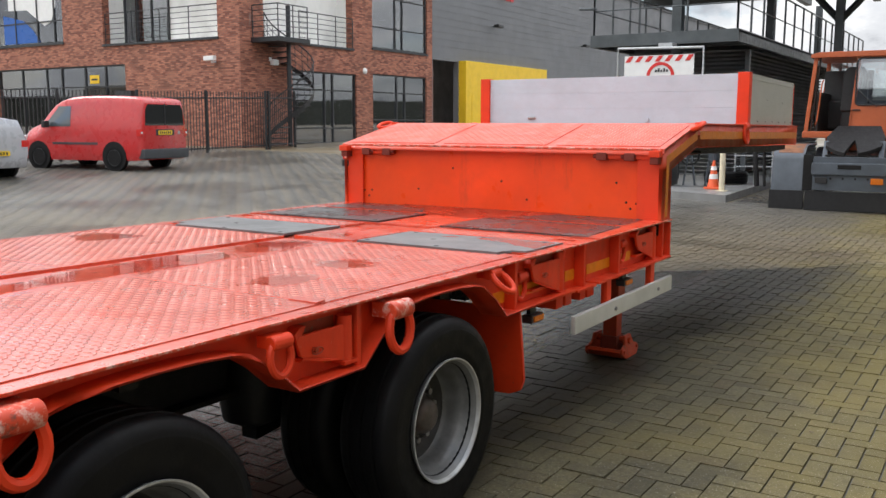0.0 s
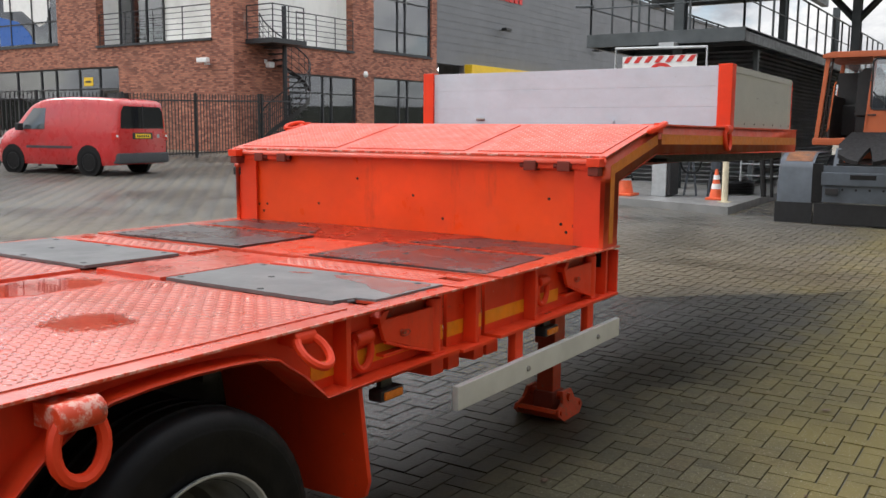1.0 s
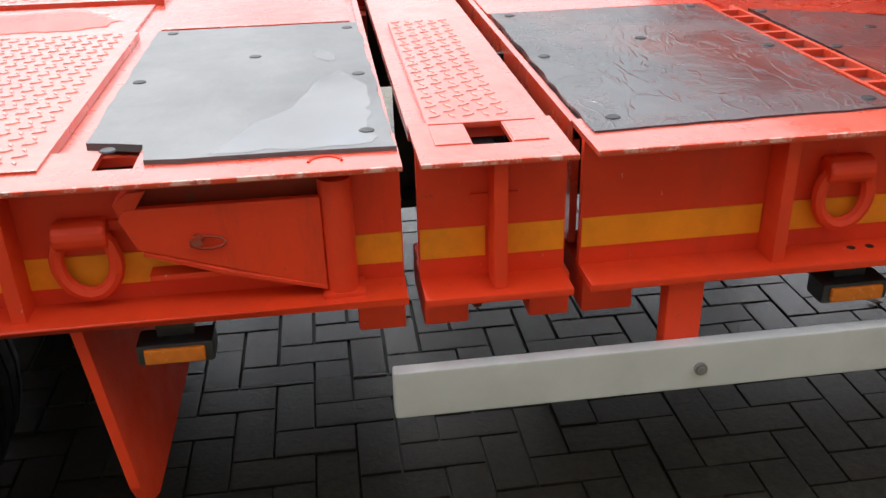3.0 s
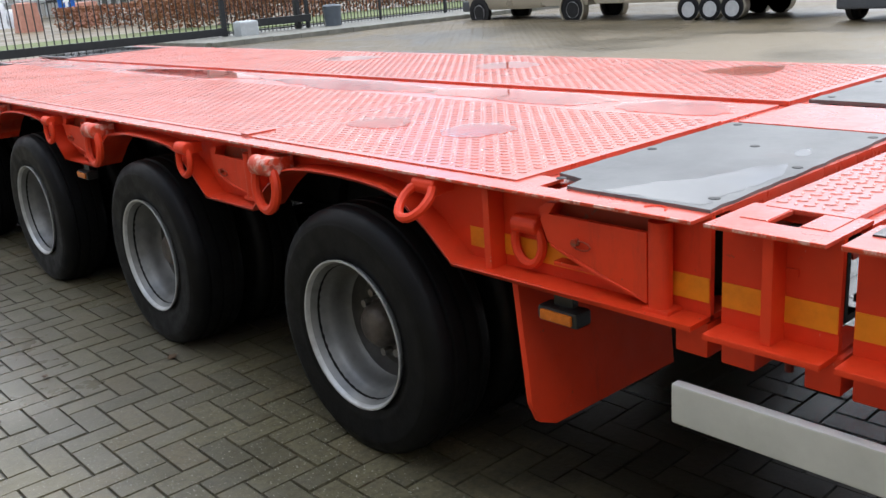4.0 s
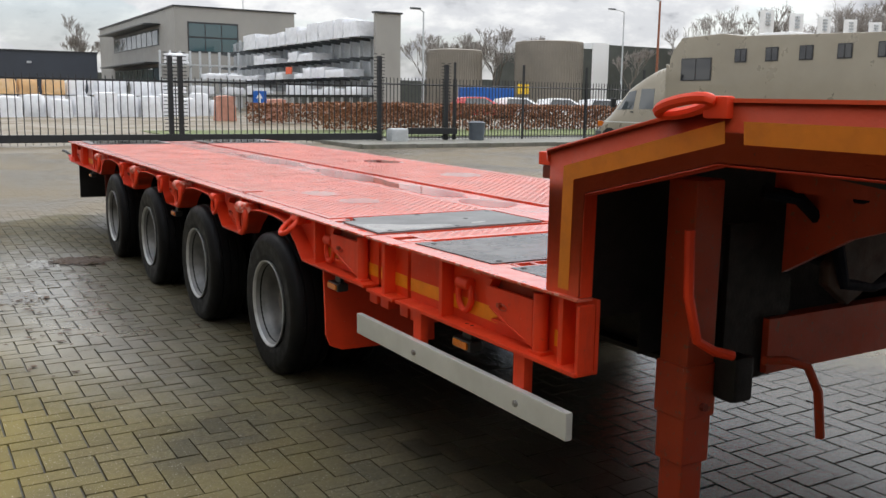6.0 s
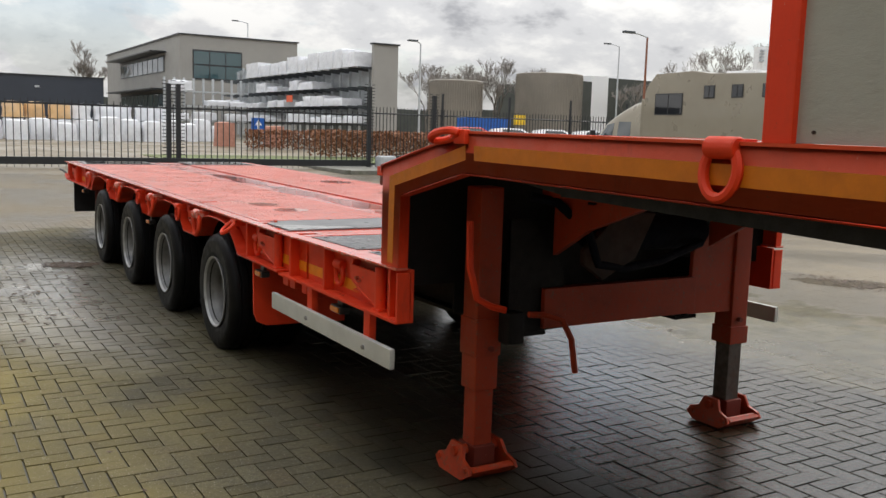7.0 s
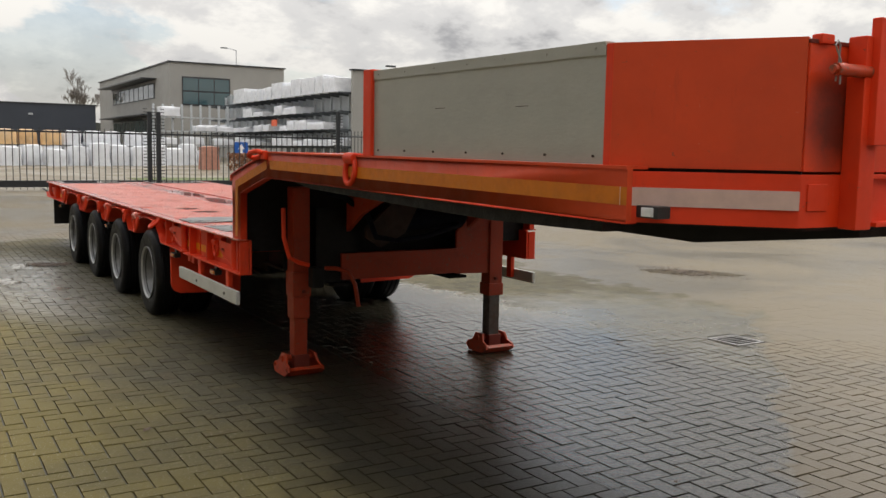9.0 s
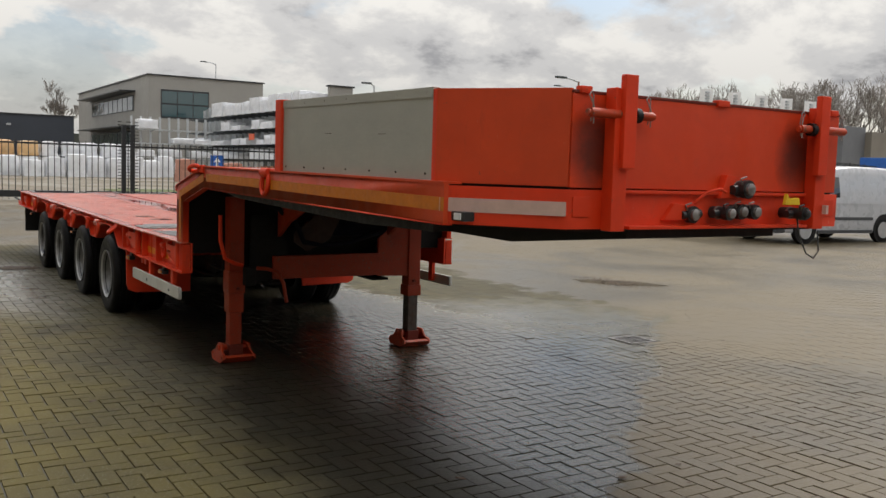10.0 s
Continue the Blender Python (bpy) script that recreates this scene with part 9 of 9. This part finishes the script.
def puddle(x, y, rx, ry, seed, z=None, label="shallow rain puddle", turn=0.0, depth=0.0035, material=WATER):
    bm, pts = bmesh.new(), []
    for k in range(40):
        a = 2 * math.pi * k / 40
        f = 1 + 0.45 * noise.noise(V(math.cos(a) * 1.3 + seed, math.sin(a) * 1.3, seed)) + 0.22 * noise.noise(V(math.cos(a) * 4 + seed, math.sin(a) * 4, 1))
        u, w = math.cos(a) * rx * f, math.sin(a) * ry * f
        pts.append((x + u * math.cos(turn) - w * math.sin(turn), y + u * math.sin(turn) + w * math.cos(turn)))
    zz = (rise(x, y) if z is None else z) + depth
    bm.faces.new([bm.verts.new((px, py, zz)) for px, py in pts])
    bmesh.ops.triangulate(bm, faces=bm.faces[:])
    return solid("puddle", bm, material, label, "puddle", kind="structure", smooth=0)


puddle(-6.04, -1.6, 0.30, 0.62, 2.3, turn=0.7, label="muddy rain puddle with leaves", material=FILM)
puddle(1.60, -5.80, 0.20, 0.24, 5.1, turn=0.3, label="rain puddle with rotting leaves beside the wheels")
puddle(1.98, -5.75, 0.16, 0.30, 7.7, label="shallow film of rain beside the wheels", material=FILM)
puddle(2.38, -4.3, 0.16, 0.26, 9.4, material=FILM)


def litter(name, spots, n, seed, size, material, label):
    """Scattered leaf scraps: small curled quads lying on the ground, heaped at the spots."""
    rng, vs, fs = random.Random(seed), [], []
    for _ in range(n):
        cx, cy, sx, sy = rng.choice(spots)
        x, y, a, s = rng.gauss(cx, sx), rng.gauss(cy, sy), rng.uniform(0, 6.28), size * rng.uniform(0.5, 1.3)
        z, k = rise(x, y) + 0.004 + rng.uniform(0, 0.006), len(vs)
        for u, w, h in ((-1, 0, 0.0), (-0.2, 0.55, 0.25), (0.5, 0.4, 0.05), (1, 0, 0.3), (0.4, -0.5, 0.0), (-0.3, -0.45, 0.2)):
            vs.append((x + (u * math.cos(a) - w * math.sin(a)) * s, y + (u * math.sin(a) + w * math.cos(a)) * s, z + h * s * 0.6))
        fs.append(tuple(range(k, k + 6)))
    me = bpy.data.meshes.new(name)
    me.from_pydata(vs, [], fs)
    me.materials.append(material)
    return tagged(new(name, me), label, "leaves", kind="stuff")


litter("leaf_litter", [(1.66, -5.72, 0.10, 0.07), (1.60, -5.80, 0.12, 0.09), (1.52, -5.74, 0.13, 0.10), (1.72, -5.90, 0.09, 0.05), (-6.04, -1.6, 0.2, 0.3), (-6.0, -1.7, 0.18, 0.3)], 760, 6, 0.028, LEAF, "brown rotting leaves in the puddles")
litter("leaf_scatter", [(2.3, -2.8, 0.15, 0.3), (2.1, -4.8, 0.5, 1.0), (1.85, -5.5, 0.2, 0.4), (2.3, -4.2, 0.2, 0.25), (-3.5, 1.0, 2.5, 2.5), (2.2, 3.0, 1.0, 2.5), (0.5, 4.0, 1.2, 1.5), (-8, -6, 5, 5)], 130, 7, 0.03, LEAF, "scattered leaf scraps on the clinkers")

dr = thing("yard_drain", "square cast-iron drain grating in the clinkers", "drain", (-2.96, 1.94, 0), kind="structure")
DX, DY = -2.96, 1.94
iron = box(DX - 0.17, DX + 0.17, DY - 0.17, DY - 0.145, -0.02, 0.006)
bm_box(iron, DX - 0.17, DX + 0.17, DY + 0.145, DY + 0.17, -0.02, 0.006)
bm_box(iron, DX - 0.17, DX - 0.145, DY - 0.145, DY + 0.145, -0.02, 0.006)
bm_box(iron, DX + 0.145, DX + 0.17, DY - 0.145, DY + 0.145, -0.02, 0.006)
part("frame", iron, IRON, dr)
part("pit", box(DX - 0.145, DX + 0.145, DY - 0.145, DY + 0.145, -0.010, -0.002), PIT, dr)
for k in range(6):
    part("grate_bar", box(DX - 0.145, DX + 0.145, DY - 0.137 + k * 0.0525, DY - 0.123 + k * 0.0525, -0.015, 0.0015, 0.001), IRON, dr)

# ---------------------------------------------------------------- clinkers in herringbone
W_, L_ = 0.105, 0.210
JOINT = 0.0031
NEAR = (0.35, 2.30, -1.25, 2.0)            # the stretch of single clinkers beside the trailer
FX0, FX1, FY0, FY1 = -24.2, 6.9, -21.7, 19.7
ii, jj = np.meshgrid(np.arange(int(FX0 / W_), int(FX1 / W_)), np.arange(int(FY0 / W_), int(FY1 / W_)), indexing="ij")
kk = (ii + jj) % 4
OFF_X, OFF_Y = -0.010, 0.020
rs = np.random.RandomState(11)


def clear_of(cx, cy):
    """Keeps clinkers off the island, the drain and the planting strip."""
    on_isl = (cx > -4.6) & (cx < -1.2) & (cy > 12.12 - (cx + 1.26) * 0.185)
    on_strip = (cy < -21.22) & (cx < -8.8)
    on_drain = (abs(cx + 2.96) < 0.22) & (abs(cy - 1.94) < 0.22)
    return ~(on_isl | on_strip | on_drain)


a_ = [((ii[kk == 2] + 1.0) * W_ + OFF_X, (jj[kk == 2] + 0.5) * W_ + OFF_Y, True), ((ii[kk == 0] + 0.5) * W_ + OFF_X, (jj[kk == 0] + 1.0) * W_ + OFF_Y, False)]
top = np.array([(-1, -1), (1, -1), (1, 1), (-1, 1)], float)
all_v, all_f, base, singles = [], [], 0, []
rise_np = np.vectorize(rise)
for cx, cy, flat_x in a_:
    keep = clear_of(cx, cy)
    cx, cy = cx[keep], cy[keep]
    near = (cx > NEAR[0]) & (cx < NEAR[1]) & (cy > NEAR[2]) & (cy < NEAR[3])
    singles += [(float(x), float(y), flat_x) for x, y in zip(cx[near], cy[near])]
    cx, cy = cx[~near], cy[~near]
    n = len(cx)
    hx, hy = (L_ / 2 - JOINT, W_ / 2 - JOINT) if flat_x else (W_ / 2 - JOINT, L_ / 2 - JOINT)
    z, dz = rise_np(cx, cy), rs.normal(0, 0.0011, n)
    tx, ty = rs.normal(0, 0.0060, n), rs.normal(0, 0.0060, n)
    flush = np.clip(np.maximum.reduce([(-0.8 - cx - 0.8 * cy) / 1.4, (-8.5 - cy) / 2.5, (cy - 11.0) / 4.0]), 0, 0.96) * np.clip(-0.6 - cx, 0, 1) + np.clip((-8.5 - cy) / 2.5, 0, 0.96) * np.clip(1.6 + cx, 0, 1)
    tx, ty, z = tx * (1 - flush), ty * (1 - flush), z + dz * (1 - 0.85 * flush)
    v = np.zeros((n, 8, 3))
    for c in range(4):
        grow = flush * JOINT * 0.95
        ox, oy = top[c, 0] * (hx - 0.0022 * (1 - flush) + grow), top[c, 1] * (hy - 0.0022 * (1 - flush) + grow)
        v[:, c, 0], v[:, c, 1], v[:, c, 2] = cx + ox, cy + oy, z + tx * ox + ty * oy
        ox, oy = top[c, 0] * (hx + grow), top[c, 1] * (hy + grow)
        v[:, c + 4, 0], v[:, c + 4, 1], v[:, c + 4, 2] = cx + ox, cy + oy, z - 0.013 + tx * ox + ty * oy
    f = np.array([(0, 1, 2, 3), (0, 4, 5, 1), (1, 5, 6, 2), (2, 6, 7, 3), (3, 7, 4, 0)])
    all_f.append((np.arange(n)[:, None, None] * 8 + f[None] + base).reshape(-1, 4))
    all_v.append(v.reshape(-1, 3))
    base += n * 8
vv, ff = np.concatenate(all_v), np.concatenate(all_f)
pm = bpy.data.meshes.new("clinker_field")
pm.vertices.add(len(vv))
pm.vertices.foreach_set("co", vv.ravel())
pm.loops.add(len(ff) * 4)
pm.loops.foreach_set("vertex_index", ff.ravel())
pm.polygons.add(len(ff))
pm.polygons.foreach_set("loop_start", np.arange(len(ff)) * 4)
pm.polygons.foreach_set("use_smooth", np.zeros(len(ff), dtype=bool))
pm.update(calc_edges=True)
pm.validate()
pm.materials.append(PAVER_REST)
field = tagged(new("clinker_field", pm), "grey-brown clinkers laid in herringbone", kind="stuff")
field.parent = ground
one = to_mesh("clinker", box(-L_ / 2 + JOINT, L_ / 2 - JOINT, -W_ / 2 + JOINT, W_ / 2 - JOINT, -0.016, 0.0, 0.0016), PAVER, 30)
prng = random.Random(5)
for x, y, flat_x in singles:
    ob = new("clinker", one)
    ob.matrix_basis = pose(x, y, rise(x, y) + prng.gauss(0, 0.0011), prng.gauss(0, 0.34), prng.gauss(0, 0.34), (0 if flat_x else 90) + prng.gauss(0, 0.3))
    ob.parent = ground
